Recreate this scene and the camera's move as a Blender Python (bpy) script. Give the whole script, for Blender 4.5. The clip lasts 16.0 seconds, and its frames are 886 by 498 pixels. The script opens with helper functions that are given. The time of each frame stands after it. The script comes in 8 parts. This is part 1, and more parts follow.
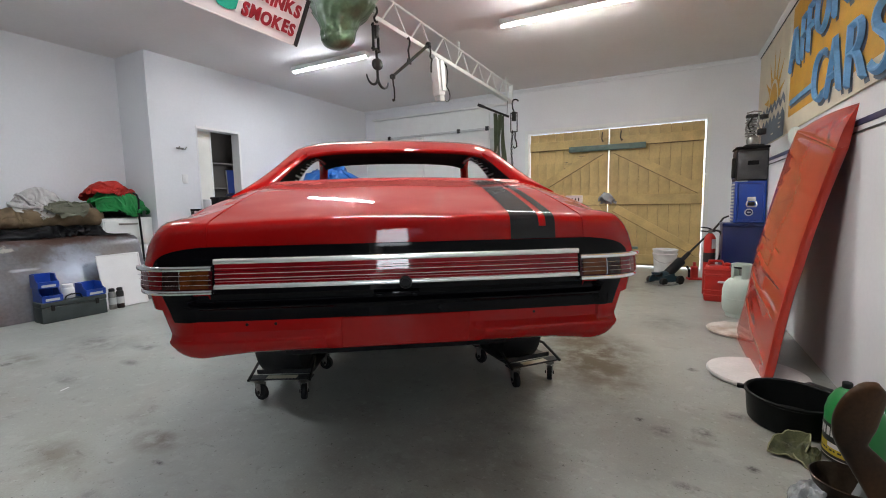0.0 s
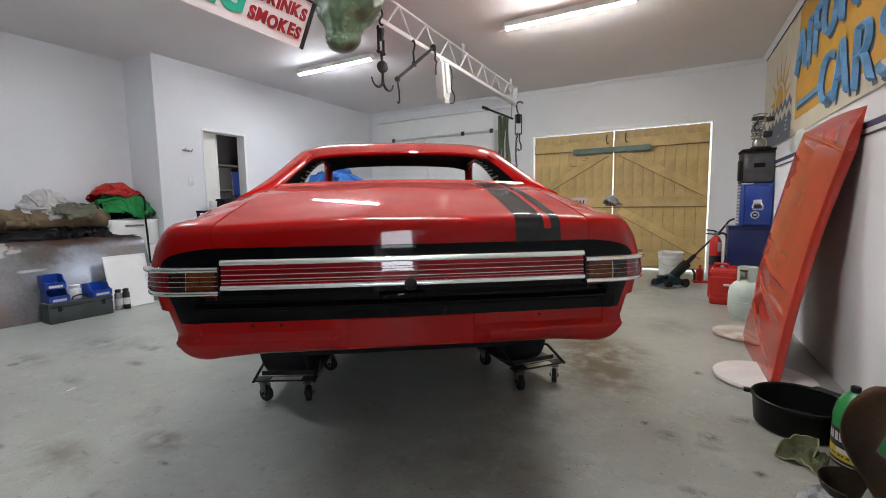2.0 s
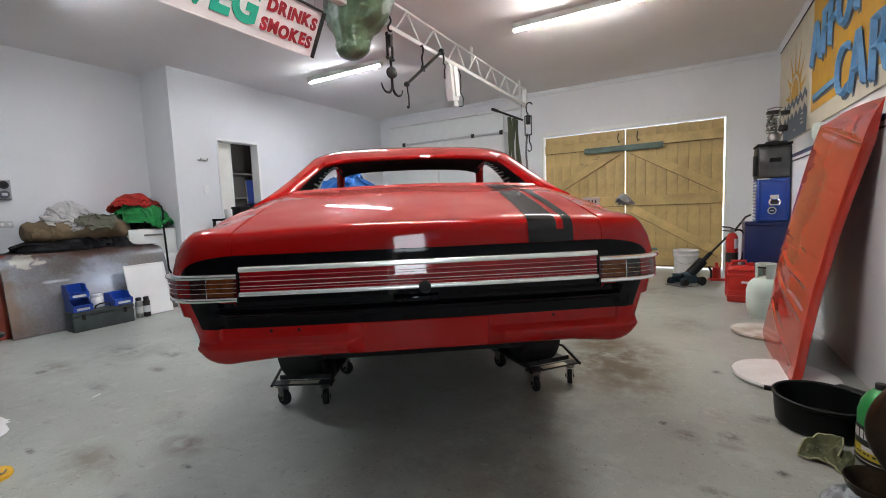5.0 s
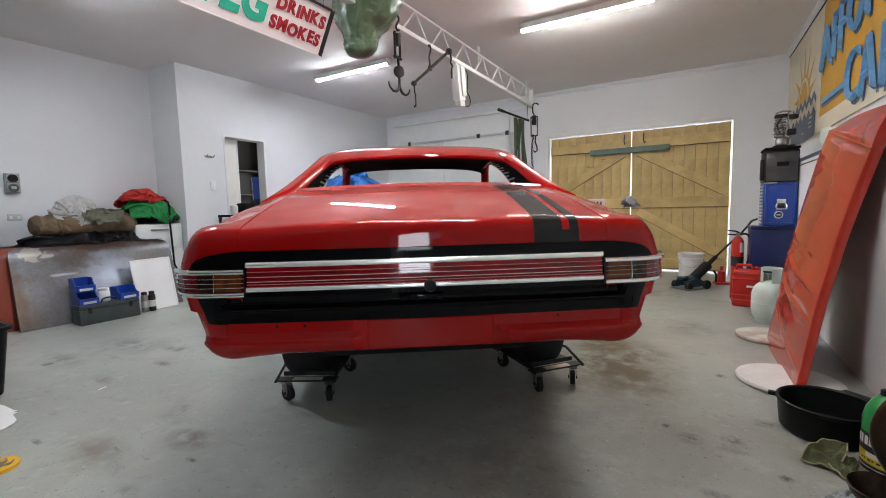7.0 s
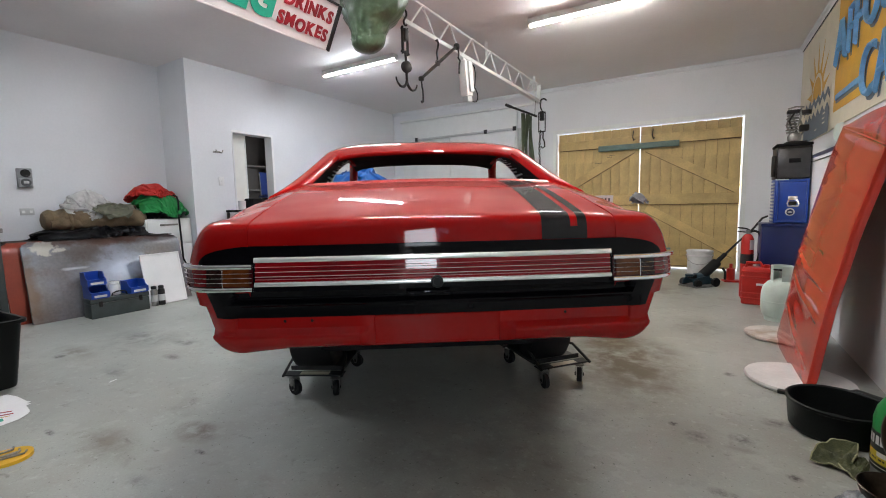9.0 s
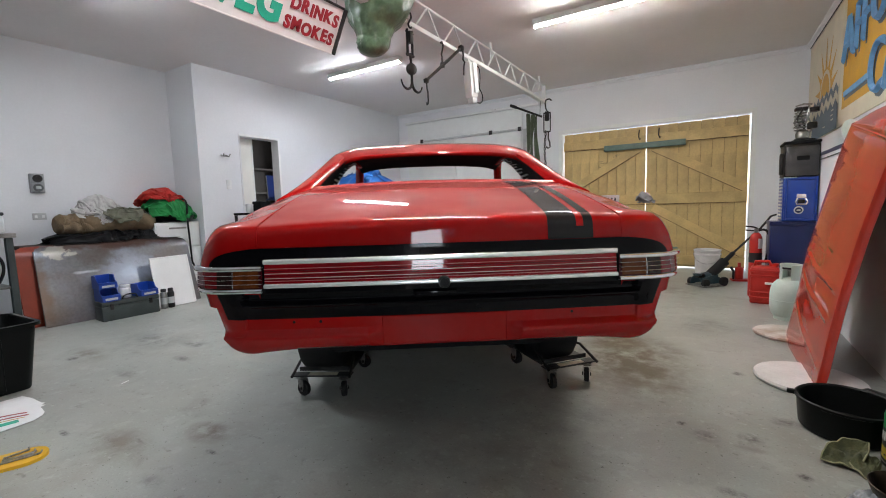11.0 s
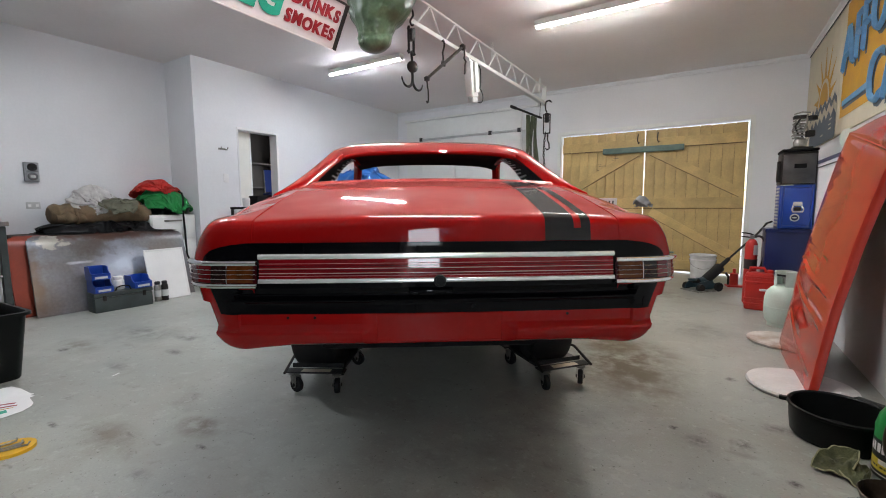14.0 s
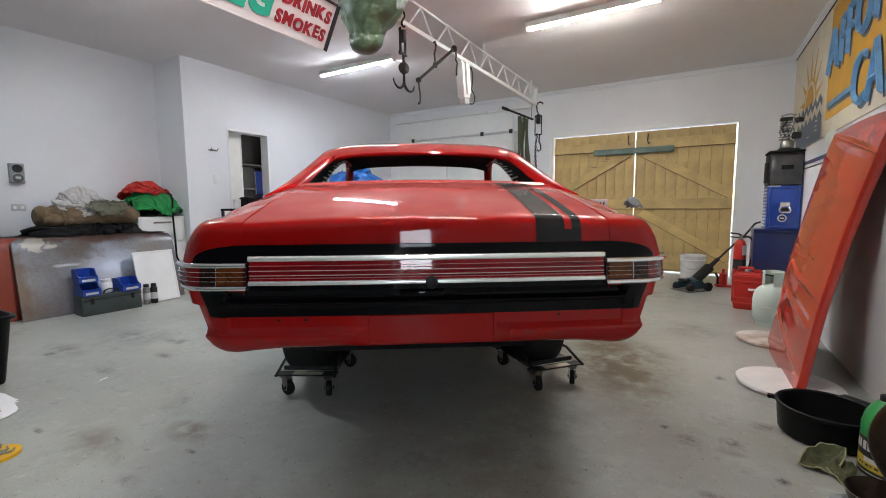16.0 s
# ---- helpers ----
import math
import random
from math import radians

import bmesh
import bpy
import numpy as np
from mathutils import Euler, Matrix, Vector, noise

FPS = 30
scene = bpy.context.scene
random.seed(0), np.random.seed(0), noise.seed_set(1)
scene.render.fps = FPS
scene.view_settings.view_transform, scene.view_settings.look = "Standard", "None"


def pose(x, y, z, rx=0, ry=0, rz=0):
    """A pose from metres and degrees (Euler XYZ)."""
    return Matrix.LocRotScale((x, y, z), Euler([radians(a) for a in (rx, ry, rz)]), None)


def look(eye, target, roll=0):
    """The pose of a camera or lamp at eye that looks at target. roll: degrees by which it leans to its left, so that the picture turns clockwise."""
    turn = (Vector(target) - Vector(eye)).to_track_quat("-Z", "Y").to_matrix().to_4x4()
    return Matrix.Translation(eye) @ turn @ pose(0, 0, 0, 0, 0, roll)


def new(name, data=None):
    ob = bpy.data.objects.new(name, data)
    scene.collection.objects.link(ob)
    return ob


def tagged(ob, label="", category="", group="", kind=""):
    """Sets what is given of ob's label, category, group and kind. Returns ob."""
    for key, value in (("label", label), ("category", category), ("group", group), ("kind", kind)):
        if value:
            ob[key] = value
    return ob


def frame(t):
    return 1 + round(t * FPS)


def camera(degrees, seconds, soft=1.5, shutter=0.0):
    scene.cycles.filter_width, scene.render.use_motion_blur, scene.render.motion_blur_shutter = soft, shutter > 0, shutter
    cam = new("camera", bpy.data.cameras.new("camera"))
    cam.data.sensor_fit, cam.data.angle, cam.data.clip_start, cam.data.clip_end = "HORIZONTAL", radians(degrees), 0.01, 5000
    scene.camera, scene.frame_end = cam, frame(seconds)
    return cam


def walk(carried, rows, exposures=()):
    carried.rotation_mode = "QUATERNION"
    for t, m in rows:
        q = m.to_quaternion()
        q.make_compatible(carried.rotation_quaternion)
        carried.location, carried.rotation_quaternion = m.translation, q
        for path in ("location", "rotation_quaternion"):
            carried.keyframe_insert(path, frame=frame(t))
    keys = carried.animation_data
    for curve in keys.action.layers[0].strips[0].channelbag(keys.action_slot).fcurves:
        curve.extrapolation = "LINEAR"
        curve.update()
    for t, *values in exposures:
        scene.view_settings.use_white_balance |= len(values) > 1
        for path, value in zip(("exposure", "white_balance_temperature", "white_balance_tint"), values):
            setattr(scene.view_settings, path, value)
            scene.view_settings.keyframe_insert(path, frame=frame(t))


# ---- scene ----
cam = camera(92.0, 16.0, soft=1.0)
PATH = [
    (0, (0.107, -0.036, 1.02), (-0.827, 1.719, 0.81), -1.0),
    (0.5, (0.106, -0.037, 1.019), (-0.826, 1.72, 0.812), -0.9),
    (1, (0.113, -0.036, 1.018), (-0.818, 1.722, 0.816), -0.8),
    (1.5, (0.106, -0.037, 1.021), (-0.831, 1.719, 0.822), -0.8),
    (2, (0.103, -0.039, 1.02), (-0.847, 1.709, 0.82), -0.9),
    (2.5, (0.103, -0.052, 1.024), (-0.86, 1.69, 0.83), -1.0),
    (3, (0.102, -0.053, 1.023), (-0.87, 1.684, 0.833), -1.4),
    (3.5, (0.102, -0.053, 1.022), (-0.881, 1.678, 0.833), -1.8),
    (4, (0.106, -0.053, 1.023), (-0.887, 1.673, 0.834), -2.1),
    (6.5, (0.107, -0.056, 1.02), (-0.905, 1.659, 0.836), -1.9),
    (7, (0.103, -0.062, 1.02), (-0.911, 1.652, 0.833), -1.4),
    (7.5, (0.1, -0.061, 1.018), (-0.918, 1.65, 0.828), -1.0),
    (8, (0.099, -0.063, 1.018), (-0.925, 1.644, 0.827), -0.9),
    (8.5, (0.096, -0.059, 1.015), (-0.934, 1.644, 0.815), -1.0),
    (9, (0.1, -0.062, 1.02), (-0.939, 1.635, 0.815), -1.2),
    (11.5, (0.104, -0.074, 1.019), (-0.962, 1.607, 0.82), -1.8),
    (12, (0.098, -0.073, 1.018), (-0.97, 1.605, 0.811), -1.9),
    (12.5, (0.098, -0.07, 1.017), (-0.969, 1.609, 0.81), -1.6),
    (13, (0.097, -0.068, 1.017), (-0.968, 1.612, 0.812), -0.9),
    (13.5, (0.097, -0.066, 1.018), (-0.961, 1.619, 0.816), -0.5),
    (14, (0.1, -0.067, 1.018), (-0.949, 1.624, 0.815), -0.3),
    (14.5, (0.099, -0.067, 1.017), (-0.941, 1.628, 0.81), -0.3),
    (15, (0.101, -0.066, 1.02), (-0.933, 1.634, 0.817), -0.2),
    (15.5, (0.103, -0.064, 1.019), (-0.923, 1.642, 0.818), -0.3),
    (16, (0.103, -0.064, 1.019), (-0.917, 1.645, 0.821), -0.4),
]
walk(cam, [(t, look(eye, target, roll)) for t, eye, target, roll in PATH])


# ---- world, lights ----
world = bpy.data.worlds.new("sky")
scene.world = world
world.use_nodes = True
wn, wl = world.node_tree.nodes, world.node_tree.links
wn.clear()
sky = wn.new("ShaderNodeTexSky")
sky.sky_type, sky.sun_disc = "NISHITA", False
sky.sun_elevation, sky.sun_rotation = radians(42), radians(20)
wbg, wout = wn.new("ShaderNodeBackground"), wn.new("ShaderNodeOutputWorld")
wbg.inputs["Strength"].default_value = 0.15
wl.new(sky.outputs["Color"], wbg.inputs["Color"])
wl.new(wbg.outputs["Background"], wout.inputs["Surface"])
sun = new("sun", bpy.data.lights.new("sun", "SUN"))
sun.data.energy, sun.data.angle, sun.data.color = 3.0, radians(0.6), (1, 0.96, 0.9)
sun.matrix_world = look((3, 14, 12), (0, 7, 0))
TUBE_POWER = 108.0
scene.view_settings.exposure = 1.37
day = new("window_daylight", bpy.data.lights.new("window_daylight", "AREA"))
day.data.shape, day.data.size, day.data.size_y, day.data.energy, day.data.color = "RECTANGLE", 0.6, 0.85, 10.5, (0.82, 0.91, 1.0)
day.matrix_world = look((0.96, -1.33, 1.375), (0.0, -1.33, 1.365))
# lamp added out of view to brighten what shows in the side doorway
side = new("side_room_fill_light", bpy.data.lights.new("side_room_fill_light", "AREA"))
side.data.shape, side.data.size, side.data.size_y, side.data.energy, side.data.color = "RECTANGLE", 1.0, 0.9, 20.0, (0.9, 0.95, 1.0)
side.matrix_world = look((-7.05, 6.42, 1.6), (-6.9, 5.0, 1.5))


# ---- materials ----
def mat(name, color, rough=0.5, metal=0.0, var=0.12, scale=6.0, fine=60.0, bump=0.05, coat=0.0, color2=None, patch=0.0, spec=0.5, island=False):
    """Two scales of variation: broad patches (scale) and grain (fine)."""
    m = bpy.data.materials.new(name)
    m.use_nodes = True
    n, l = m.node_tree.nodes, m.node_tree.links
    b = n["Principled BSDF"]
    b.inputs["Roughness"].default_value, b.inputs["Metallic"].default_value = rough, metal
    b.inputs["Coat Weight"].default_value, b.inputs["Coat Roughness"].default_value = coat, 0.03
    b.inputs["Specular IOR Level"].default_value = spec
    tc = n.new("ShaderNodeTexCoord")
    broad, grain = n.new("ShaderNodeTexNoise"), n.new("ShaderNodeTexNoise")
    broad.inputs["Scale"].default_value, broad.inputs["Detail"].default_value = scale, 5
    grain.inputs["Scale"].default_value, grain.inputs["Detail"].default_value = fine, 3
    l.new(tc.outputs["Object"], broad.inputs["Vector"])
    l.new(tc.outputs["Object"], grain.inputs["Vector"])
    ramp = n.new("ShaderNodeValToRGB")
    c2 = color2 or tuple(c * (1 - var) for c in color)
    ramp.color_ramp.elements[0].position, ramp.color_ramp.elements[1].position = 0.35 + patch, 0.62 + patch * 0.5
    ramp.color_ramp.elements[0].color, ramp.color_ramp.elements[1].color = (*c2, 1), (*color, 1)
    l.new(broad.outputs["Fac"], ramp.inputs["Fac"])
    mix = n.new("ShaderNodeMix")
    mix.data_type, mix.blend_type = "RGBA", "MULTIPLY"
    mix.inputs[0].default_value = 1.0
    g2 = n.new("ShaderNodeMapRange")
    g2.inputs["From Min"].default_value, g2.inputs["From Max"].default_value = 0.3, 0.7
    g2.inputs["To Min"].default_value, g2.inputs["To Max"].default_value = 1 - var * 0.6, 1.0
    l.new(grain.outputs["Fac"], g2.inputs["Value"])
    l.new(ramp.outputs["Color"], mix.inputs[6])
    l.new(g2.outputs["Result"], mix.inputs[7])
    out = mix.outputs[2]
    if island:
        info, hv, mr = n.new("ShaderNodeObjectInfo"), n.new("ShaderNodeHueSaturation"), n.new("ShaderNodeMapRange")
        mr.inputs["To Min"].default_value, mr.inputs["To Max"].default_value = 0.90, 1.07
        l.new(info.outputs["Random"], mr.inputs["Value"])
        l.new(mr.outputs["Result"], hv.inputs["Value"])
        l.new(out, hv.inputs["Color"])
        out = hv.outputs["Color"]
    l.new(out, b.inputs["Base Color"])
    rr = n.new("ShaderNodeMapRange")
    rr.inputs["To Min"].default_value, rr.inputs["To Max"].default_value = rough * 0.8, min(1, rough * 1.2)
    l.new(broad.outputs["Fac"], rr.inputs["Value"])
    l.new(rr.outputs["Result"], b.inputs["Roughness"])
    if bump:
        bp = n.new("ShaderNodeBump")
        bp.inputs["Strength"].default_value, bp.inputs["Distance"].default_value = bump, 0.01
        l.new(grain.outputs["Fac"], bp.inputs["Height"])
        l.new(bp.outputs["Normal"], b.inputs["Normal"])
    return m


def coat_haze(m, lo, hi):
    """Dust and polish: the lacquer's gloss varies softly over the surface."""
    n, l = m.node_tree.nodes, m.node_tree.links
    tc, nz, mr = n.new("ShaderNodeTexCoord"), n.new("ShaderNodeTexNoise"), n.new("ShaderNodeMapRange")
    nz.inputs["Scale"].default_value, nz.inputs["Detail"].default_value = 2.2, 6
    mr.inputs["From Min"].default_value, mr.inputs["From Max"].default_value = 0.35, 0.75
    mr.inputs["To Min"].default_value, mr.inputs["To Max"].default_value = lo, hi
    l.new(tc.outputs["Object"], nz.inputs["Vector"])
    l.new(nz.outputs["Fac"], mr.inputs["Value"])
    l.new(mr.outputs["Result"], n["Principled BSDF"].inputs["Coat Roughness"])


def paler_top(m, color, amount):
    """Mixes in a paler colour, unevenly, where the surface lies level."""
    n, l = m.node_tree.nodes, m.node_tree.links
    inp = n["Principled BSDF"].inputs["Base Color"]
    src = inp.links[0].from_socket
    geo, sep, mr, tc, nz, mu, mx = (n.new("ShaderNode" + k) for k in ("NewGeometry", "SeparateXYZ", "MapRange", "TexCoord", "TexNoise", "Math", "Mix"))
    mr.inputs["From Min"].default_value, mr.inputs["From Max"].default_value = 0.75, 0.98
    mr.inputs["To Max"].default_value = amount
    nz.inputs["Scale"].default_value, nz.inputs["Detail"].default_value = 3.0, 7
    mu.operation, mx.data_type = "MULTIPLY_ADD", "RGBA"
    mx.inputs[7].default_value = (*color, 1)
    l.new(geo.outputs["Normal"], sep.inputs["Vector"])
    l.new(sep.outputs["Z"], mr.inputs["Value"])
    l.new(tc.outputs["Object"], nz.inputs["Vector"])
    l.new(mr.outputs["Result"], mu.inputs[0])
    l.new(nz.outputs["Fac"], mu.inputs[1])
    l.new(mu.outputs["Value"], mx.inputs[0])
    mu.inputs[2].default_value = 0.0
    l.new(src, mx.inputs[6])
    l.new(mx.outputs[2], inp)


def glow(name, color, strength):
    m = bpy.data.materials.new(name)
    m.use_nodes = True
    b = m.node_tree.nodes["Principled BSDF"]
    b.inputs["Base Color"].default_value = (*color, 1)
    b.inputs["Emission Color"].default_value, b.inputs["Emission Strength"].default_value = (*color, 1), strength
    return m


def floor_paint():
    """Worn grey floor paint: broad tone, rusty brown stains, dark scuffs and specks."""
    m = mat("floor_paint", (0.375, 0.388, 0.355), 0.38, var=0.2, scale=0.9, fine=120, bump=0.04)
    n, l = m.node_tree.nodes, m.node_tree.links
    b = n["Principled BSDF"]
    src = b.inputs["Base Color"].links[0].from_socket
    tc = n.new("ShaderNodeTexCoord")

    def layer(src, scale, lo, hi, color, amount, seed, detail=6, squash=1.0):
        mp, nz, mr, mx = n.new("ShaderNodeMapping"), n.new("ShaderNodeTexNoise"), n.new("ShaderNodeMapRange"), n.new("ShaderNodeMix")
        mp.inputs["Location"].default_value = (seed, seed * 0.7, 0)
        mp.inputs["Scale"].default_value = (1, squash, 1)
        nz.inputs["Scale"].default_value, nz.inputs["Detail"].default_value, nz.inputs["Roughness"].default_value = scale, detail, 0.62
        mr.inputs["From Min"].default_value, mr.inputs["From Max"].default_value = lo, hi
        mr.inputs["To Max"].default_value = amount
        mx.data_type = "RGBA"
        mx.inputs[7].default_value = (*color, 1)
        l.new(tc.outputs["Object"], mp.inputs["Vector"])
        l.new(mp.outputs["Vector"], nz.inputs["Vector"])
        l.new(nz.outputs["Fac"], mr.inputs["Value"])
        l.new(mr.outputs["Result"], mx.inputs[0])
        l.new(src, mx.inputs[6])
        return mx.outputs[2]

    src = layer(src, 1.3, 0.52, 0.70, (0.19, 0.15, 0.11), 0.4, 3.1)
    src = layer(src, 2.6, 0.60, 0.76, (0.13, 0.11, 0.09), 0.6, 9.4, squash=1.6)
    src = layer(src, 7.0, 0.64, 0.74, (0.09, 0.08, 0.07), 0.7, 5.7, squash=2.0)
    src = layer(src, 22.0, 0.69, 0.75, (0.05, 0.05, 0.05), 0.85, 1.3)
    src = layer(src, 60.0, 0.66, 0.73, (0.12, 0.115, 0.10), 0.7, 2.9)
    src = layer(src, 13.0, 0.60, 0.72, (0.16, 0.155, 0.14), 0.55, 7.3, detail=9)
    src = layer(src, 4.2, 0.54, 0.70, (0.25, 0.26, 0.24), 0.6, 8.8, detail=10)
    src = layer(src, 0.7, 0.5, 0.75, (0.42, 0.45, 0.425), 0.5, 6.6)
    src = layer(src, 34.0, 0.60, 0.66, (0.50, 0.52, 0.49), 0.35, 4.4)
    src = layer(src, 46.0, 0.665, 0.685, (0.10, 0.095, 0.085), 0.75, 11.7, detail=3)
    src = layer(src, 18.0, 0.655, 0.675, (0.20, 0.19, 0.165), 0.6, 14.2, detail=12, squash=1.5)
    src = layer(src, 3.1, 0.50, 0.60, (0.30, 0.295, 0.265), 0.35, 12.9, detail=14)
    src = layer(src, 9.0, 0.585, 0.62, (0.44, 0.46, 0.43), 0.25, 15.3, detail=12)

    def spot(src, x, y, r, color, amount, stretch=1.0):
        mp, ln, mr, nz, mu, mx = (n.new("ShaderNode" + k) for k in ("Mapping", "VectorMath", "MapRange", "TexNoise", "Math", "Mix"))
        mp.vector_type = "TEXTURE"
        mp.inputs["Location"].default_value, mp.inputs["Scale"].default_value = (x, y, 0), (r, r * stretch, 1)
        ln.operation, mu.operation, mx.data_type = "LENGTH", "MULTIPLY", "RGBA"
        mr.inputs["From Min"].default_value, mr.inputs["From Max"].default_value = 1.0, 0.2
        nz.inputs["Scale"].default_value, nz.inputs["Detail"].default_value, nz.inputs["Roughness"].default_value = max(5.0, 1.4 / r), 8, 0.7
        rp = n.new("ShaderNodeMapRange")
        rp.inputs["From Min"].default_value, rp.inputs["From Max"].default_value, rp.inputs["To Max"].default_value = 0.38, 0.62, amount
        mx.inputs[7].default_value = (*color, 1)
        l.new(tc.outputs["Object"], mp.inputs["Vector"])
        l.new(mp.outputs["Vector"], ln.inputs[0])
        l.new(ln.outputs["Value"], mr.inputs["Value"])
        l.new(tc.outputs["Object"], nz.inputs["Vector"])
        l.new(nz.outputs["Fac"], rp.inputs["Value"])
        l.new(mr.outputs["Result"], mu.inputs[0])
        l.new(rp.outputs["Result"], mu.inputs[1])
        l.new(mu.outputs["Value"], mx.inputs[0])
        l.new(src, mx.inputs[6])
        return mx.outputs[2]

    for args in STAINS:
        src = spot(src, *args)
    l.new(src, b.inputs["Base Color"])
    return m


def blotch(m, at, size, color, amount, scale, lo, hi, seed=0.0):
    """A ragged stain or painted-in highlight of its own shape on a surface."""
    n, l = m.node_tree.nodes, m.node_tree.links
    inp = n["Principled BSDF"].inputs["Base Color"]
    src = inp.links[0].from_socket
    tc, mp, ln, mr, nz, ad, rp, mx = (n.new("ShaderNode" + k) for k in ("TexCoord", "Mapping", "VectorMath", "MapRange", "TexNoise", "Math", "MapRange", "Mix"))
    mp.vector_type = "TEXTURE"
    mp.inputs["Location"].default_value, mp.inputs["Scale"].default_value = at, size
    ln.operation, ad.operation, mx.data_type = "LENGTH", "ADD", "RGBA"
    mr.inputs["From Min"].default_value, mr.inputs["From Max"].default_value = 1.0, 0.0
    mr.inputs["To Min"].default_value, mr.inputs["To Max"].default_value = -0.3, 0.25
    nz.noise_dimensions = "4D"
    nz.inputs["W"].default_value, nz.inputs["Scale"].default_value, nz.inputs["Detail"].default_value, nz.inputs["Roughness"].default_value = seed, scale, 8, 0.6
    rp.inputs["From Min"].default_value, rp.inputs["From Max"].default_value, rp.inputs["To Max"].default_value = lo, hi, amount
    mx.inputs[7].default_value = (*color, 1)
    l.new(tc.outputs["Object"], mp.inputs["Vector"])
    l.new(mp.outputs["Vector"], ln.inputs[0])
    l.new(ln.outputs["Value"], mr.inputs["Value"])
    l.new(tc.outputs["Object"], nz.inputs["Vector"])
    l.new(mr.outputs["Result"], ad.inputs[0])
    l.new(nz.outputs["Fac"], ad.inputs[1])
    l.new(ad.outputs["Value"], rp.inputs["Value"])
    l.new(rp.outputs["Result"], mx.inputs[0])
    l.new(src, mx.inputs[6])
    l.new(mx.outputs[2], inp)


RUST, GREASE = (0.105, 0.078, 0.046), (0.05, 0.045, 0.04)
STAINS = [(-0.34, 2.85, 0.46, RUST, 1.5, 1.4), (-0.45, 3.2, 0.26, RUST, 1.5, 1.1), (-0.22, 2.62, 0.2, RUST, 1.2, 0.8), (-0.5, 1.9, 0.5, GREASE, 0.35, 1.3), (-0.75, 1.35, 0.45, GREASE, 0.3, 0.8), (-3.75, 1.55, 0.40, GREASE, 0.8, 0.6), (-2.95, 1.95, 0.35, GREASE, 0.7, 0.8),
          (-2.16, 0.69, 0.33, RUST, 0.65, 0.4), (-1.87, 0.945, 0.16, RUST, 1.1, 0.6), (-3.81, 1.12, 0.30, RUST, 0.8, 0.5), (-3.3, 1.65, 0.22, GREASE, 0.85, 0.4), (-2.478, 0.594, 0.055, GREASE, 1.6, 0.35), (-3.794, 1.029, 0.05, GREASE, 2.0, 0.8), (-3.05, 1.42, 0.12, GREASE, 0.9, 0.4), (-3.1, 1.08, 0.14, GREASE, 0.6, 0.5), (-1.70, 0.63, 0.09, GREASE, 0.5, 0.5), (-1.69, 0.856, 0.04, GREASE, 1.4, 0.4), (0.011, 2.074, 0.025, GREASE, 1.6), (0.107, 2.0, 0.06, GREASE, 0.9), (0.267, 2.066, 0.055, GREASE, 1.0), (0.258, 2.856, 0.04, GREASE, 1.3), (0.421, 2.296, 0.09, GREASE, 1.1, 0.6), (0.415, 1.849, 0.03, GREASE, 1.4), (0.185, 1.621, 0.06, GREASE, 0.9, 0.6), (-0.12, 2.48, 0.28, RUST, 0.6, 1.4), (-0.3, 5.3, 0.6, RUST, 0.6, 0.8), (0.1, 3.9, 0.35, GREASE, 0.5), (-3.4, 2.35, 0.5, GREASE, 0.5, 0.5)]
WALL = mat("wall_paint", (0.755, 0.765, 0.79), 0.6, var=0.05, scale=1.2, fine=40, bump=0.08)
# dark brown chosen so that the unseen back wall darkens the car's reflections
WALLD = mat("dark_wall_for_reflections", (0.16, 0.11, 0.085), 0.85, var=0.3, scale=4, fine=40, bump=0.2)
CEIL = mat("ceiling_paint", (0.80, 0.775, 0.77), 0.7, var=0.05, scale=1.0, fine=30, bump=0.05)
FLOOR = floor_paint()
RED = mat("red_car_paint", (0.31, 0.0045, 0.0045), 0.5, var=0.10, scale=3, fine=300, bump=0.0, coat=0.6, spec=0.0)
coat_haze(RED, 0.02, 0.07)
paler_top(RED, (0.50, 0.34, 0.32), 0.38)
BLACKP = mat("black_car_paint", (0.003, 0.003, 0.004), 0.05, var=0.1, scale=3, fine=300, bump=0.0, spec=0.14)
STRIPE = mat("stripe_black", (0.016, 0.015, 0.016), 0.6, var=0.2, scale=5, fine=300, bump=0.0, spec=0.0, coat=0.6)
paler_top(STRIPE, (0.42, 0.40, 0.40), 0.20)
CHROME = mat("bright_aluminium", (0.97, 0.97, 0.97), 0.2, 0.72, var=0.02, scale=9, bump=0.0)
LAMPC = mat("lamp_chrome", (0.85, 0.86, 0.88), 0.09, 0.95, var=0.05, scale=20, bump=0.0)
LENS = mat("red_lens", (0.29, 0.006, 0.012), 0.5, var=0.3, scale=7, fine=200, bump=0.0, coat=1.0, spec=0.0)
RIBW = mat("bright_rib", (0.85, 0.72, 0.72), 0.25, 0.3, var=0.1, scale=9, bump=0.0, coat=0.6)
RIBD = mat("dull_rib", (0.58, 0.24, 0.27), 0.3, 0.0, var=0.1, scale=9, bump=0.0, coat=0.6)
LENSD = mat("dark_red_lens", (0.055, 0.003, 0.006), 0.12, var=0.3, scale=9, fine=200, bump=0.0)
LENSR = mat("deep_red_lens", (0.17, 0.005, 0.009), 0.12, var=0.3, scale=30, fine=200, bump=0.02, coat=0.35)
LENSS = mat("smoked_lens", (0.030, 0.010, 0.009), 0.1, var=0.4, scale=30, fine=200, bump=0.02, coat=0.4, spec=0.2)
AMBER = mat("amber_lens", (0.15, 0.036, 0.008), 0.15, var=0.5, scale=26, fine=200, bump=0.05, coat=0.4, spec=0.2)
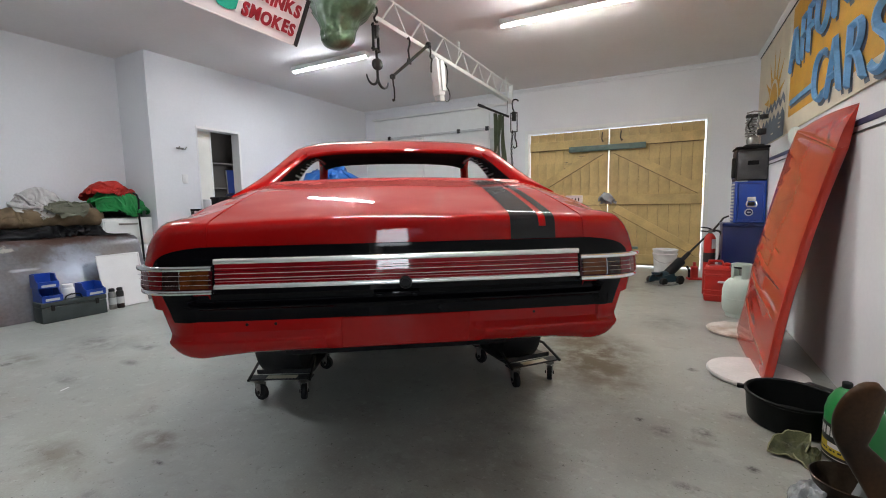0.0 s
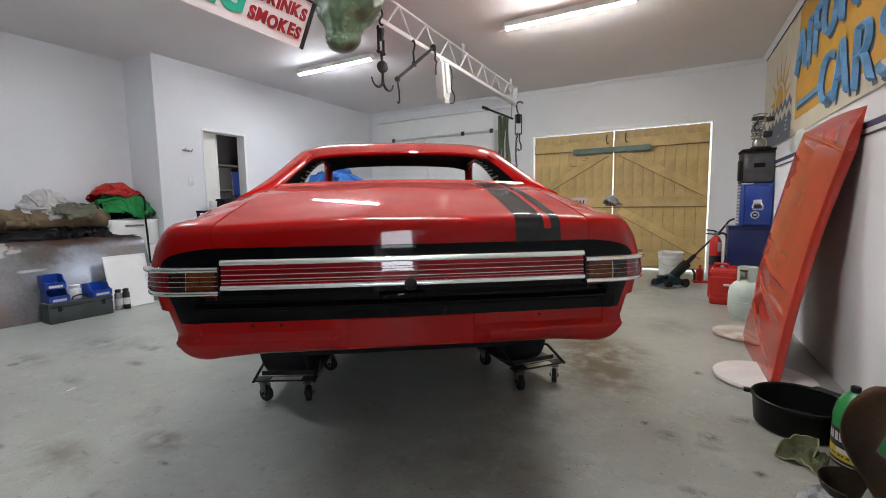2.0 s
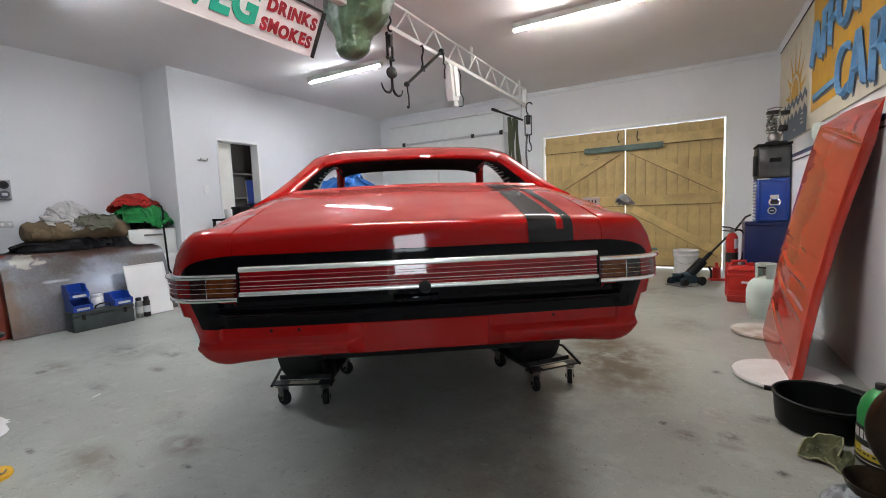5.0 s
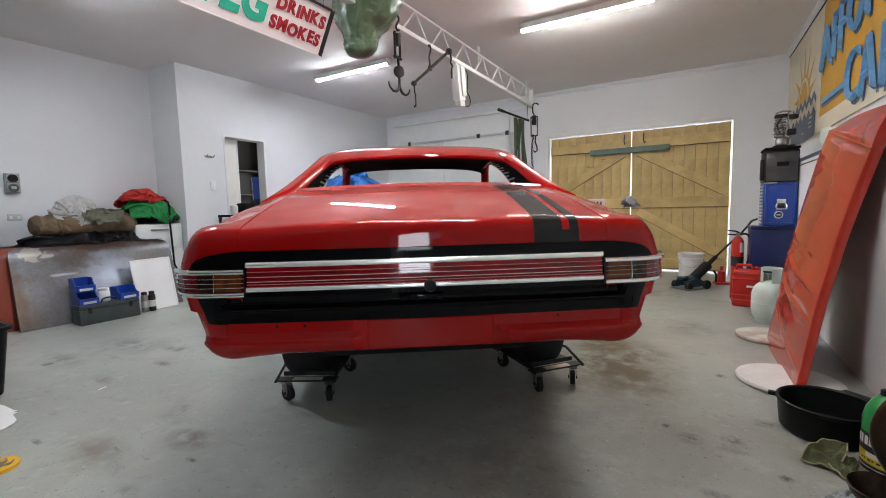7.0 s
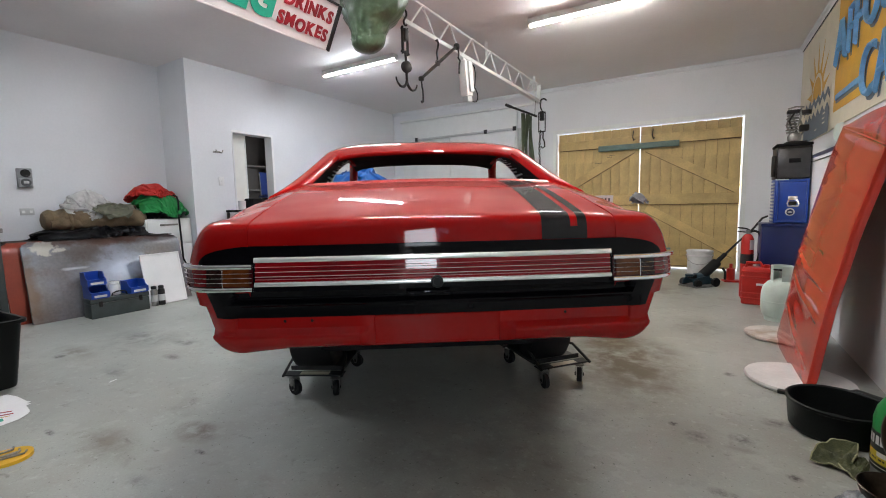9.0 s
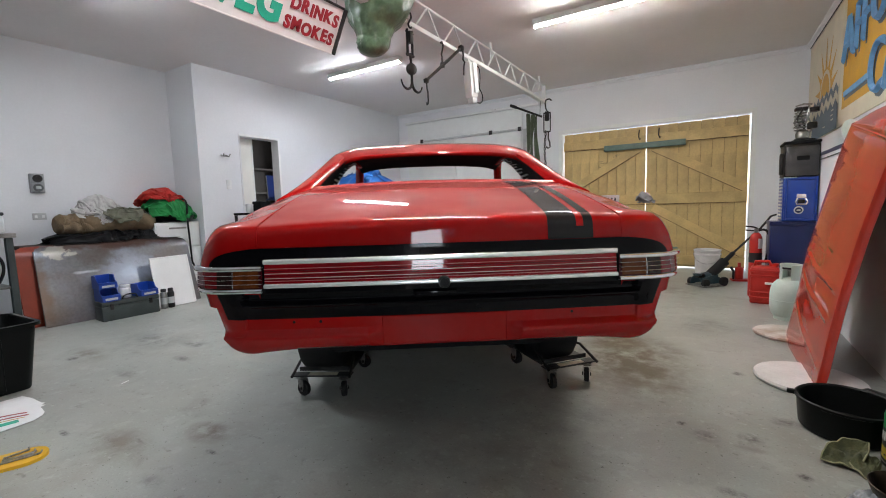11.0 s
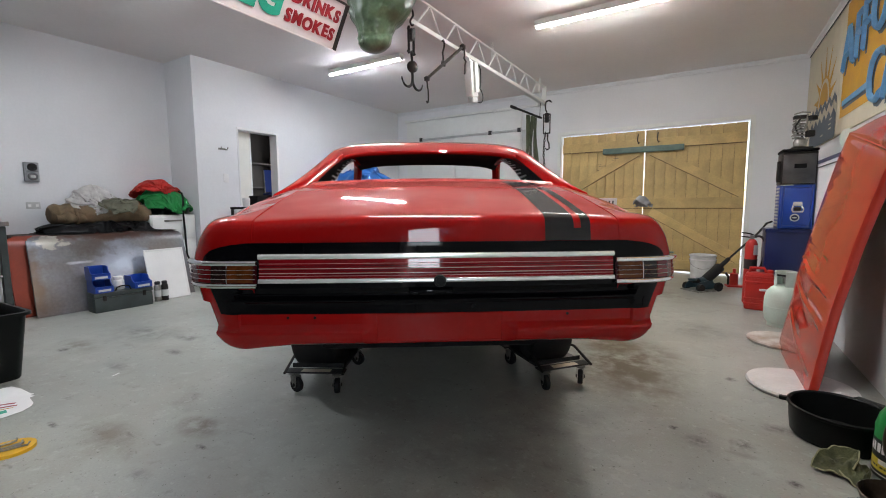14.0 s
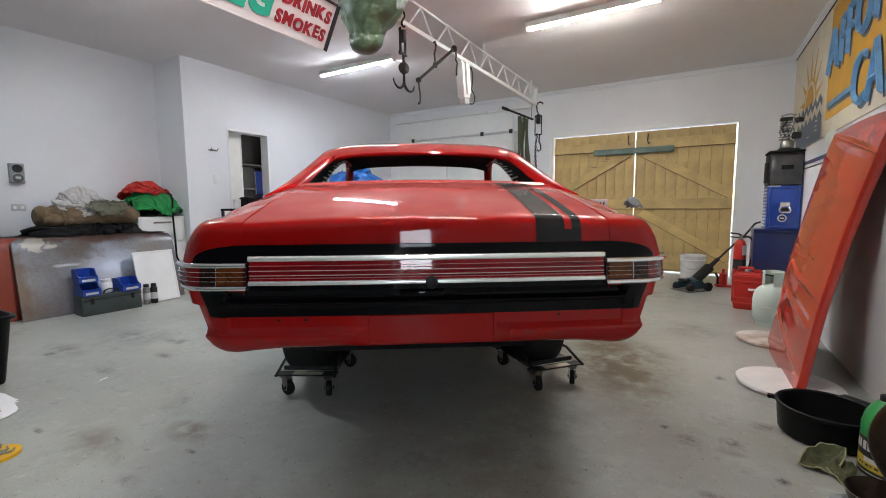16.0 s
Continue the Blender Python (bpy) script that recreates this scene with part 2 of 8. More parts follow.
RUBBER = mat("black_rubber", (0.011, 0.011, 0.012), 0.6, var=0.3, scale=12, fine=140, bump=0.15, spec=0.3)
PLASTIC = mat("black_plastic", (0.007, 0.008, 0.008), 0.42, var=0.25, scale=8, fine=180, bump=0.06, spec=0.16)
DARK = mat("dark_interior", (0.008, 0.008, 0.009), 0.8, var=0.3, scale=8, fine=90, bump=0.1, spec=0.15)
STEEL = mat("worn_steel", (0.42, 0.41, 0.39), 0.38, 0.9, var=0.4, scale=14, fine=120, bump=0.08)
DSTEEL = mat("dark_steel", (0.035, 0.033, 0.032), 0.5, 0.6, var=0.4, scale=18, fine=120, bump=0.15)
WSTEEL = mat("white_painted_steel", (0.76, 0.775, 0.76), 0.4, var=0.04, scale=8, fine=80, bump=0.04)
WHITEG = mat("white_gloss", (0.82, 0.82, 0.82), 0.3, var=0.06, scale=5, fine=80, bump=0.02)
YWOOD = mat("cream_painted_wood", (0.64, 0.465, 0.19), 0.55, var=0.22, scale=5, fine=45, bump=0.12, island=True)
GREENP = mat("grey_green_paint", (0.13, 0.20, 0.17), 0.5, var=0.25, scale=8, fine=60, bump=0.1)
GREENC = mat("dark_green_canvas", (0.085, 0.105, 0.06), 0.9, var=0.3, scale=10, fine=200, bump=0.3)
ORANGE = mat("orange_red_panel_paint", (0.48, 0.038, 0.022), 0.5, var=0.2, scale=2.2, fine=200, bump=0.0, coat=1.0, spec=0.0)
coat_haze(ORANGE, 0.03, 0.14)
ORANGE2 = mat("old_orange_paint", (0.30, 0.034, 0.010), 0.45, var=0.2, scale=5, fine=90, bump=0.05)
PRIMER = mat("grey_primer", (0.19, 0.20, 0.225), 0.3, 0.45, var=0.35, scale=2.0, fine=40, bump=0.03, color2=(0.15, 0.13, 0.115), patch=-0.03)
# pale blue cloud: a soft reflection painted into the primer's colour
blotch(PRIMER, (-5.2, 1.95, 0.42), (1, 0.50, 0.34), (0.36, 0.41, 0.52), 0.85, 2.4, 0.36, 0.72, 1.0)
blotch(PRIMER, (-5.3, 2.0, 0.76), (1, 0.95, 0.13), (0.10, 0.055, 0.042), 0.95, 6.0, 0.30, 0.50, 2.0)
blotch(PRIMER, (-5.25, 1.75, 0.60), (1, 0.42, 0.16), (0.095, 0.075, 0.065), 0.5, 9.0, 0.46, 0.60, 5.0)
# whitish streak: a highlight line painted into the colour
blotch(PRIMER, (-5.2, 1.62, 0.47), (1, 0.16, 0.03), (0.62, 0.66, 0.72), 0.7, 4.0, 0.34, 0.60, 6.0)
blotch(PRIMER, (-5.1, 1.27, 0.3), (1, 0.10, 0.5), (0.12, 0.085, 0.06), 0.9, 6.0, 0.35, 0.6, 3.0)
blotch(PRIMER, (-5.3, 1.42, 0.685), (1, 0.22, 0.12), (0.40, 0.38, 0.33), 0.9, 13.0, 0.45, 0.52, 4.0)
CHIP = mat("flaked_filler", (0.46, 0.44, 0.39), 0.7, var=0.3, scale=20, fine=90, bump=0.1)
BLUEP = mat("blue_plastic", (0.010, 0.06, 0.38), 0.35, var=0.15, scale=9, fine=90, bump=0.03)
BLUEM = mat("blue_enamel", (0.012, 0.06, 0.36), 0.32, var=0.2, scale=6, fine=90, bump=0.03, coat=0.3)
NAVY = mat("navy_enamel", (0.006, 0.014, 0.085), 0.32, var=0.25, scale=6, fine=90, bump=0.03)
GREYTB = mat("dark_grey_green_enamel", (0.045, 0.06, 0.06), 0.45, var=0.3, scale=9, fine=120, bump=0.08)
TEALE = mat("dull_teal_enamel", (0.025, 0.065, 0.09), 0.4, var=0.3, scale=12, fine=120, bump=0.06)
REDP = mat("red_plastic", (0.50, 0.018, 0.012), 0.4, var=0.15, scale=9, fine=90, bump=0.04)
GASP = mat("pale_green_grey_enamel", (0.60, 0.69, 0.63), 0.42, var=0.12, scale=6, fine=90, bump=0.05)
CLW = mat("white_cloth", (0.56, 0.545, 0.53), 0.95, var=0.25, scale=14, fine=260, bump=0.35)
CLB = mat("brown_blanket", (0.190, 0.132, 0.074), 0.97, var=0.3, scale=14, fine=260, bump=0.4)
CLK = mat("black_vinyl", (0.006, 0.006, 0.007), 0.4, var=0.3, scale=10, fine=160, bump=0.12, spec=0.15)
CLO = mat("olive_cloth", (0.15, 0.15, 0.105), 0.95, var=0.3, scale=12, fine=260, bump=0.35)
CLR = mat("red_cloth", (0.50, 0.024, 0.016), 0.92, var=0.2, scale=12, fine=260, bump=0.3)
CLG = mat("green_cloth", (0.014, 0.25, 0.060), 0.92, var=0.25, scale=12, fine=260, bump=0.3)
RAGGREY = mat("pale_grey_cloth", (0.27, 0.28, 0.29), 0.95, var=0.3, scale=12, fine=260, bump=0.3)
CLGREY = mat("grey_cloth", (0.15, 0.16, 0.17), 0.95, var=0.3, scale=12, fine=260, bump=0.3)
TARP = mat("blue_tarp", (0.008, 0.115, 0.40), 0.45, var=0.2, scale=12, fine=120, bump=0.2)
LEAF = mat("olive_leather", (0.085, 0.092, 0.036), 0.75, var=0.45, scale=25, fine=160, bump=0.3)
BROWN = mat("brown_wood_worn", (0.065, 0.028, 0.010), 0.42, var=0.5, scale=3.5, fine=90, bump=0.08, color2=(0.018, 0.010, 0.006), spec=0.2)
GREENB = mat("green_bottle_plastic", (0.02, 0.24, 0.06), 0.35, var=0.15, scale=8, fine=90, bump=0.03)
LABELY = mat("yellow_label", (0.62, 0.48, 0.04), 0.5, var=0.15, scale=9, fine=90, bump=0.02)
CROC = mat("mottled_green_paint", (0.11, 0.18, 0.105), 0.30, var=0.4, scale=9, fine=45, bump=0.25, color2=(0.06, 0.095, 0.055), patch=-0.06)
SIGNW = mat("sign_white", (0.71, 0.68, 0.69), 0.5, var=0.06, scale=6, fine=80, bump=0.02)
SIGNR = mat("sign_red", (0.33, 0.010, 0.022), 0.5, var=0.12, scale=12, fine=80, bump=0.02)
SIGNT = mat("sign_teal", (0.02, 0.40, 0.27), 0.5, var=0.12, scale=12, fine=80, bump=0.02)
SIGNK = mat("sign_black", (0.015, 0.015, 0.017), 0.5, var=0.2, scale=9, fine=80, bump=0.03)
MURY = mat("sign_ochre", (0.62, 0.33, 0.025), 0.6, var=0.15, scale=6, fine=70, bump=0.05)
MURC = mat("sign_cream", (0.66, 0.60, 0.47), 0.6, var=0.1, scale=6, fine=70, bump=0.05)
MURB = mat("sign_letter_blue", (0.13, 0.34, 0.62), 0.6, var=0.2, scale=12, fine=70, bump=0.05)
MURD = mat("sign_letter_shadow_slate", (0.10, 0.13, 0.17), 0.6, var=0.2, scale=9, fine=70, bump=0.05)
STRB = mat("stripe_navy", (0.035, 0.035, 0.10), 0.5, var=0.15, scale=9, fine=70, bump=0.03)
DISC = mat("dusty_white_disc", (0.73, 0.71, 0.70), 0.6, var=0.14, scale=7, fine=80, bump=0.05)
DISCD = mat("stained_white_disc", (0.64, 0.61, 0.57), 0.6, var=0.14, scale=6, fine=80, bump=0.05, color2=(0.27, 0.17, 0.09), patch=-0.08)
PAPER = mat("paper", (0.80, 0.80, 0.80), 0.8, var=0.05, scale=8, fine=90, bump=0.03)
YEL = mat("yellow_plastic", (0.75, 0.42, 0.015), 0.4, var=0.12, scale=9, fine=90, bump=0.03)
SOCKET = mat("grey_socket_plastic", (0.54, 0.55, 0.55), 0.45, var=0.1, scale=12, fine=90, bump=0.02)
CREAMW = mat("cream_panel_paint", (0.86, 0.85, 0.80), 0.5, var=0.06, scale=5, fine=60, bump=0.03)
# near-black brown puts the side room's gloom into its colour; also bench and shelf
DROOM = mat("dark_room_brown", (0.036, 0.026, 0.020), 0.7, var=0.4, scale=5, fine=60, bump=0.1)
CONCRETE = mat("pale_concrete", (0.5, 0.49, 0.46), 0.85, var=0.2, scale=3, fine=70, bump=0.1)
TUBE = glow("lit_tube", (1.0, 0.985, 0.945), TUBE_POWER * 1.1)
TUBEC = glow("lit_tube_cool", (0.94, 0.985, 1.05), TUBE_POWER * 0.85)
GLASSM = bpy.data.materials.new("window_glass")
GLASSM.use_nodes = True
_g = GLASSM.node_tree.nodes["Principled BSDF"]
_g.inputs["Transmission Weight"].default_value, _g.inputs["Roughness"].default_value, _g.inputs["IOR"].default_value = 1.0, 0.02, 1.45


# ---- mesh helpers ----
def box(bm, x0, x1, y0, y1, z0, z1, m=None):
    vs = [bm.verts.new((m @ Vector(c)) if m else c) for c in
          ((x0, y0, z0), (x1, y0, z0), (x1, y1, z0), (x0, y1, z0), (x0, y0, z1), (x1, y0, z1), (x1, y1, z1), (x0, y1, z1))]
    for f in ((3, 2, 1, 0), (4, 5, 6, 7), (0, 1, 5, 4), (1, 2, 6, 5), (2, 3, 7, 6), (3, 0, 4, 7)):
        bm.faces.new([vs[i] for i in f])
    return bm


def rbox(x0, x1, y0, y1, z0, z1, r=0.008, seg=2, m=None):
    bm = box(bmesh.new(), x0, x1, y0, y1, z0, z1, m)
    bmesh.ops.bevel(bm, geom=bm.edges[:], offset=r, segments=seg, affect="EDGES", profile=0.5)
    return bm


def ring(p, u, v, r, n):
    return [p + u * (r * math.cos(2 * math.pi * i / n)) + v * (r * math.sin(2 * math.pi * i / n)) for i in range(n)]


def skin(bm, rings, close=True, caps=True):
    """Faces between successive rings of points; caps on both ends."""
    vs = [[bm.verts.new(p) for p in r] for r in rings]
    k = len(vs[0])
    for a, b in zip(vs, vs[1:]):
        for i in range(k if close else k - 1):
            j = (i + 1) % k
            bm.faces.new((a[i], a[j], b[j], b[i]))
    if caps and close:
        bm.faces.new(vs[0][::-1])
        bm.faces.new(vs[-1])
    return vs


def tube(bm, pts, r, n=8, caps=True):
    """A round bar along points; r a number or one per point."""
    pts = [Vector(p) for p in pts]
    rs = r if isinstance(r, (list, tuple)) else [r] * len(pts)
    rings, u = [], None
    for i, p in enumerate(pts):
        d = (pts[min(i + 1, len(pts) - 1)] - pts[max(i - 1, 0)]).normalized()
        if u is None:
            u = d.orthogonal().normalized()
        u = (u - d * u.dot(d)).normalized()
        rings.append(ring(p, u, d.cross(u), rs[i], n))
    skin(bm, rings, caps=caps)
    return bm


def lathe(bm, profile, c=(0, 0, 0), n=24, caps=True, sx=1.0, sy=1.0):
    c = Vector(c)
    skin(bm, [[c + Vector((r * sx * math.cos(2 * math.pi * i / n), r * sy * math.sin(2 * math.pi * i / n), z)) for i in range(n)] for r, z in profile], caps=caps)
    return bm


def sheet(bm, rows):
    skin(bm, [[Vector(p) for p in r] for r in rows], close=False)
    return bm


def slab(bm, poly, fn, t0, t1):
    """A flat outline given thickness: fn(a, b, t) places a point."""
    lo, hi = [bm.verts.new(fn(a, b, t0)) for a, b in poly], [bm.verts.new(fn(a, b, t1)) for a, b in poly]
    bm.faces.new(lo[::-1])
    bm.faces.new(hi)
    k = len(poly)
    for i in range(k):
        j = (i + 1) % k
        bm.faces.new((lo[i], lo[j], hi[j], hi[i]))
    return bm


def bez(p0, p1, p2, p3, n=12):
    p0, p1, p2, p3 = (Vector(p) for p in (p0, p1, p2, p3))
    return [p0 * (1 - t) ** 3 + p1 * 3 * t * (1 - t) ** 2 + p2 * 3 * t * t * (1 - t) + p3 * t ** 3 for t in (i / n for i in range(n + 1))]


def interp(table, v):
    if v <= table[0][0]:
        return table[0][1]
    for (a, p), (b, q) in zip(table, table[1:]):
        if v <= b:
            return p + (q - p) * (v - a) / (b - a)
    return table[-1][1]


def smooth(table, v):
    """Like interp, through a Catmull-Rom spline."""
    k = len(table)
    if v <= table[0][0]:
        return table[0][1]
    if v >= table[-1][0]:
        return table[-1][1]
    for i in range(k - 1):
        if v <= table[i + 1][0]:
            (x0, y0), (x1, y1) = table[i], table[i + 1]
            xm, ym = table[max(i - 1, 0)]
            xp, yp = table[min(i + 2, k - 1)]
            m0 = (y1 - ym) / (x1 - xm)
            m1 = (yp - y0) / (xp - x0)
            t, h = (v - x0) / (x1 - x0), x1 - x0
            return (2 * t ** 3 - 3 * t * t + 1) * y0 + (t ** 3 - 2 * t * t + t) * h * m0 + (3 * t * t - 2 * t ** 3) * y1 + (t ** 3 - t * t) * h * m1


def mesh_of(bm, name, material, angle=35, solid=0.0):
    bmesh.ops.remove_doubles(bm, verts=bm.verts, dist=1e-6)
    bmesh.ops.recalc_face_normals(bm, faces=bm.faces)
    if solid:
        bmesh.ops.solidify(bm, geom=bm.faces[:], thickness=solid)
        bmesh.ops.recalc_face_normals(bm, faces=bm.faces)
    me = bpy.data.meshes.new(name)
    bm.to_mesh(me)
    bm.free()
    me.materials.append(material)
    me.polygons.foreach_set("use_smooth", [True] * len(me.polygons))
    me.set_sharp_from_angle(angle=radians(angle))
    return me


def part(name, bm, material, parent, label="", angle=35, solid=0.0):
    ob = new(name, mesh_of(bm, name, material, angle, solid))
    ob.parent = parent
    return tagged(ob, label)


def thing(name, label, category, m=None, group=""):
    ob = new(name)
    ob.empty_display_size = 0.1
    ob.matrix_world = m or Matrix()
    return tagged(ob, label, category, group)


def lump(name, bm, material, label, category, m=None, group="", angle=35, solid=0.0):
    """A thing of one mesh."""
    ob = new(name, mesh_of(bm, name, material, angle, solid))
    ob.matrix_world = m or Matrix()
    return tagged(ob, label, category, group)


def built(name, bm, material, label, category, angle=30):
    ob = new(name, mesh_of(bm, name, material, angle))
    return tagged(ob, label, category, kind="structure")


def letters(text, size, depth, shear=0.0, bold=0.0, align="LEFT", bevel=0.0):
    """A bmesh of words in the built-in font, in the x-y plane, depth along z."""
    cu = bpy.data.curves.new("letters", "FONT")
    cu.body, cu.size, cu.extrude, cu.shear, cu.offset, cu.align_x = text, size, depth / 2, shear, bold, align
    cu.resolution_u = 4
    cu.bevel_depth, cu.bevel_resolution = bevel, 0
    ob = new("letters", cu)
    me = bpy.data.meshes.new_from_object(ob.evaluated_get(bpy.context.evaluated_depsgraph_get()))
    bm = bmesh.new()
    bm.from_mesh(me)
    bpy.data.objects.remove(ob)
    bpy.data.curves.remove(cu)
    bpy.data.meshes.remove(me)
    return bm


def moved(bm, m):
    bm.transform(m)
    return bm


def heap(sx, sy, h, seed, folds=5.0, depth=0.25, n=56, k=26, sag=0.55):
    """A soft pile of cloth: a low dome with creased folds and an uneven edge."""
    bm, rows = bmesh.new(), []
    off = Vector((seed * 3.7, seed * 1.9, seed))
    for j in range(k + 1):
        s = j / k
        row = []
        for i in range(n):
            a = 2 * math.pi * i / n
            edge = 1 + 0.16 * noise.noise(Vector((math.cos(a) * 1.5, math.sin(a) * 1.5, seed)))
            rr = math.sin(s * math.pi / 2) ** 0.8 if s < 0.999 else 1.0
            z = h * (max(0.0, 1 - rr ** 2.6)) ** sag
            p = Vector((rr * edge * sx * math.cos(a), rr * edge * sy * math.sin(a), z))
            q = Vector((p.x / max(sx, sy), p.y / max(sx, sy) * 0.55, p.z / max(sx, sy) * 2.2)) * folds + off
            warp = noise.noise_vector(q * 0.45) * 1.3
            ridge = 0.5 - 2.2 * noise.noise(q + warp) ** 2 * 2 + 0.9 * noise.noise(q * 0.6 + off)
            crease = 0.6 - abs(noise.noise((q + warp * 0.6) * 1.9)) * 2.2
            lift = depth * h * (ridge * 0.8 + 0.45 * crease) * (0.12 + 0.88 * (1 - rr ** 4))
            d = Vector((math.cos(a) * rr, math.sin(a) * rr, 1 - rr * 0.6)).normalized()
            p = p + d * lift
            p.z = max(p.z, 0.0)
            row.append(p)
        rows.append(row)
    skin(bm, rows, caps=False)
    bm.verts.ensure_lookup_table()
    bm.faces.new([bm.verts[k * n + i] for i in range(n)])
    return bm


def link(p, a, b, rest, k, slack=False):
    """Pulls pairs of cloth points towards their rest length; slack: only where they come too near."""
    d = p[b] - p[a]
    l = np.maximum(np.sqrt((d * d).sum(-1, keepdims=True)), 1e-9)
    f = (l - rest) / l * (0.5 * k)
    if slack:
        f = np.minimum(f, 0)
    d *= f
    p[a] += d
    p[b] -= d


def fallen(sx, sy, squeeze, seed, support, n=46, steps=130, rough=0.05, thick=0.008, drift=(0, 0), warp=0.35):
    """A cloth sx by sy, bunched up by squeeze, let fall on support(x, y); gives its skin as a bmesh."""
    rng = np.random.default_rng(seed)
    m = max(10, int(n * sy / sx))
    u, v = np.meshgrid(np.linspace(-0.5, 0.5, n), np.linspace(-0.5, 0.5, m), indexing="ij")
    rest = sx / (n - 1)
    low = np.zeros((n, m, 3))
    for k in range(1, 7):
        a, b, c = rng.uniform(-1, 1, 3), rng.uniform(-1, 1, 3), rng.uniform(0, 6.3, 3)
        low += np.sin(2 * np.pi * (u[..., None] * a * k * 0.9 + v[..., None] * b * k * 0.9) + c) / k
    p = np.stack([u * sx, v * sy, np.zeros((n, m))], -1)
    p[..., :2] += low[..., :2] * rough * warp
    p[..., 2] = rough * 2 + low[..., 2] * rough + rng.normal(0, rough * 0.10, (n, m))
    q = p.copy()
    s = slice(None)
    runs = []
    for o in (0, 1):
        e, f = slice(o, n - 1, 2), slice(o + 1, n, 2)
        runs.append(((e, s), (f, s), rest, 0.9, False))
        e, f = slice(o, m - 1, 2), slice(o + 1, m, 2)
        runs.append(((s, e), (s, f), rest, 0.9, False))
        e, f = slice(o, n - 1, 2), slice(o + 1, n, 2)
        runs.append(((e, slice(0, m - 1)), (f, slice(1, m)), rest * 1.414, 0.3, False))
        runs.append(((e, slice(1, m)), (f, slice(0, m - 1)), rest * 1.414, 0.3, False))
    for o in range(4):
        e, f = slice(o, n - 3, 4), slice(o + 3, n, 4)
        if len(range(n)[e]) == len(range(n)[f]):
            runs.append(((e, s), (f, s), rest * 1.7, 0.3, True))
        e, f = slice(o, m - 3, 4), slice(o + 3, m, 4)
        if len(range(m)[e]) == len(range(m)[f]):
            runs.append(((s, e), (s, f), rest * 1.7, 0.3, True))
    gather = int(steps * 0.55)
    wide = p[..., :2].std((0, 1)) * squeeze
    x0, y0 = drift
    for step in range(steps):
        vel = np.clip((p - q) * 0.85, -0.012, 0.012)
        q = p.copy()
        p = p + vel
        p[..., 2] -= 0.0004 if step < gather else 0.0012
        if step < gather:
            now = p[..., :2].std((0, 1))
            p[..., :2] *= np.maximum(np.minimum(1.0, wide / now), 0.985)
        for it in range(5):
            for a, b, r, k, sl in runs:
                link(p, a, b, r, k, sl)
        h = support(p[..., 0] + x0, p[..., 1] + y0) + thick
        under = p[..., 2] < h
        p[..., 2] = np.where(under, h, p[..., 2])
        if step >= gather:
            p[..., :2] = np.where(under[..., None], q[..., :2] + 0.2 * (p[..., :2] - q[..., :2]), p[..., :2])
    p[..., 0] += x0
    p[..., 1] += y0
    for it in range(2):
        mid = np.empty((2 * p.shape[0] - 1, p.shape[1], 3))
        mid[::2], mid[1::2] = p, (p[1:] + p[:-1]) / 2
        fine = np.empty((mid.shape[0], 2 * mid.shape[1] - 1, 3))
        fine[:, ::2], fine[:, 1::2] = mid, (mid[:, 1:] + mid[:, :-1]) / 2
        for rep_ in range(2):
            fine[1:-1] = fine[1:-1] * 0.5 + (fine[2:] + fine[:-2]) * 0.25
            fine[:, 1:-1] = fine[:, 1:-1] * 0.5 + (fine[:, 2:] + fine[:, :-2]) * 0.25
        p = fine
        if it == 0 and n > 60:
            break
    nrm = np.cross(np.gradient(p, axis=0), np.gradient(p, axis=1))
    nrm /= np.maximum(np.sqrt((nrm * nrm).sum(-1, keepdims=True)), 1e-9)
    a, b = p.shape[:2]
    bm = bmesh.new()
    top, low_ = ([[bm.verts.new(w[i, j]) for j in range(b)] for i in range(a)] for w in (p, p - nrm * 0.003))
    for i in range(a - 1):
        for j in range(b - 1):
            bm.faces.new((top[i][j], top[i + 1][j], top[i + 1][j + 1], top[i][j + 1]))
            bm.faces.new((low_[i][j], low_[i][j + 1], low_[i + 1][j + 1], low_[i + 1][j]))
    for i in range(a - 1):
        for j in (0, b - 1):
            bm.faces.new((top[i][j], low_[i][j], low_[i + 1][j], top[i + 1][j]))
    for j in range(b - 1):
        for i in (0, a - 1):
            bm.faces.new((top[i][j], top[i][j + 1], low_[i][j + 1], low_[i][j]))
    return bm


def mound(floor, *lumps):
    """Height of a support: a level with round lumps (x, y, rx, ry, h) on it."""
    def at(x, y):
        z = np.full_like(x, floor)
        for cx, cy, rx, ry, h in lumps:
            z = np.maximum(z, floor + h * np.sqrt(np.maximum(0.0, 1 - ((x - cx) / rx) ** 2 - ((y - cy) / ry) ** 2)))
        return z
    return at


# ---- the room ----
XW, XR0, XR1, XW2, YF, YB, YRET, H = -5.415, 0.93, 1.09, -6.05, 7.10, -6.5, 2.95, 2.88

bm = box(bmesh.new(), XW2 - 0.3, XR1 + 0.3, YB - 0.3, YF + 0.3, -0.12, 0)
built("floor", bm, FLOOR, "worn grey painted concrete garage floor with stains", "floor")
bm = box(bmesh.new(), XW2 - 0.3, XR1 + 0.3, YB - 0.3, YF + 0.3, H, H + 0.1)
built("ceiling", bm, CEIL, "plain off-white flat plaster ceiling", "ceiling")


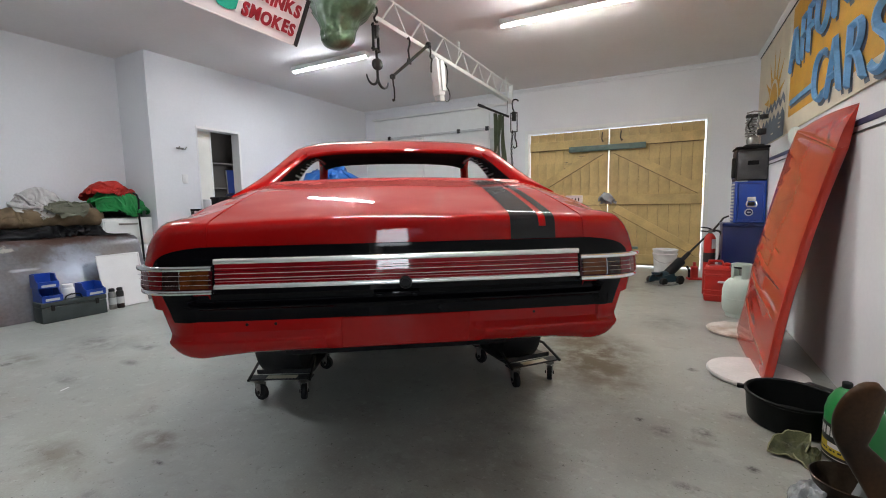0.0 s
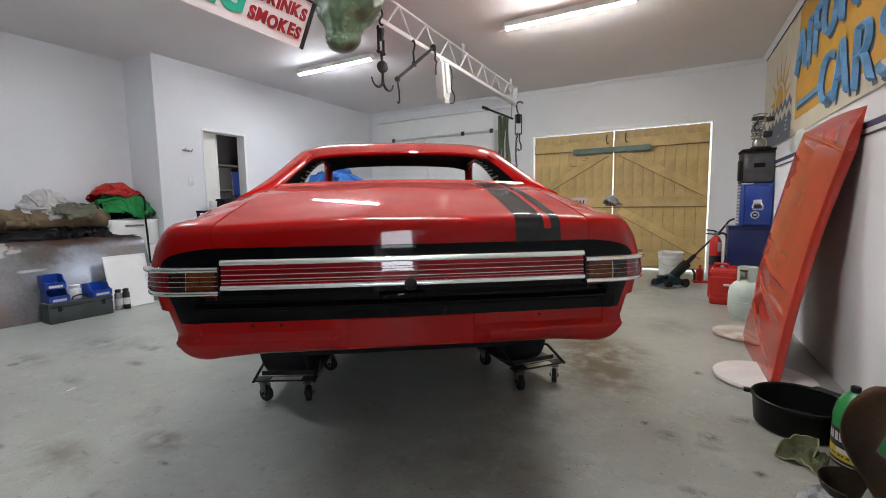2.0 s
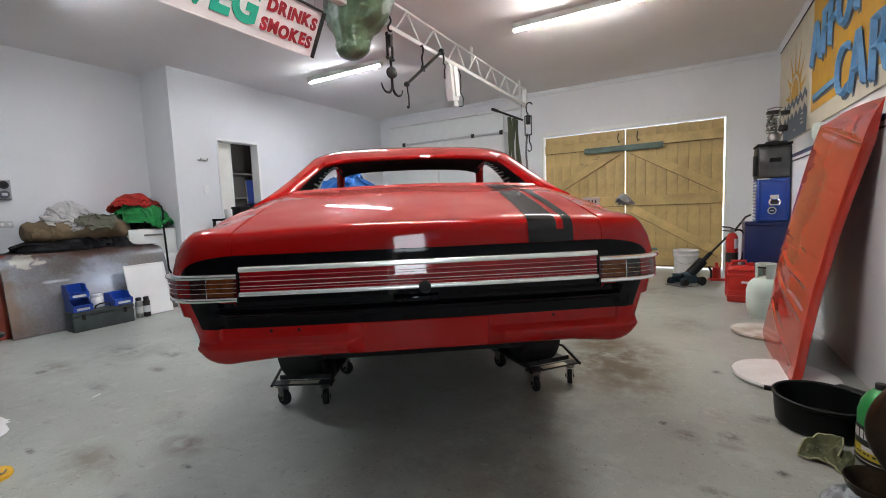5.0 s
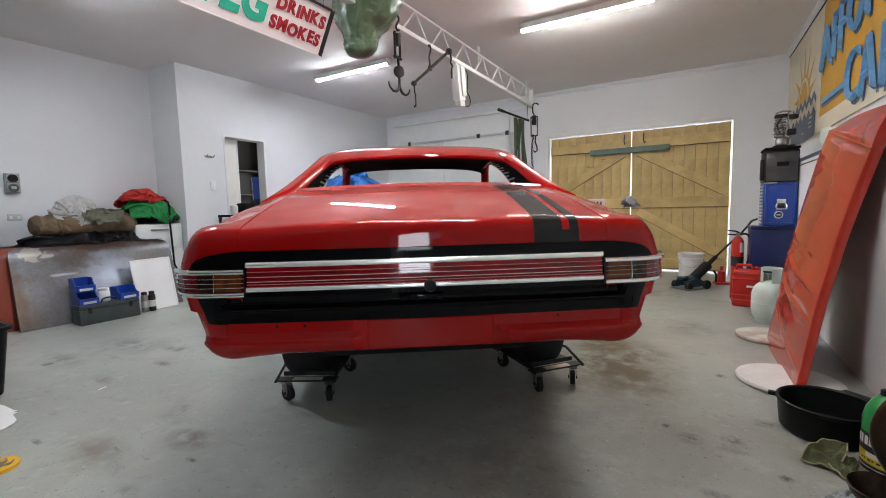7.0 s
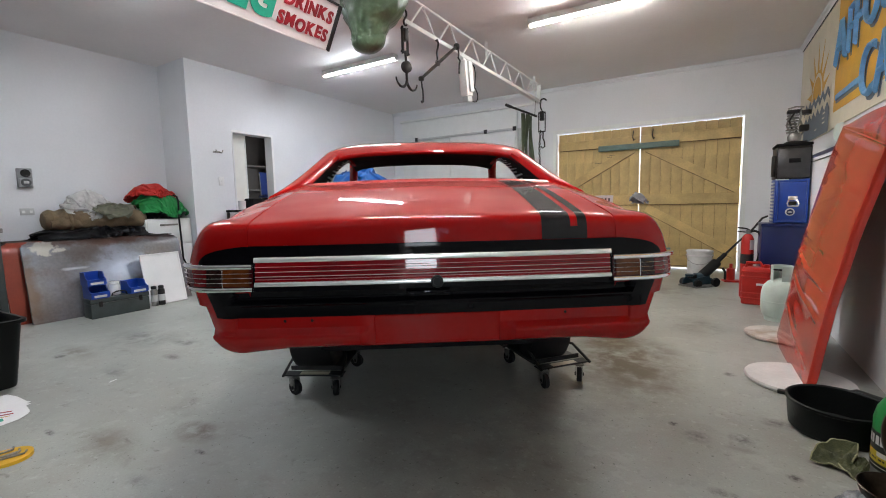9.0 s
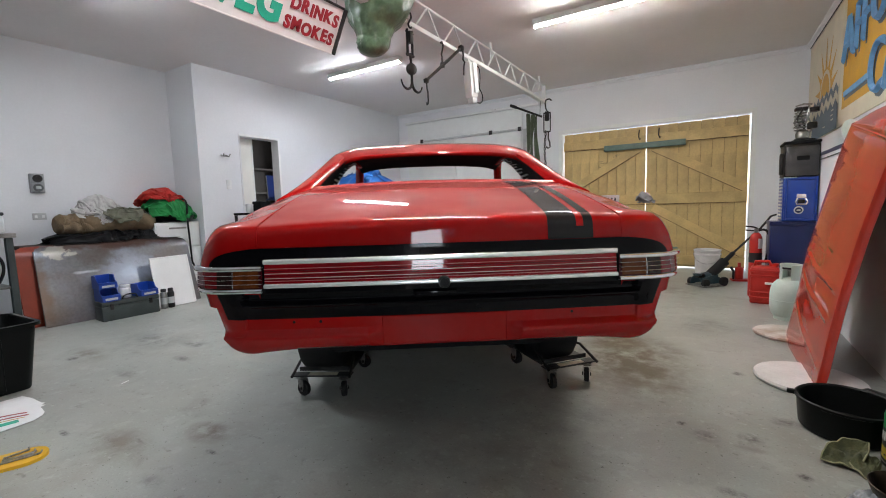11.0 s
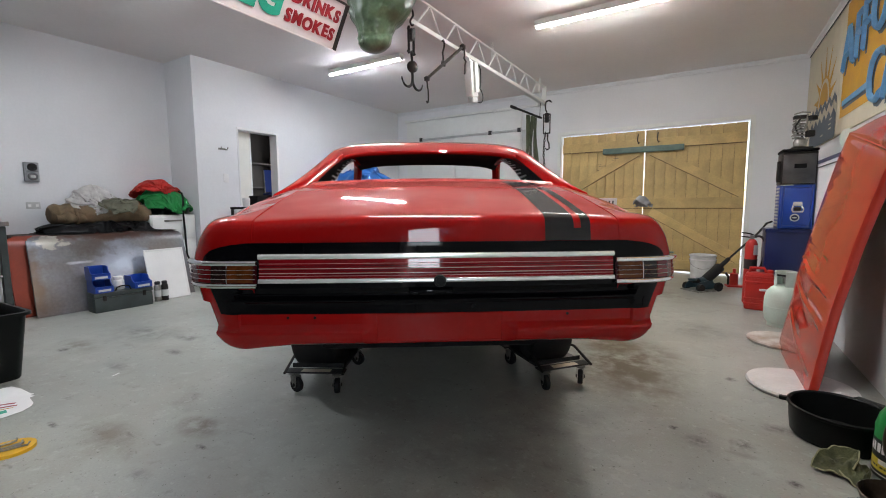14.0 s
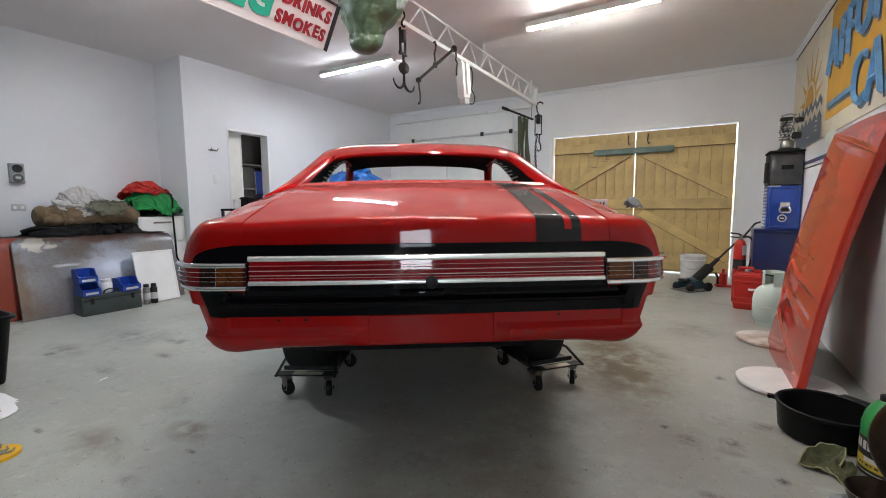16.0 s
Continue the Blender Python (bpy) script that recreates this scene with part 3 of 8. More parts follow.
def wall_with_holes(bm, a0, a1, z1, holes, fn):
    """Boxes round rectangular openings (a, b, z0, z1) along one wall; fn(a0, a1, z0, z1) adds a box."""
    a = a0
    for h0, h1, k0, k1 in sorted(holes):
        fn(a, h0, 0, z1)
        if k0 > 0:
            fn(h0, h1, 0, k0)
        fn(h0, h1, k1, z1)
        a = h1
    fn(a, a1, 0, z1)


D0, D1, DT = -2.04, 0.52, 2.15          # barn door opening
bm = bmesh.new()
wall_with_holes(bm, XW, XR1, H, [(D0, D1, 0, DT)], lambda a, b, c, d: box(bm, a, b, YF, YF + 0.2, c, d))
built("wall_north", bm, WALL, "white painted masonry end wall round the barn doors", "wall")
L0, L1, LT = 3.52, 4.15, 2.075           # side doorway
bm = bmesh.new()
wall_with_holes(bm, YRET, YF + 0.2, H, [(L0, L1, 0, LT)], lambda a, b, c, d: box(bm, XW - 0.14, XW, a, b, c, d))
built("wall_west", bm, WALL, "white painted side wall with a narrow doorway", "wall")
built("wall_return", box(bmesh.new(), XW2, XW - 0.14, YRET, YRET + 0.14, 0, H), WALL, "short white return wall", "wall")
built("wall_recess", box(bmesh.new(), XW2 - 0.2, XW2, YB, YRET + 0.14, 0, H), WALL, "white painted recessed side wall", "wall")
bm = bmesh.new()
wall_with_holes(bm, YB, YF + 0.2, H, [(-1.75, -0.92, 0.0, 2.05)], lambda a, b, c, d: box(bm, XR1, XR1 + 0.2, a, b, c, d))
wall_with_holes(bm, YB, YF, 1.41, [(-1.75, -0.92, 0.0, 1.41)], lambda a, b, c, d: box(bm, XR0, XR1, a, b, c, d) if d > c else None)
built("wall_east", bm, WALL, "white painted long wall with a ledge", "wall")
# unseen wall closing the room, made dark for the reflections
built("wall_south", box(bmesh.new(), XW2 - 0.2, XR1 + 0.2, YB - 0.2, YB, 0, H), WALLD, "unseen back wall, coloured dark brown to keep reflections dark", "wall")

# cornice where walls meet the ceiling
def cornice(name, x0, x1, y0, y1, s):
    """s: the side of the wall that the moulding stands on."""
    prof = [(0, 0), (0.045, 0), (0.042, -0.014), (0.02, -0.03), (0.012, -0.05), (0, -0.052)]
    d = Vector((x1 - x0, y1 - y0, 0))
    nrm = Vector((-d.y, d.x, 0)).normalized() * s
    bm = bmesh.new()
    skin(bm, [[Vector((x, y, H - 0.001)) + nrm * (a + 0.002) + Vector((0, 0, b)) for a, b in prof] for x, y in ((x0, y0), (x1, y1))])
    built(name, bm, WALL, "narrow white plaster cornice", "cornice")


cornice("trim_north", XW, YF * 0 + XR1, YF, YF, -1)
cornice("trim_east", XR1, XR1, YB, YF - 0.05, 1)

# ground outside and the room beyond the doorway
built("ground", box(bmesh.new(), -60, 60, YF + 0.35, 90, -0.3, -0.02), CONCRETE, "pale concrete yard outside the doors", "ground")
bm = bmesh.new()
box(bm, -8.4, XW - 0.14, 3.15, 3.25, 0, H)
for hx0, hx1, hz0, hz1 in ((-8.4, -7.6, 0, H), (-6.5, XW - 0.14, 0, H), (-7.6, -6.5, 0, 1.1), (-7.6, -6.5, 2.1, H)):
    box(bm, hx0, hx1, 6.4, 6.5, hz0, hz1)
box(bm, -8.5, -8.4, 3.15, 6.5, 0, H)
# walls, floor and ceiling get their darkness from the colour
built("wall_side_room", bm, DROOM, "side room walls, coloured nearly black for the room's gloom", "wall")
built("floor_side_room", box(bmesh.new(), -8.5, XW - 0.14, 3.15, 6.5, -0.1, 0.0), DROOM, "side room floor, coloured nearly black for the room's gloom", "floor")
built("ceiling_side_room", box(bmesh.new(), -8.5, XW - 0.14, 3.15, 6.5, H, H + 0.1), DROOM, "side room ceiling, coloured nearly black for the room's gloom", "ceiling")


# unseen window frame added round the side room's lamp
wf2 = tagged(new("window_2"), "plain unseen window added to light the side room", "window", "", "structure")
for a0, a1, b0, b1 in ((-7.6, -7.55, 1.1, 2.1), (-6.55, -6.5, 1.1, 2.1), (-7.55, -6.55, 1.1, 1.15), (-7.55, -6.55, 2.05, 2.1)):
    part("window_frame", rbox(a0, a1, 6.43, 6.47, b0, b1, 0.004, 1), WHITEG, wf2)


# ---- barn doors ----
# dark brown for the backing and for shadow strips under rails and braces
AGED_SHADE = mat("aged_timber_and_edge_shadow", (0.16, 0.10, 0.045), 0.8, var=0.4, scale=14, fine=90, bump=0.2)
def barn_leaf(name, x0, x1, mirror):
    leaf = tagged(new(name), "cream painted ledged and braced timber barn door, closed", "door", "barn doors", "structure")
    z0, z1, y = 0.022, 2.129, YF + 0.05
    n = 9
    w = (x1 - x0) / n
    me = mesh_of(rbox(-w / 2 + 0.0014, w / 2 - 0.0014, 0, 0.028, z0, z1, 0.003, 1), "plank", YWOOD)
    for i in range(n):
        ob = new("plank", me)
        ob.location = (x0 + (i + 0.5) * w, y + 0.03 + 0.002 * math.sin(i * 2.3), 0.001 * math.sin(i * 4.1))
        ob.parent = leaf
    part("backing", box(bmesh.new(), x0, x1, y + 0.061, y + 0.066, z0, z1 - 0.01), AGED_SHADE, leaf, "dark aged backing seen in the joints")
    for name2, a, b in (("top_rail", 1.86, 2.00), ("middle_rail", 0.96, 1.11), ("bottom_rail", 0.05, 0.19)):
        part(name2, rbox(x0, x1, y, y + 0.029, a, b, 0.004, 1), YWOOD, leaf)
        # thin dark strip stands in for the shadow line below the rail
        part("edge_shadow", box(bmesh.new(), x0, x1, y + 0.006, y + 0.028, a - 0.007, a - 0.0005), AGED_SHADE, leaf, "dark strip painting the shadow under the timber's edge")
    for lo, hi in ((1.115, 1.855), (0.195, 0.955)):
        xa, xb = (x1 - 0.10, x0 + 0.02) if mirror else (x0 + 0.10, x1 - 0.02)
        d = Vector((xb - xa, 0, lo - hi)).normalized()
        s = Vector((-d.z, 0, d.x)) * 0.06
        p, q = Vector((xa, y + 0.003, hi - 0.045)), Vector((xb, y + 0.003, lo + 0.045))
        bm = bmesh.new()
        skin(bm, [[c - s, c + s, c + s + Vector((0, 0.026, 0)), c - s + Vector((0, 0.026, 0))] for c in (p, q)])
        part("brace", bm, YWOOD, leaf)
        # the same painted shadow line along the brace's lower edge
        s2 = s.normalized() * (1 if s.z < 0 else -1)
        bm = bmesh.new()
        skin(bm, [[c + s2 * 0.0605, c + s2 * 0.067, c + s2 * 0.067 + Vector((0, 0.02, 0)), c + s2 * 0.0605 + Vector((0, 0.02, 0))] for c in (p + Vector((0, 0.006, 0)), q + Vector((0, 0.006, 0)))])
        part("edge_shadow", bm, AGED_SHADE, leaf, "dark strip painting the shadow under the timber's edge")
    return leaf


barn_leaf("door_1", -2.018, -0.783, True)
barn_leaf("door_2", -0.770, 0.500, False)
bm = box(bmesh.new(), D0 - 0.05, D0 + 0.005, YF - 0.012, YF + 0.12, 0, DT + 0.05)
box(bm, D1 - 0.005, D1 + 0.05, YF - 0.012, YF + 0.12, 0, DT + 0.05)
box(bm, D0 + 0.005, D1 - 0.005, YF - 0.012, YF + 0.12, DT - 0.005, DT + 0.05)
built("door_frame", bm, WSTEEL, "white painted barn door frame", "door frame")
bar = thing("door_bar", "grey-green painted timber bar across the barn doors", "door bar")
part("bar", rbox(-1.37, -0.25, YF - 0.01, YF + 0.045, 1.80, 1.885, 0.006, 2), GREENP, bar)
for x in (-0.87, -0.60):
    bm = tube(bmesh.new(), [(x, YF + 0.04, 2.08), (x, YF + 0.015, 2.05), (x - 0.005, YF + 0.012, 1.98), (x + 0.012, YF + 0.01, 1.93), (x + 0.03, YF + 0.012, 1.95)], 0.008, 6)
    lump("door_hook", bm, DSTEEL, "dark iron hook on the barn door", "hook", group="door hooks")
for x, z in ((-0.40, 0.28), (-0.87, 0.28)):
    lump("door_bracket", rbox(x - 0.08, x + 0.08, YF + 0.02, YF + 0.05, z - 0.035, z + 0.035, 0.005, 1), GREENP, "grey-green metal bracket on the barn door", "bracket", group="door brackets")

# pencil scribbles on the planks
for x0, x1, z in ((-1.46, -1.40, 1.65), (-1.44, -1.33, 1.625), (-1.46, -1.36, 1.56), (-1.42, -1.32, 1.545), (-1.25, -1.18, 1.71), (-1.22, -1.14, 1.735)):
    part("pencil_mark", box(bmesh.new(), x0, x1, YF + 0.0755, YF + 0.0765, z, z + 0.005), GREYTB, bpy.data.objects["door_1"])

# wide white panel door with its track
pd = tagged(new("door_3"), "wide white panel door with a steel track, shut", "door", "", "structure")
part("panel", rbox(-5.17, -2.72, YF - 0.03, YF - 0.002, 0.02, 2.66, 0.004, 1), WSTEEL, pd)
for x0, x1 in ((-4.80, -4.06), (-4.03, -2.74)):
    part("door_panel", rbox(x0, x1, YF - 0.05, YF - 0.031, 0.05, 2.27, 0.006, 2), WSTEEL, pd)
part("track", rbox(-4.84, -2.70, YF - 0.075, YF - 0.051, 2.285, 2.32, 0.004, 1), SOCKET, pd)
for x in (-3.3, -2.75, -4.8):
    part("roller", rbox(x - 0.03, x + 0.03, YF - 0.085, YF - 0.052, 2.27, 2.34, 0.005, 1), DSTEEL, pd)
part("ribbed_strip", rbox(-2.70, -2.56, YF - 0.06, YF - 0.046, 0.02, 2.30, 0.003, 1), SOCKET, pd, "grey ribbed edge strip")
for k in range(4):
    part("rib", rbox(-2.695 + 0.036 * k, -2.677 + 0.036 * k, YF - 0.075, YF - 0.0605, 0.02, 2.30, 0.004, 1), SOCKET, pd)
part("head_rail", rbox(-5.22, -2.68, YF - 0.045, YF - 0.004, 2.67, 2.71, 0.004, 1), WSTEEL, pd)

bw = thing("wall_batten", "white plastic batten on the wall over the panel door", "batten")
part("body", rbox(-3.20, -2.43, YF - 0.085, YF - 0.047, 2.655, 2.695, 0.008, 2), WHITEG, bw)
for x in (-3.215, -2.415):
    part("end_cap", rbox(x - 0.0145, x + 0.0145, YF - 0.09, YF - 0.046, 2.65, 2.70, 0.006, 2), WHITEG, bw)

# side doorway: frame, and a cream panel standing in for the lit wall inside
bm = box(bmesh.new(), XW - 0.15, XW + 0.008, L0 - 0.006, L0 + 0.012, 0, LT + 0.02)
box(bm, XW - 0.15, XW + 0.008, L1 - 0.012, L1 + 0.02, 0, LT + 0.02)
box(bm, XW - 0.15, XW + 0.008, L0 + 0.012, L1 - 0.012, LT - 0.012, LT + 0.02)
built("door_frame_side", bm, WHITEG, "white painted doorway frame", "door frame")
dl = tagged(new("doorway_panel"), "cream panel standing in for the lit wall seen through the doorway", "door", "", "structure")
part("leaf", rbox(XW - 0.185, XW - 0.150, L0 - 0.36, L0 + 0.285, 0.01, LT + 0.03, 0.004, 1), CREAMW, dl)
part("edge_strip", rbox(XW - 0.190, XW - 0.146, L0 + 0.286, L0 + 0.300, 0.01, LT + 0.03, 0.003, 1), WHITEG, dl)
part("pull", rbox(XW - 0.149, XW - 0.142, L0 + 0.23, L0 + 0.255, 0.95, 1.10, 0.004, 1), STEEL, dl)

# glazed door beside the camera
gd = tagged(new("door_5"), "white framed glazed side door in the long wall", "door", "", "structure")
for nm, a in (("stile", (-1.75, -1.64, 0.01, 2.05)), ("stile", (-1.03, -0.92, 0.01, 2.05)), ("panel", (-1.64, -1.03, 0.01, 0.93)), ("rail", (-1.64, -1.03, 1.82, 2.05)), ("rail", (-1.64, -1.03, 1.09, 1.15))):
    part(nm, rbox(XR1 + 0.06, XR1 + 0.10, a[0], a[1], a[2], a[3], 0.004, 1), WHITEG, gd)
for z0, z1 in ((0.93, 1.09), (1.15, 1.82)):
    pane = part("pane", box(bmesh.new(), XR1 + 0.078, XR1 + 0.082, -1.64, -1.03, z0, z1), GLASSM, gd)
    pane.visible_shadow = False


# ---- ceiling lights ----
def tube_light(x, y):
    t = thing("ceiling_light", "white batten with one lit fluorescent tube", "ceiling light", pose(x, y, H), "ceiling lights")
    part("batten", rbox(-0.62, 0.62, -0.047, 0.047, -0.057, -0.001, 0.005, 2), WSTEEL, t)
    bm = bmesh.new()
    skin(bm, [[Vector((x, 0.024 * math.cos(a), -0.0535 - 0.022 * math.sin(a))) for a in (radians(31 + 118 * i / 14) for i in range(15))] for x in (-0.605, 0.605)])
    part("diffuser", bm, TUBEC if x < -2 else TUBE, t)
    for s in (-1, 1):
        part("end_cap", rbox(s * 0.613 - 0.007, s * 0.613 + 0.007, -0.025, 0.025, -0.0775, -0.0575, 0.004, 1), WHITEG, t)
    return t


for x, y in ((-3.83, 4.33), (-0.88, 4.33), (-3.85, 1.42), (-0.88, 1.40)):
    tube_light(x, y)


# ---- the car: local x to its right, y forward from the tail, z up from the floor ----
CAR = Matrix.Translation((-0.665, 1.144, 0)) @ Matrix.Rotation(radians(34.6), 4, "Z")
car = thing("car_body", "glossy red coupe body shell without glass, with a black tail panel", "car", CAR)

OUT = [(0.66, 0.838), (0.70, 0.845), (0.745, 0.856), (0.80, 0.868), (0.822, 0.872), (0.846, 0.868), (0.90, 0.853), (0.938, 0.834), (0.960, 0.818), (0.974, 0.802), (0.982, 0.784), (0.986, 0.767), (0.992, 0.747)]
YO = [(0.66, 0.008), (0.74, 0.010), (0.78, 0.013), (0.82, 0.0165), (0.86, 0.0195), (0.895, 0.0215), (0.915, 0.0235), (0.935, 0.0268), (0.947, 0.0295), (0.957, 0.033), (0.965, 0.038), (0.972, 0.0465), (0.978, 0.0585), (0.985, 0.082)]


def tail_y(u):
    """How far the tail surface lies forward at a share u of the half width."""
    u = abs(u)
    y = 0.034 * u ** 2.5
    if u > 0.84:
        v = (u - 0.84) / 0.16
        y += 0.115 * (1 - math.sqrt(max(0.0, 1 - v * v)))
    return y


def tail(x, z, off=0.0):
    """A point on the tail's upper surface, off metres proud of it."""
    X = interp(OUT, z)
    u = max(-1.0, min(1.0, x / X))
    return Vector((x, tail_y(u) + smooth(YO, z) - 0.02 - off, z))


DECK0, DECK1, DECK2 = 0.9487, 0.3072, -0.1100          # height of the boot lid along its length


def deck(x, y, up=0.0):
    return Vector((x, y, DECK0 + DECK1 * y + DECK2 * y * y + 0.012 - 0.016 * (x / 0.65) ** 2 + up))


SHUT = 0.624


def lid_point(x, s, up=0.0):
    """Along the boot lid from its lower rear lip (s = 0) over the edge (0.35) to the window (1)."""
    if s < 0.35:
        z = 0.897 + (0.978 - 0.897) * (s / 0.35)
        p = tail(x, z, up)
        p.z += (0.012 - 0.016 * (x / 0.65) ** 2) * (s / 0.35) + up * 0.5 * (s / 0.35)
        return p
    t = (s - 0.35) / 0.65
    y0 = tail(x, 0.978).y
    y1 = 0.93 + 0.07 * (1 - (x / 0.66) ** 2)
    y = y0 + (y1 - y0) * t
    a = deck(x, y, up)
    z0 = 0.978 + 0.012 - 0.016 * (x / 0.65) ** 2
    a.z += (z0 - deck(x, y0).z) * (1 - t) ** 3
    return a


xs = [-SHUT + 2 * SHUT * i / 40 for i in range(41)]
ss = [0.35 * j / 10 for j in range(11)] + [0.35 + 0.65 * (j / 16) ** 1.4 for j in range(1, 17)]
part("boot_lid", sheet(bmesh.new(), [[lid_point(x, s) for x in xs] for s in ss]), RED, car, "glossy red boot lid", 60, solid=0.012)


def stripe(x0, x1, s0, s1, name="stripe"):
    rows = []
    for s in sorted({s0, s1} | {v for v in ss if s0 < v < s1}):
        sh = 0.022 * max(0, (s - 0.35) / 0.65)
        rows.append([lid_point(x0 + sh + (x1 - x0) * i / 6, s, 0.0030) for i in range(7)])
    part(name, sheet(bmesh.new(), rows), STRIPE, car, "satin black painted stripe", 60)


stripe(0.361, 0.462, 0.0, 1.0)
stripe(0.462, 0.487, 0.0, 0.17)
stripe(0.487, 0.521, 0.0, 1.0)

SIDE = [(z, interp(OUT, z)) for z in (0.985, 0.975, 0.962, 0.945, 0.92, 0.89, 0.85, 0.80, 0.75, 0.715, 0.684)] + [(0.64, 0.874), (0.58, 0.862), (0.50, 0.845), (0.43, 0.81), (0.40, 0.77)]


def belt(y):
    """Height of the shoulder over its height at the tail."""
    return smooth([(0.16, 0.0), (0.265, 0.001), (0.4, 0.034), (0.64, 0.072), (0.83, 0.100), (1.0, 0.115), (1.3, 0.110), (1.8, 0.075), (3.2, 0.035), (4.2, -0.01), (4.65, -0.06)], y)


def side_point(s, z, x, y):
    k = max(0.0, (z - 0.68) / 0.305)
    if z < 0.68:
        z = 0.68 - (0.68 - z) * (0.68 - interp([(0.1, 0.545), (0.8, 0.50), (1.5, 0.42), (4.0, 0.42), (4.6, 0.5)], y)) / 0.28
    return Vector((s * x * (1 + 0.02 * math.sin(min(y, 4.4) / 4.4 * math.pi)), y, z + belt(y) * k))


def corner_start(z):
    return 0.149 + smooth(YO, max(z, 0.66)) - 0.02


for s in (-1, 1):
    # corner over the lamp running on into the quarter's top beside the lid
    x0, m = SHUT + 0.0016, 20
    rows = []
    for j in range(23):
        z = 0.742 + (0.985 - 0.742) * j / 22
        X = interp(OUT, z)
        rows.append([tail(s * (x0 + (X - x0) * math.sin(i / m * math.pi / 2)), z) for i in range(m + 1)])
    top = rows[-1]
    X = interp(OUT, 0.985)

    def base_z(y, f):
        a, b = deck(x0, y).z, 0.985 + belt(y)
        return a + (b - a) * f + 0.007 * math.sin(f * math.pi)

    for j in range(1, 25):
        t = (j / 24) ** 1.3
        row = []
        for p in top:
            f = (abs(p.x) - x0) / (X - x0)
            y = p.y + (1.06 - p.y) * t
            z = base_z(y, f) + (p.z - base_z(p.y, f)) * (1 - t) ** 3
            row.append(Vector((p.x * (1 + 0.02 * f * math.sin(y / 4.4 * math.pi)), y, z)))
        rows.append(row)
    rows = [[r[0] + Vector((-s * 0.002, 0.010, -0.016))] + r for r in rows]
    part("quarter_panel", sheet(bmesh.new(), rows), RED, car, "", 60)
    # outer strip of the corner below the lamp
    rows = []
    for j in range(9):
        z = 0.694 + (0.745 - 0.694) * j / 8
        X = interp(OUT, z)
        rows.append([tail(s * (0.765 + (X - 0.765) * math.sin(i / 10 * math.pi / 2)), z) for i in range(11)])
    part("quarter_foot", sheet(bmesh.new(), rows), RED, car, "", 60)
    # flank to the front with wheel arches cut out
    bm = bmesh.new()
    n = 150
    vs = []
    for j in range(n + 1):
        row = []
        for z, x in SIDE:
            y0 = corner_start(z)
            row.append(bm.verts.new(side_point(s, z, x, y0 + (4.62 - y0) * j / n)))
        vs.append(row)
    for j in range(n):
        for i in range(len(SIDE) - 1):
            q = (vs[j][i], vs[j + 1][i], vs[j + 1][i + 1], vs[j][i + 1])
            c = sum((v.co for v in q), Vector()) / 4
            if any((c.y - ya) ** 2 + (c.z - 0.42) ** 2 < 0.35 ** 2 for ya in (1.15, 3.97)) or (c.z < 0.684 and c.y < 0.9):
                continue
            bm.faces.new(q)
    bmesh.ops.delete(bm, geom=[v for v in bm.verts if not v.link_faces], context="VERTS")
    part("flank", bm, RED, car, "", 50)

# black tail panel between lid and valance
def tail_panel(zs, half, off, material, name, label=""):
    bm = bmesh.new()
    sheet(bm, [[tail(half(z) * (-1 + 2 * i / 60), z, off) for i in range(61)] for z in zs])
    part(name, bm, material, car, label, 60)


def black_half(z):
    return interp([(0.64, 0.76), (0.68, 0.79), (0.74, 0.80), (0.835, 0.80), (0.855, 0.79), (0.873, 0.765), (0.887, 0.72), (0.8955, 0.645)], z)


tail_panel([0.745 + (0.8955 - 0.745) * j / 24 for j in range(25)], black_half, 0.003, BLACKP, "tail_panel", "gloss black tail panel")

# ribbed trim panel with bright rails
def rail(x0, x1, z0, z1, off, material, name, parent, depth=0.008, n=24, label="", round_=True):
    """A bar along the tail between two heights, its face rounded or flat."""
    rows = []
    zm, hz = (z0 + z1) / 2, (z1 - z0) / 2
    if round_:
        prof = [(0.0, -hz)] + [(off + depth * (0.35 + 0.65 * math.cos(a) ** 0.8), hz * math.sin(a)) for a in (radians(-85 + 170 * k / 8) for k in range(9))] + [(0.0, hz)]
    else:
        prof = [(0.0, -hz), (off + depth * 0.8, -hz), (off + depth, -hz * 0.8), (off + depth, hz * 0.8), (off + depth * 0.8, hz), (0.0, hz)]
    for i in range(n + 1):
        x = x0 + (x1 - x0) * math.sin(i / n * math.pi / 2)
        p = tail(x, zm, 0)
        d = tail(x + 0.003, zm) - tail(x - 0.003, zm)
        nv = Vector((d.y, -d.x, 0)).normalized()
        rows.append([p + nv * (o - 0.10 * b) + Vector((0, 0, b)) for o, b in prof])
    bm = bmesh.new()
    skin(bm, rows)
    return part(name, bm, material, parent, label, 50 if round_ else 30)


def band(x0, x1, z0, z1, off, material, name, parent, depth=0.008, n=30, label="", round_=True):
    """rail() built from the middle out, so that both halves are evenly divided."""
    ob = rail(0.0, x1, z0, z1, off, material, name, parent, depth, n, label, round_)
    bm = bmesh.new()
    bm.from_mesh(ob.data)
    twin = bm.copy()
    twin.transform(Matrix.Diagonal((-1, 1, 1, 1)))
    me = bpy.data.meshes.new("half")
    twin.to_mesh(me)
    twin.free()
    bm.from_mesh(me)
    bpy.data.meshes.remove(me)
    bmesh.ops.remove_doubles(bm, verts=bm.verts, dist=1e-5)
    bmesh.ops.recalc_face_normals(bm, faces=bm.faces)
    bm.to_mesh(ob.data)
    bm.free()
    return ob


TW = 0.599
tp = band(-TW, TW, 0.766, 0.858, 0.003, LENS, "trim_panel", car, 0.004, 30, "ribbed red reflector panel", False)
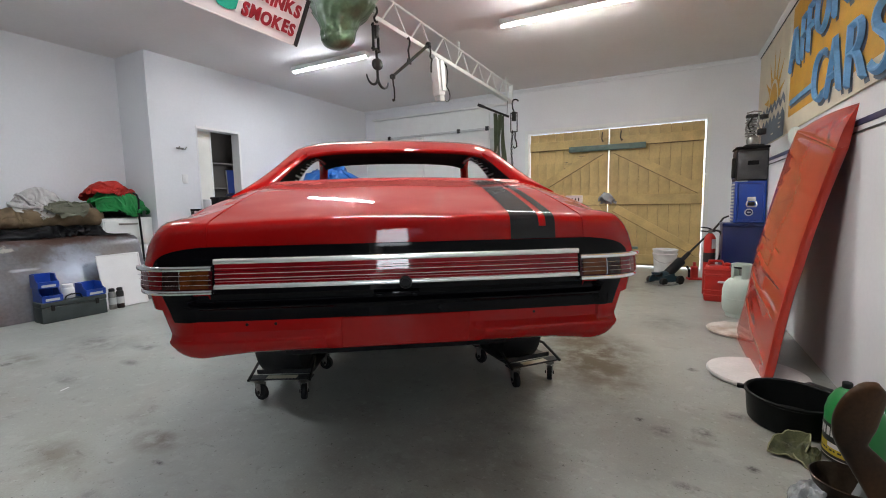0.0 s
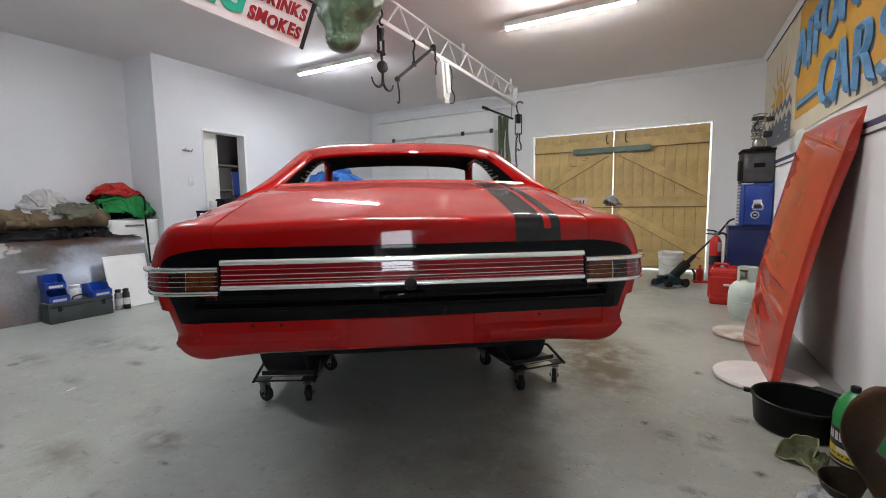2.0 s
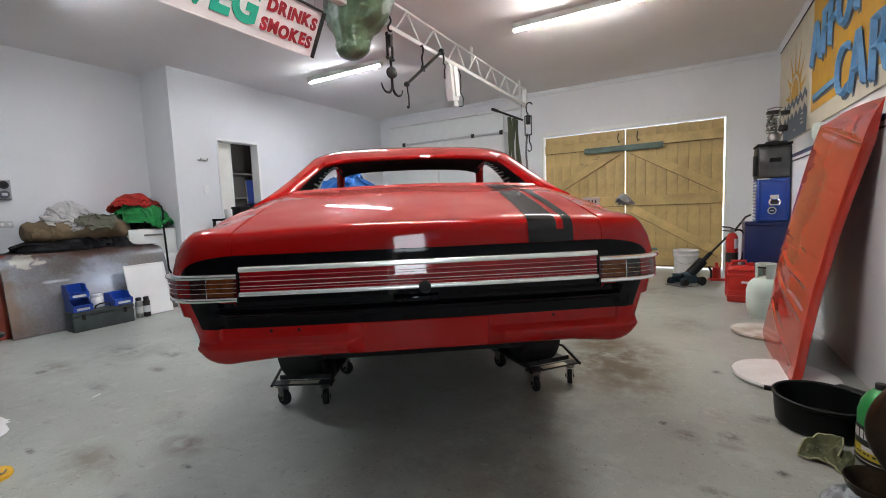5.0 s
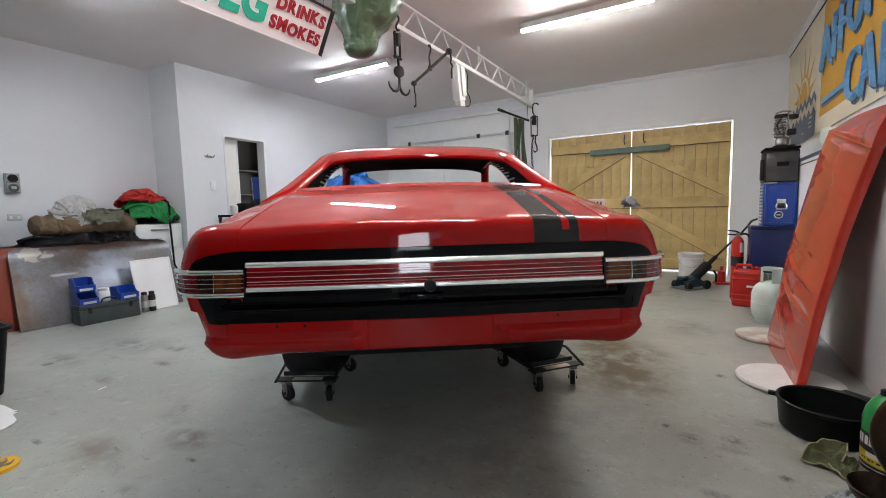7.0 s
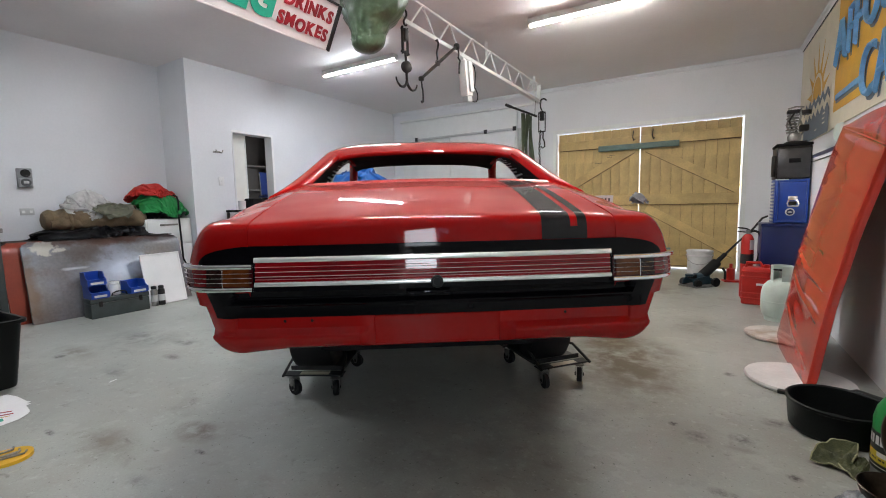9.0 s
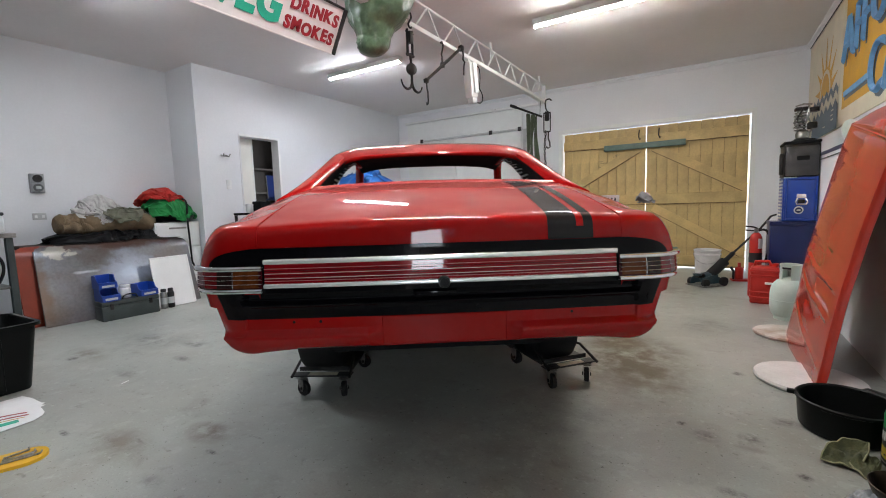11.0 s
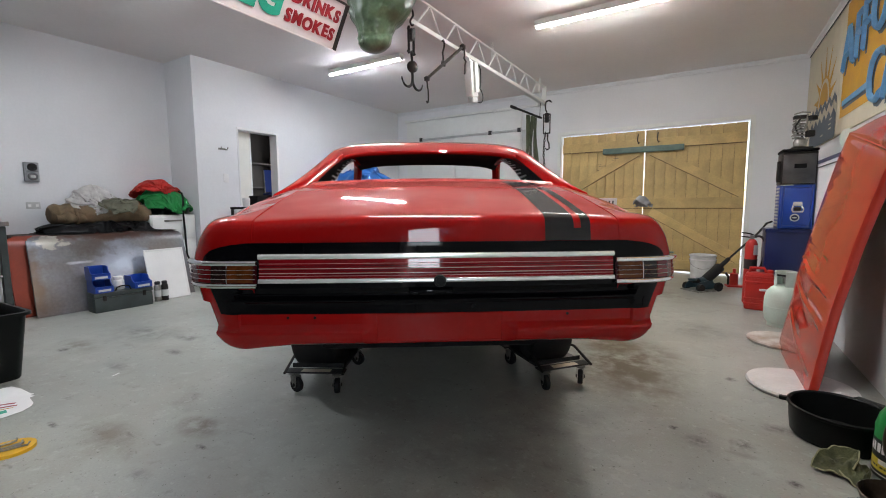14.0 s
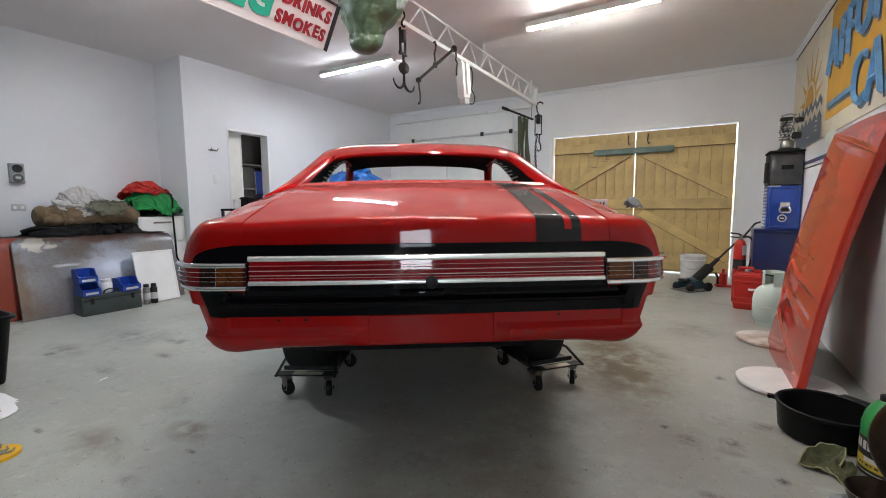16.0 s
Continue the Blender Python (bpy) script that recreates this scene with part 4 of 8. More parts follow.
band(-TW, TW, 0.8425, 0.8600, 0.009, CHROME, "bright_rail", tp, 0.010)
band(-TW, TW, 0.7632, 0.7785, 0.009, CHROME, "bright_rail", tp, 0.010)
for z, h, mt in ((0.8275, 0.0008, RIBD), (0.8110, 0.0011, RIBW), (0.7955, 0.0012, RIBW), (0.7865, 0.0008, RIBD)):
    band(-TW, TW, z - h, z + h, 0.006, mt, "rib", tp, 0.005)
for z in (0.8195, 0.8035, 0.7910):
    band(-TW, TW, z - 0.0012, z + 0.0012, 0.0045, LENSD, "groove", tp, 0.0035)
bm = bmesh.new()
lathe(bm, [(0.0205, 0), (0.0205, 0.012), (0.0185, 0.016), (0.015, 0.016), (0.013, 0.008), (0.004, 0.008)], n=28)
part("boot_lock", moved(bm, Matrix.Translation((0.0, -0.030, 0.770)) @ Matrix.Rotation(radians(90), 4, "X")), RUBBER, car, "black boot lock")

for s in (-1, 1):
    lp = rail(s * 0.607, s * 0.852, 0.748, 0.836, 0.001, LENSD, "tail_lamp", car, 0.007, 30, "wraparound tail lamp with bright ribs", False)
    rail(s * 0.618, s * 0.704, 0.766, 0.822, 0.007, AMBER, "amber_lens", lp, 0.006, 10, "amber indicator lens", False)
    rail(s * 0.707, s * 0.758, 0.766, 0.822, 0.007, LENSS, "clear_lens", lp, 0.005, 8, "smoked clear lens", False)
    rail(s * 0.760, s * 0.850, 0.766, 0.822, 0.007, LENSR, "red_lens", lp, 0.006, 18, "red lens", False)
    for z in (0.7785, 0.7935, 0.8085):
        rail(s * 0.608, s * 0.855, z - 0.0010, z + 0.0010, 0.012, LAMPC, "rib", lp, 0.005, 30)
    rail(s * 0.606, s * 0.858, 0.822, 0.8385, 0.010, LAMPC, "lamp_rail", lp, 0.011, 34)
    rail(s * 0.606, s * 0.853, 0.7475, 0.763, 0.010, LAMPC, "lamp_rail", lp, 0.011, 34)
    rail(s * 0.7045, s * 0.7065, 0.764, 0.822, 0.010, LAMPC, "lens_divider", lp, 0.005, 4)

# lower tail: black pressed panel above a red valance with a ridge and a flat number plate bay
LOW = [(0.752, 0.000), (0.735, 0.005), (0.722, 0.007), (0.7145, 0.003), (0.7085, -0.008), (0.704, -0.017), (0.699, -0.0165), (0.693, -0.0115), (0.685, -0.011), (0.657, -0.012)]
VAL = [(0.657, -0.012), (0.640, -0.013), (0.6215, -0.014), (0.6185, -0.0165), (0.6035, -0.033), (0.5985, -0.036), (0.5935, -0.0365), (0.590, -0.0355), (0.578, -0.029), (0.566, -0.020), (0.556, -0.008), (0.548, 0.008), (0.5435, 0.024), (0.541, 0.045), (0.544, 0.10)]
LHALF = [(0.54, 0.752), (0.56, 0.765), (0.578, 0.7705), (0.588, 0.768), (0.597, 0.762), (0.62, 0.768), (0.65, 0.777), (0.70, 0.793), (0.752, 0.806)]
FOOT = [(0.0, 0.541), (0.47, 0.539), (0.66, 0.537), (0.80, 0.528), (0.91, 0.520), (0.965, 0.528), (1.0, 0.550)]
BAY, PEAK, JOG = 0.214, 0.262, 0.668


def low_point(x, z, o):
    """A point of the lower tail; the foot droops towards the corners, the ridge runs out into the bay."""
    u = x / interp(LHALF, z)
    a = abs(x)
    if a < PEAK and 0.550 < z < 0.656:
        flat = -0.010 + 0.014 * (0.656 - z) / 0.10
        o = o + (flat - o) * (1 if a <= BAY else (PEAK - a) / (PEAK - BAY))
    if a < BAY - 0.001 and 0.553 < z < 0.656:
        o += 0.004
    if a > JOG and z > 0.60:
        k = min(1.0, (a - JOG) / 0.006) * min(1.0, (z - 0.60) / 0.016)
        o = o + (-0.021 - o) * k
    if z < 0.594:
        z = 0.594 - (0.594 - z) * (0.594 - smooth(FOOT, min(1.0, abs(u)))) / (0.594 - 0.541)
    return Vector((x, tail_y(u * 0.98) * 0.8 + o, z))


def spread(lo, hi, marks, n=60):
    """Even steps with closer pairs at the folds."""
    out = [lo + (hi - lo) * i / n for i in range(n + 1)]
    for m in marks:
        out += [q * m for q in (-1, 1) if lo < q * m < hi]
    return sorted(out)


zl = [LOW[0][0] + (LOW[-1][0] - LOW[0][0]) * j / 30 for j in range(31)]
BLK = [(0.657, 0.738), (0.70, 0.752), (0.752, 0.775)]
ul = spread(-1, 1, (JOG / 0.77, (JOG + 0.006) / 0.77))
part("lower_tail_panel", sheet(bmesh.new(), [[low_point(u * interp(BLK, z), z, smooth(LOW[::-1], z)) for u in ul] for z in zl]), BLACKP, car, "gloss black lower tail panel", 40)
for s in (-1, 1):
    part("panel_end", sheet(bmesh.new(), [[low_point(s * (interp(BLK, z) + (interp(LHALF, z) - interp(BLK, z)) * i / 8), z, smooth(LOW[::-1], z)) for i in range(9)] for z in zl]), RED, car, "", 60)
rows = []
for (z0, o0), (z1, o1) in zip(VAL, VAL[1:]):
    for k in range(3):
        z, o = z0 + (z1 - z0) * k / 3, o0 + (o1 - o0) * k / 3
        h = interp(LHALF, z)
        xs_ = spread(-h, h, (BAY, BAY - 0.0012, PEAK, JOG, JOG + 0.006), 130)
        rows.append([low_point(x, z, o) for x in xs_])
z, o = VAL[-1]
h = interp(LHALF, z)
rows.append([low_point(x, z, o) for x in spread(-h, h, (BAY, BAY - 0.0012, PEAK, JOG, JOG + 0.006), 130)])
part("valance", sheet(bmesh.new(), rows), RED, car, "red rear valance with a pressed ridge and a flat number plate bay", 13)
for s in (-1, 1):
    rows = []
    for j in range(25):
        z = 0.752 + (0.545 - 0.752) * j / 24
        h = interp(LHALF, z)
        p = low_point(s * h, z, -0.018)
        zz = p.z
        rows.append([p, Vector((s * (h + 0.004), p.y + 0.02, zz)), Vector((s * (h + 0.012), 0.30, zz)), Vector((s * (h + 0.016), 0.80, zz))])
    part("valance_side", sheet(bmesh.new(), rows), RED, car, "", 40)
for x in (-0.51, -0.42, 0.44):
    bm = lathe(bmesh.new(), [(0.005, 0), (0.005, 0.0015), (0.003, 0.002)], n=10)
    part("bolt_hole", moved(bm, Matrix.Translation((x, tail_y(x / 0.79) * 0.8 - 0.0125, 0.645)) @ Matrix.Rotation(radians(90), 4, "X")), DARK, car)
part("latch_plate", rbox(-0.105, 0.045, -0.010, 0.006, 0.717, 0.736, 0.004, 2), BLACKP, car)
for x in (-0.085, 0.03):
    part("latch_tab", rbox(x - 0.012, x + 0.012, -0.017, -0.0105, 0.718, 0.731, 0.003, 2), BLACKP, car)
bm = lathe(bmesh.new(), [(0.008, 0), (0.008, 0.002), (0.004, 0.002)], n=14)
part("lamp_hole", moved(bm, Matrix.Translation((0.115, -0.0125, 0.678)) @ Matrix.Rotation(radians(90), 4, "X")), DARK, car)

# roof, pillars, screen openings
ROOF = [(1.42, 1.378), (1.47, 1.406), (1.55, 1.438), (1.68, 1.468), (1.85, 1.486), (2.1, 1.492), (2.35, 1.478), (2.5, 1.455), (2.6, 1.425)]


def roof(x, y, up=0.0):
    hw = smooth([(1.42, 0.598), (1.47, 0.626), (1.55, 0.646), (1.7, 0.655), (2.2, 0.652), (2.6, 0.62)], y)
    u = x / hw
    return Vector((x, y, smooth(ROOF, y) - 0.022 * u ** 2 - 0.03 * u ** 8 + up))


def roof_row(y, up=0.0):
    hw = smooth([(1.42, 0.598), (1.47, 0.626), (1.55, 0.646), (1.7, 0.655), (2.2, 0.652), (2.6, 0.62)], y)
    return [roof(hw * math.sin(u * math.pi / 2), y, up) for u in (i / 16 - 1 for i in range(33))]


ry = [1.42 + (2.6 - 1.42) * (j / 22) ** 1.3 for j in range(23)]
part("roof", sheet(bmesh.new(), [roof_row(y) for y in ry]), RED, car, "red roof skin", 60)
part("headliner", sheet(bmesh.new(), [[p - Vector((0, 0, 0.035)) for p in roof_row(y)] for y in ry if 1.44 < y]), DARK, car, "bare dark underside of the roof", 60)
# rolled rear edge of the roof above the back window
bm = bmesh.new()
tube(bm, [roof(0.585 * (i / 12 - 1), 1.42) + Vector((0, 0.006, -0.012)) for i in range(25)], 0.014, 8)
part("roof_lip", bm, RED, car)
bm = tube(bmesh.new(), [roof(0.60 * (i / 12 - 1), 2.6) + Vector((0, -0.01, -0.012)) for i in range(25)], 0.016, 8)
part("screen_header", bm, DARK, car)

for s in (-1, 1):
    # sail panel: from the roof to the quarter, inner edge along the back window, front edge at the side window
    inner = bez((0.566, 1.425, 1.352), (0.600, 1.33, 1.315), (0.645, 1.10, 1.21), (0.672, 0.94, 1.137), 14)
    outer = bez((0.642, 1.51, 1.387), (0.672, 1.36, 1.325), (0.713, 1.017, 1.172), (0.779, 0.72, 1.078), 14)
    front = bez((0.640, 2.40, 1.405), (0.655, 2.12, 1.395), (0.72, 1.92, 1.26), (0.80, 1.80, 1.045), 14)
    bm = bmesh.new()
    rows = []
    for a, b, c in zip(inner, outer, front):
        row = [a + Vector((-0.012, 0.02, -0.03)), a, a.lerp(b, 0.2) + Vector((0.002, 0, 0.009)), a.lerp(b, 0.5) + Vector((0.003, 0, 0.012)), a.lerp(b, 0.8) + Vector((0.002, 0, 0.007)), b]
        row += [b.lerp(c, t) + Vector((0.008 * math.sin(t * math.pi), 0, 0)) for t in (0.1, 0.25, 0.45, 0.7, 1.0)]
        rows.append([Vector((s * p.x, p.y, p.z)) for p in row])
    last = rows[-1]
    for dx, dy, dz in ((0.010, -0.035, -0.022), (0.016, -0.07, -0.050), (0.018, -0.09, -0.085)):
        rows.append([p + Vector((s * dx * min(1, i / 4), dy * (1 - i / 12), dz)) for i, p in enumerate(last)])
    sheet(bm, rows)
    part("sail_panel", bm, RED, car, "", 50)
    # dark inside of the sail panel with torn trim strips
    bm = sheet(bmesh.new(), [[Vector((s * (p.x - o), p.y, p.z - 0.3 * o)) for p, o in ((a, 0.03), (a.lerp(c, 0.33), 0.03), (a.lerp(c, 0.66), 0.022), (c, 0.008))] for a, c in zip(inner, front)])
    part("sail_lining", bm, DARK, car)
    for i in range(12):
        t = 0.01 + i * 0.065
        k = int(t * 14)
        a, c = inner[k], front[k]
        a2, c2 = inner[k].lerp(inner[k + 1], 0.45), front[k].lerp(front[k + 1], 0.45)
        u0 = 0.45 + 0.08 * math.sin(i * 3)
        bm = sheet(bmesh.new(), [[Vector((s * (v.x - o), v.y, v.z - 0.3 * o)) for v, o in ((f.lerp(g, u0), 0.031), (f.lerp(g, 0.7), 0.025), (f.lerp(g, 0.97), 0.0125))] for f, g in ((a, c), (a2, c2))])
        part("trim_strip", bm, WSTEEL, car, "torn pale trim strip")
    part("window_flange", tube(bmesh.new(), [(s * (p.x - 0.004), p.y, p.z) for p in front], 0.009, 6), SOCKET, car)
    ap = bez((0.635, 2.56, 1.40), (0.665, 2.78, 1.33), (0.72, 3.02, 1.18), (0.745, 3.18, 1.06), 10)
    part("screen_pillar", tube(bmesh.new(), [(s * p.x, p.y, p.z) for p in ap], 0.038, 10), RED, car)
    rl = bez((0.622, 1.75, 1.412), (0.645, 2.0, 1.42), (0.645, 2.3, 1.415), (0.600, 2.6, 1.39), 12)
    part("roof_rail", tube(bmesh.new(), [(s * p.x, p.y, p.z) for p in rl], 0.022, 8), RED, car)
    part("door_top", rbox(min(s * 0.70, s * 0.80), max(s * 0.70, s * 0.80), 1.1, 3.2, 1.0, 1.03, 0.008, 2), DARK, car)
# window base panel between lid and opening, parcel shelf, cowl, floor
rows = []
for j in range(8):
    rows.append([])
    for i in range(31):
        x = -0.70 + 1.40 * i / 30
        y1 = 0.934 + 0.07 * (1 - (min(abs(x), 0.66) / 0.66) ** 2)
        y = y1 + 0.075 * j / 7
        p = deck(x, y)
        p.z += 0.012 * math.sin(j / 7 * math.pi * 0.75) - (0.03 * (j / 7) ** 6)
        rows[-1].append(p)
part("window_base", sheet(bmesh.new(), rows), RED, car, "", 60)
part("parcel_shelf", box(bmesh.new(), -0.72, 0.72, 1.0, 1.55, 1.06, 1.075), DARK, car)
part("underbody", rbox(-0.50, 0.50, 0.60, 4.40, 0.42, 0.560, 0.02, 2), DARK, car, "dark underbody between the wheels")
part("floor_pan", rbox(-0.74, 0.74, 0.12, 4.5, 0.565, 0.585, 0.008, 2), DARK, car, "dark unpainted floor pan")
part("bulkhead", box(bmesh.new(), -0.74, 0.74, 3.15, 3.18, 0.586, 0.995), DARK, car)
part("boot_back_wall", box(bmesh.new(), -0.74, 0.74, 1.5, 1.52, 0.586, 1.055), DARK, car)
part("cowl", rbox(-0.74, 0.74, 3.1, 3.45, 1.0, 1.035, 0.012, 2), RED, car)
part("front_panel", rbox(-0.84, 0.84, 4.56, 4.64, 0.45, 0.90, 0.02, 3), RED, car)
part("slam_panel", rbox(-0.80, 0.80, 4.40, 4.555, 0.86, 0.90, 0.01, 2), RED, car)
for s in (-1, 1):
    part("wing_top", box(bmesh.new(), min(s * 0.68, s * 0.80), max(s * 0.68, s * 0.80), 3.2, 4.5, 0.985, 0.995), RED, car)
part("axle", tube(bmesh.new(), [(-0.62, 1.15, 0.40), (0.62, 1.15, 0.40)], 0.05, 12), DSTEEL, car)
part("fuel_tank", rbox(-0.45, 0.40, 0.16, 0.58, 0.47, 0.56, 0.03, 2), DARK, car)


def wheel(x, y):
    w = thing("wheel", "black tyre on a plain dark steel wheel, resting in a dolly", "wheel", CAR @ pose(x, y, 0.40), "car wheels")
    prof = [(0.20, -0.10), (0.275, -0.118), (0.312, -0.105), (0.322, -0.085), (0.325, 0.0), (0.322, 0.085), (0.312, 0.105), (0.275, 0.118), (0.20, 0.10)]
    part("tyre", moved(lathe(bmesh.new(), prof, n=40), Matrix.Rotation(radians(90), 4, "Y")), RUBBER, w)
    part("rim", moved(lathe(bmesh.new(), [(0.198, -0.09), (0.18, -0.06), (0.10, -0.05), (0.05, -0.07), (0.05, 0.07), (0.10, 0.05), (0.18, 0.06), (0.198, 0.09)], n=28), Matrix.Rotation(radians(90), 4, "Y")), DSTEEL, w)
    return w


DOLLY = mat("scuffed_black_steel", (0.07, 0.07, 0.072), 0.42, 0.7, var=0.5, scale=14, fine=120, bump=0.1)


def dolly(x, y, rz, turns):
    d = thing("wheel_dolly", "steel car wheel dolly on four black swivel castors", "wheel dolly", CAR @ pose(x, y, 0, 0, 0, rz), "wheel dollies")
    bm = bmesh.new()
    prof = [(-0.155, 0.10), (-0.155, 0.125), (-0.10, 0.104), (0.10, 0.104), (0.155, 0.125), (0.155, 0.10), (0.10, 0.098), (-0.10, 0.098)]
    skin(bm, [[Vector((px, yy, pz)) for px, pz in prof] for yy in (-0.20, 0.20)])
    part("tray", moved(bm, Matrix.Rotation(radians(90), 4, "Z") @ Matrix.Diagonal((1, 0.75, 1, 1))), DOLLY, d)
    for sy in (-1, 1):
        part("end_plate", rbox(-0.165, 0.165, sy * 0.205 - 0.032, sy * 0.205 + 0.032, 0.096, 0.104, 0.003, 1), DOLLY, d)
        part("warning_strip", rbox(-0.075, 0.085, sy * 0.210 - 0.020, sy * 0.210 + 0.020, 0.1045, 0.1055, 0.0004, 1), MURC, d, "faded cream sticker")
        part("side_bar", tube(bmesh.new(), [(-0.16, sy * 0.245, 0.10), (-0.15, sy * 0.1, 0.165), (-0.10, 0.0, 0.175)], 0.008, 6), DSTEEL, d)
        part("side_bar", tube(bmesh.new(), [(0.16, sy * 0.245, 0.10), (0.15, sy * 0.1, 0.165), (0.10, 0.0, 0.175)], 0.008, 6), DSTEEL, d)
        for sx in (-1, 1):
            turn = Matrix.Translation((sx * 0.118, sy * 0.205, 0)) @ Matrix.Rotation(radians(turns[(sy + 1) + (sx + 1) // 2]), 4, "Z")
            c = part("castor", rbox(-0.028, 0.028, -0.026, 0.026, 0.0815, 0.0855, 0.002, 1, turn), STEEL, d)
            part("swivel", moved(lathe(bmesh.new(), [(0.022, 0.076), (0.024, 0.079), (0.020, 0.0815)], n=18), turn), STEEL, c)
            for o in (-1, 1):
                part("fork", slab(bmesh.new(), [(-0.020, 0.0765), (0.020, 0.0765), (0.020, 0.062), (0.000, 0.028), (-0.012, 0.028), (-0.020, 0.050)], lambda a, b, t, o=o: turn @ Vector((o * 0.0185 + t, a - 0.006, b)), -0.0013, 0.0013), STEEL, c)
                part("hub", moved(lathe(bmesh.new(), [(0.008, 0.0), (0.008, 0.004), (0.004, 0.006)], n=10), turn @ Matrix.Translation((o * 0.0195, -0.012, 0.041)) @ Matrix.Rotation(radians(90 * o), 4, "Y")), DSTEEL, c)
            part("castor_wheel", moved(lathe(bmesh.new(), [(0.006, -0.010), (0.020, -0.010), (0.024, -0.014), (0.037, -0.014), (0.041, -0.009), (0.041, 0.009), (0.037, 0.014), (0.024, 0.014), (0.020, 0.010), (0.006, 0.010)], n=24), turn @ Matrix.Translation((0, -0.012, 0.041)) @ Matrix.Rotation(radians(90), 4, "Y")), RUBBER, c)
            for bx, by in ((-0.02, -0.018), (0.02, -0.018), (-0.02, 0.018), (0.02, 0.018)):
                part("bolt", moved(lathe(bmesh.new(), [(0.0055, 0.088), (0.0055, 0.0935), (0.003, 0.095)], n=6), turn @ Matrix.Translation((bx, by, 0))), STEEL, c)
    for ob in d.children_recursive:
        if ob.name.split(".")[0] != "castor_wheel":
            for v in ob.data.vertices:
                v.co.z += 0.016 * min(1, max(0, (v.co.z - 0.03) / 0.05))
    return d


for x, y, rz, turns in ((-0.627, 1.076, -6, (62, 12, 30, 75)), (0.668, 1.06, 17, (-12, -38, 20, 60)), (-0.65, 3.9, 0, (0, 30, 70, 10)), (0.65, 3.9, 0, (40, 0, 15, 80))):
    dolly(x, y, rz, turns)
for x, y in ((-0.66, 1.12), (0.66, 1.12), (-0.66, 3.95), (0.66, 3.95)):
    wheel(x, y)


# ---- overhead: truss, hoist gear, sign, head ----
TX = -2.12
truss = thing("truss_beam", "white painted lattice steel beam hung under the ceiling", "beam")
ZL, ZU = 2.555, 2.795
part("lower_chord", rbox(TX - 0.035, TX + 0.035, 0.6, 6.50, ZL - 0.02, ZL + 0.02, 0.004, 1), WSTEEL, truss)
part("upper_chord", tube(bmesh.new(), [(TX, 0.6, ZU), (TX, 6.45, ZU)], 0.011, 8), WSTEEL, truss)
y = 0.75
while y < 6.2:
    part("web", tube(bmesh.new(), [(TX, y, ZL + 0.02), (TX, y + 0.20, ZU)], 0.009, 6), WSTEEL, truss)
    part("web", tube(bmesh.new(), [(TX, y + 0.20, ZU), (TX, y + 0.40, ZL + 0.02)], 0.009, 6), WSTEEL, truss)
    y += 0.47
for y in (1.3, 4.62, 6.25):
    for o in (-0.018, 0.018):
        part("hanger_rod", tube(bmesh.new(), [(TX, y + o, ZU - 0.09), (TX, y + o, H)], 0.006, 6), WSTEEL, truss)
part("end_plate", rbox(TX - 0.03, TX + 0.03, 6.44, 6.47, ZL + 0.022, ZU + 0.01, 0.003, 1), WSTEEL, truss)


def hook_curve(c, r, a0, a1, n=14, axis="y"):
    out = []
    for i in range(n + 1):
        a = radians(a0 + (a1 - a0) * i / n)
        d = (0, r * math.cos(a), r * math.sin(a)) if axis == "y" else (r * math.cos(a), 0, r * math.sin(a))
        out.append(Vector(c) + Vector(d))
    return out


# pulley block with a double hook
pb = thing("pulley_block", "black iron pulley block with a double hook hanging from the beam", "pulley")
X, Y = TX + 0.045, 2.955
part("top_hook", tube(bmesh.new(), hook_curve((X, Y, 2.60), 0.032, 200, -60) + hook_curve((X, Y + 0.012, 2.53), 0.022, 120, 330), 0.0085, 8), DSTEEL, pb)
part("block", rbox(X - 0.025, X + 0.025, Y - 0.026, Y + 0.026, 2.38, 2.475, 0.01, 2), DSTEEL, pb)
for o in (-0.034, 0.034):
    part("cheek", rbox(X - 0.012, X + 0.012, Y + o - 0.005, Y + o + 0.005, 2.27, 2.49, 0.003, 1), DSTEEL, pb)
part("bolt", tube(bmesh.new(), [(X, Y - 0.052, 2.285), (X, Y + 0.052, 2.285)], 0.010, 8), DSTEEL, pb)
part("bolt", tube(bmesh.new(), [(X, Y - 0.048, 2.465), (X, Y + 0.048, 2.465)], 0.009, 8), DSTEEL, pb)
part("shank", tube(bmesh.new(), [(X, Y, 2.30), (X, Y + 0.01, 2.21)], 0.011, 8), DSTEEL, pb)
part("wheel_sheave", moved(lathe(bmesh.new(), [(0.012, -0.018), (0.043, -0.015), (0.048, -0.011), (0.040, 0), (0.048, 0.011), (0.043, 0.015), (0.012, 0.018)], n=24), Matrix.Translation((X, Y + 0.012, 2.175)) @ Matrix.Rotation(radians(90), 4, "Y") @ Matrix.Rotation(radians(20), 4, "X")), DSTEEL, pb)
for s in (-1, 1):
    arc = [Vector((X, Y + 0.012, 2.15)), Vector((X, Y + 0.012, 2.09))] + hook_curve((X, Y + 0.012 + s * 0.075, 2.075), 0.075, 180 if s > 0 else 0, 350 if s > 0 else -170)
    part("hook_arm", tube(bmesh.new(), arc, [0.011] * 8 + [0.0105 - 0.0006 * i for i in range(len(arc) - 8)], 8), DSTEEL, pb)

# balance beam with hooks
bl = thing("balance_beam", "dark iron steelyard scale beam with hanging hooks", "scale")
a, b = Vector((TX + 0.045, 3.175, 2.125)), Vector((TX + 0.045, 3.83, 2.59))
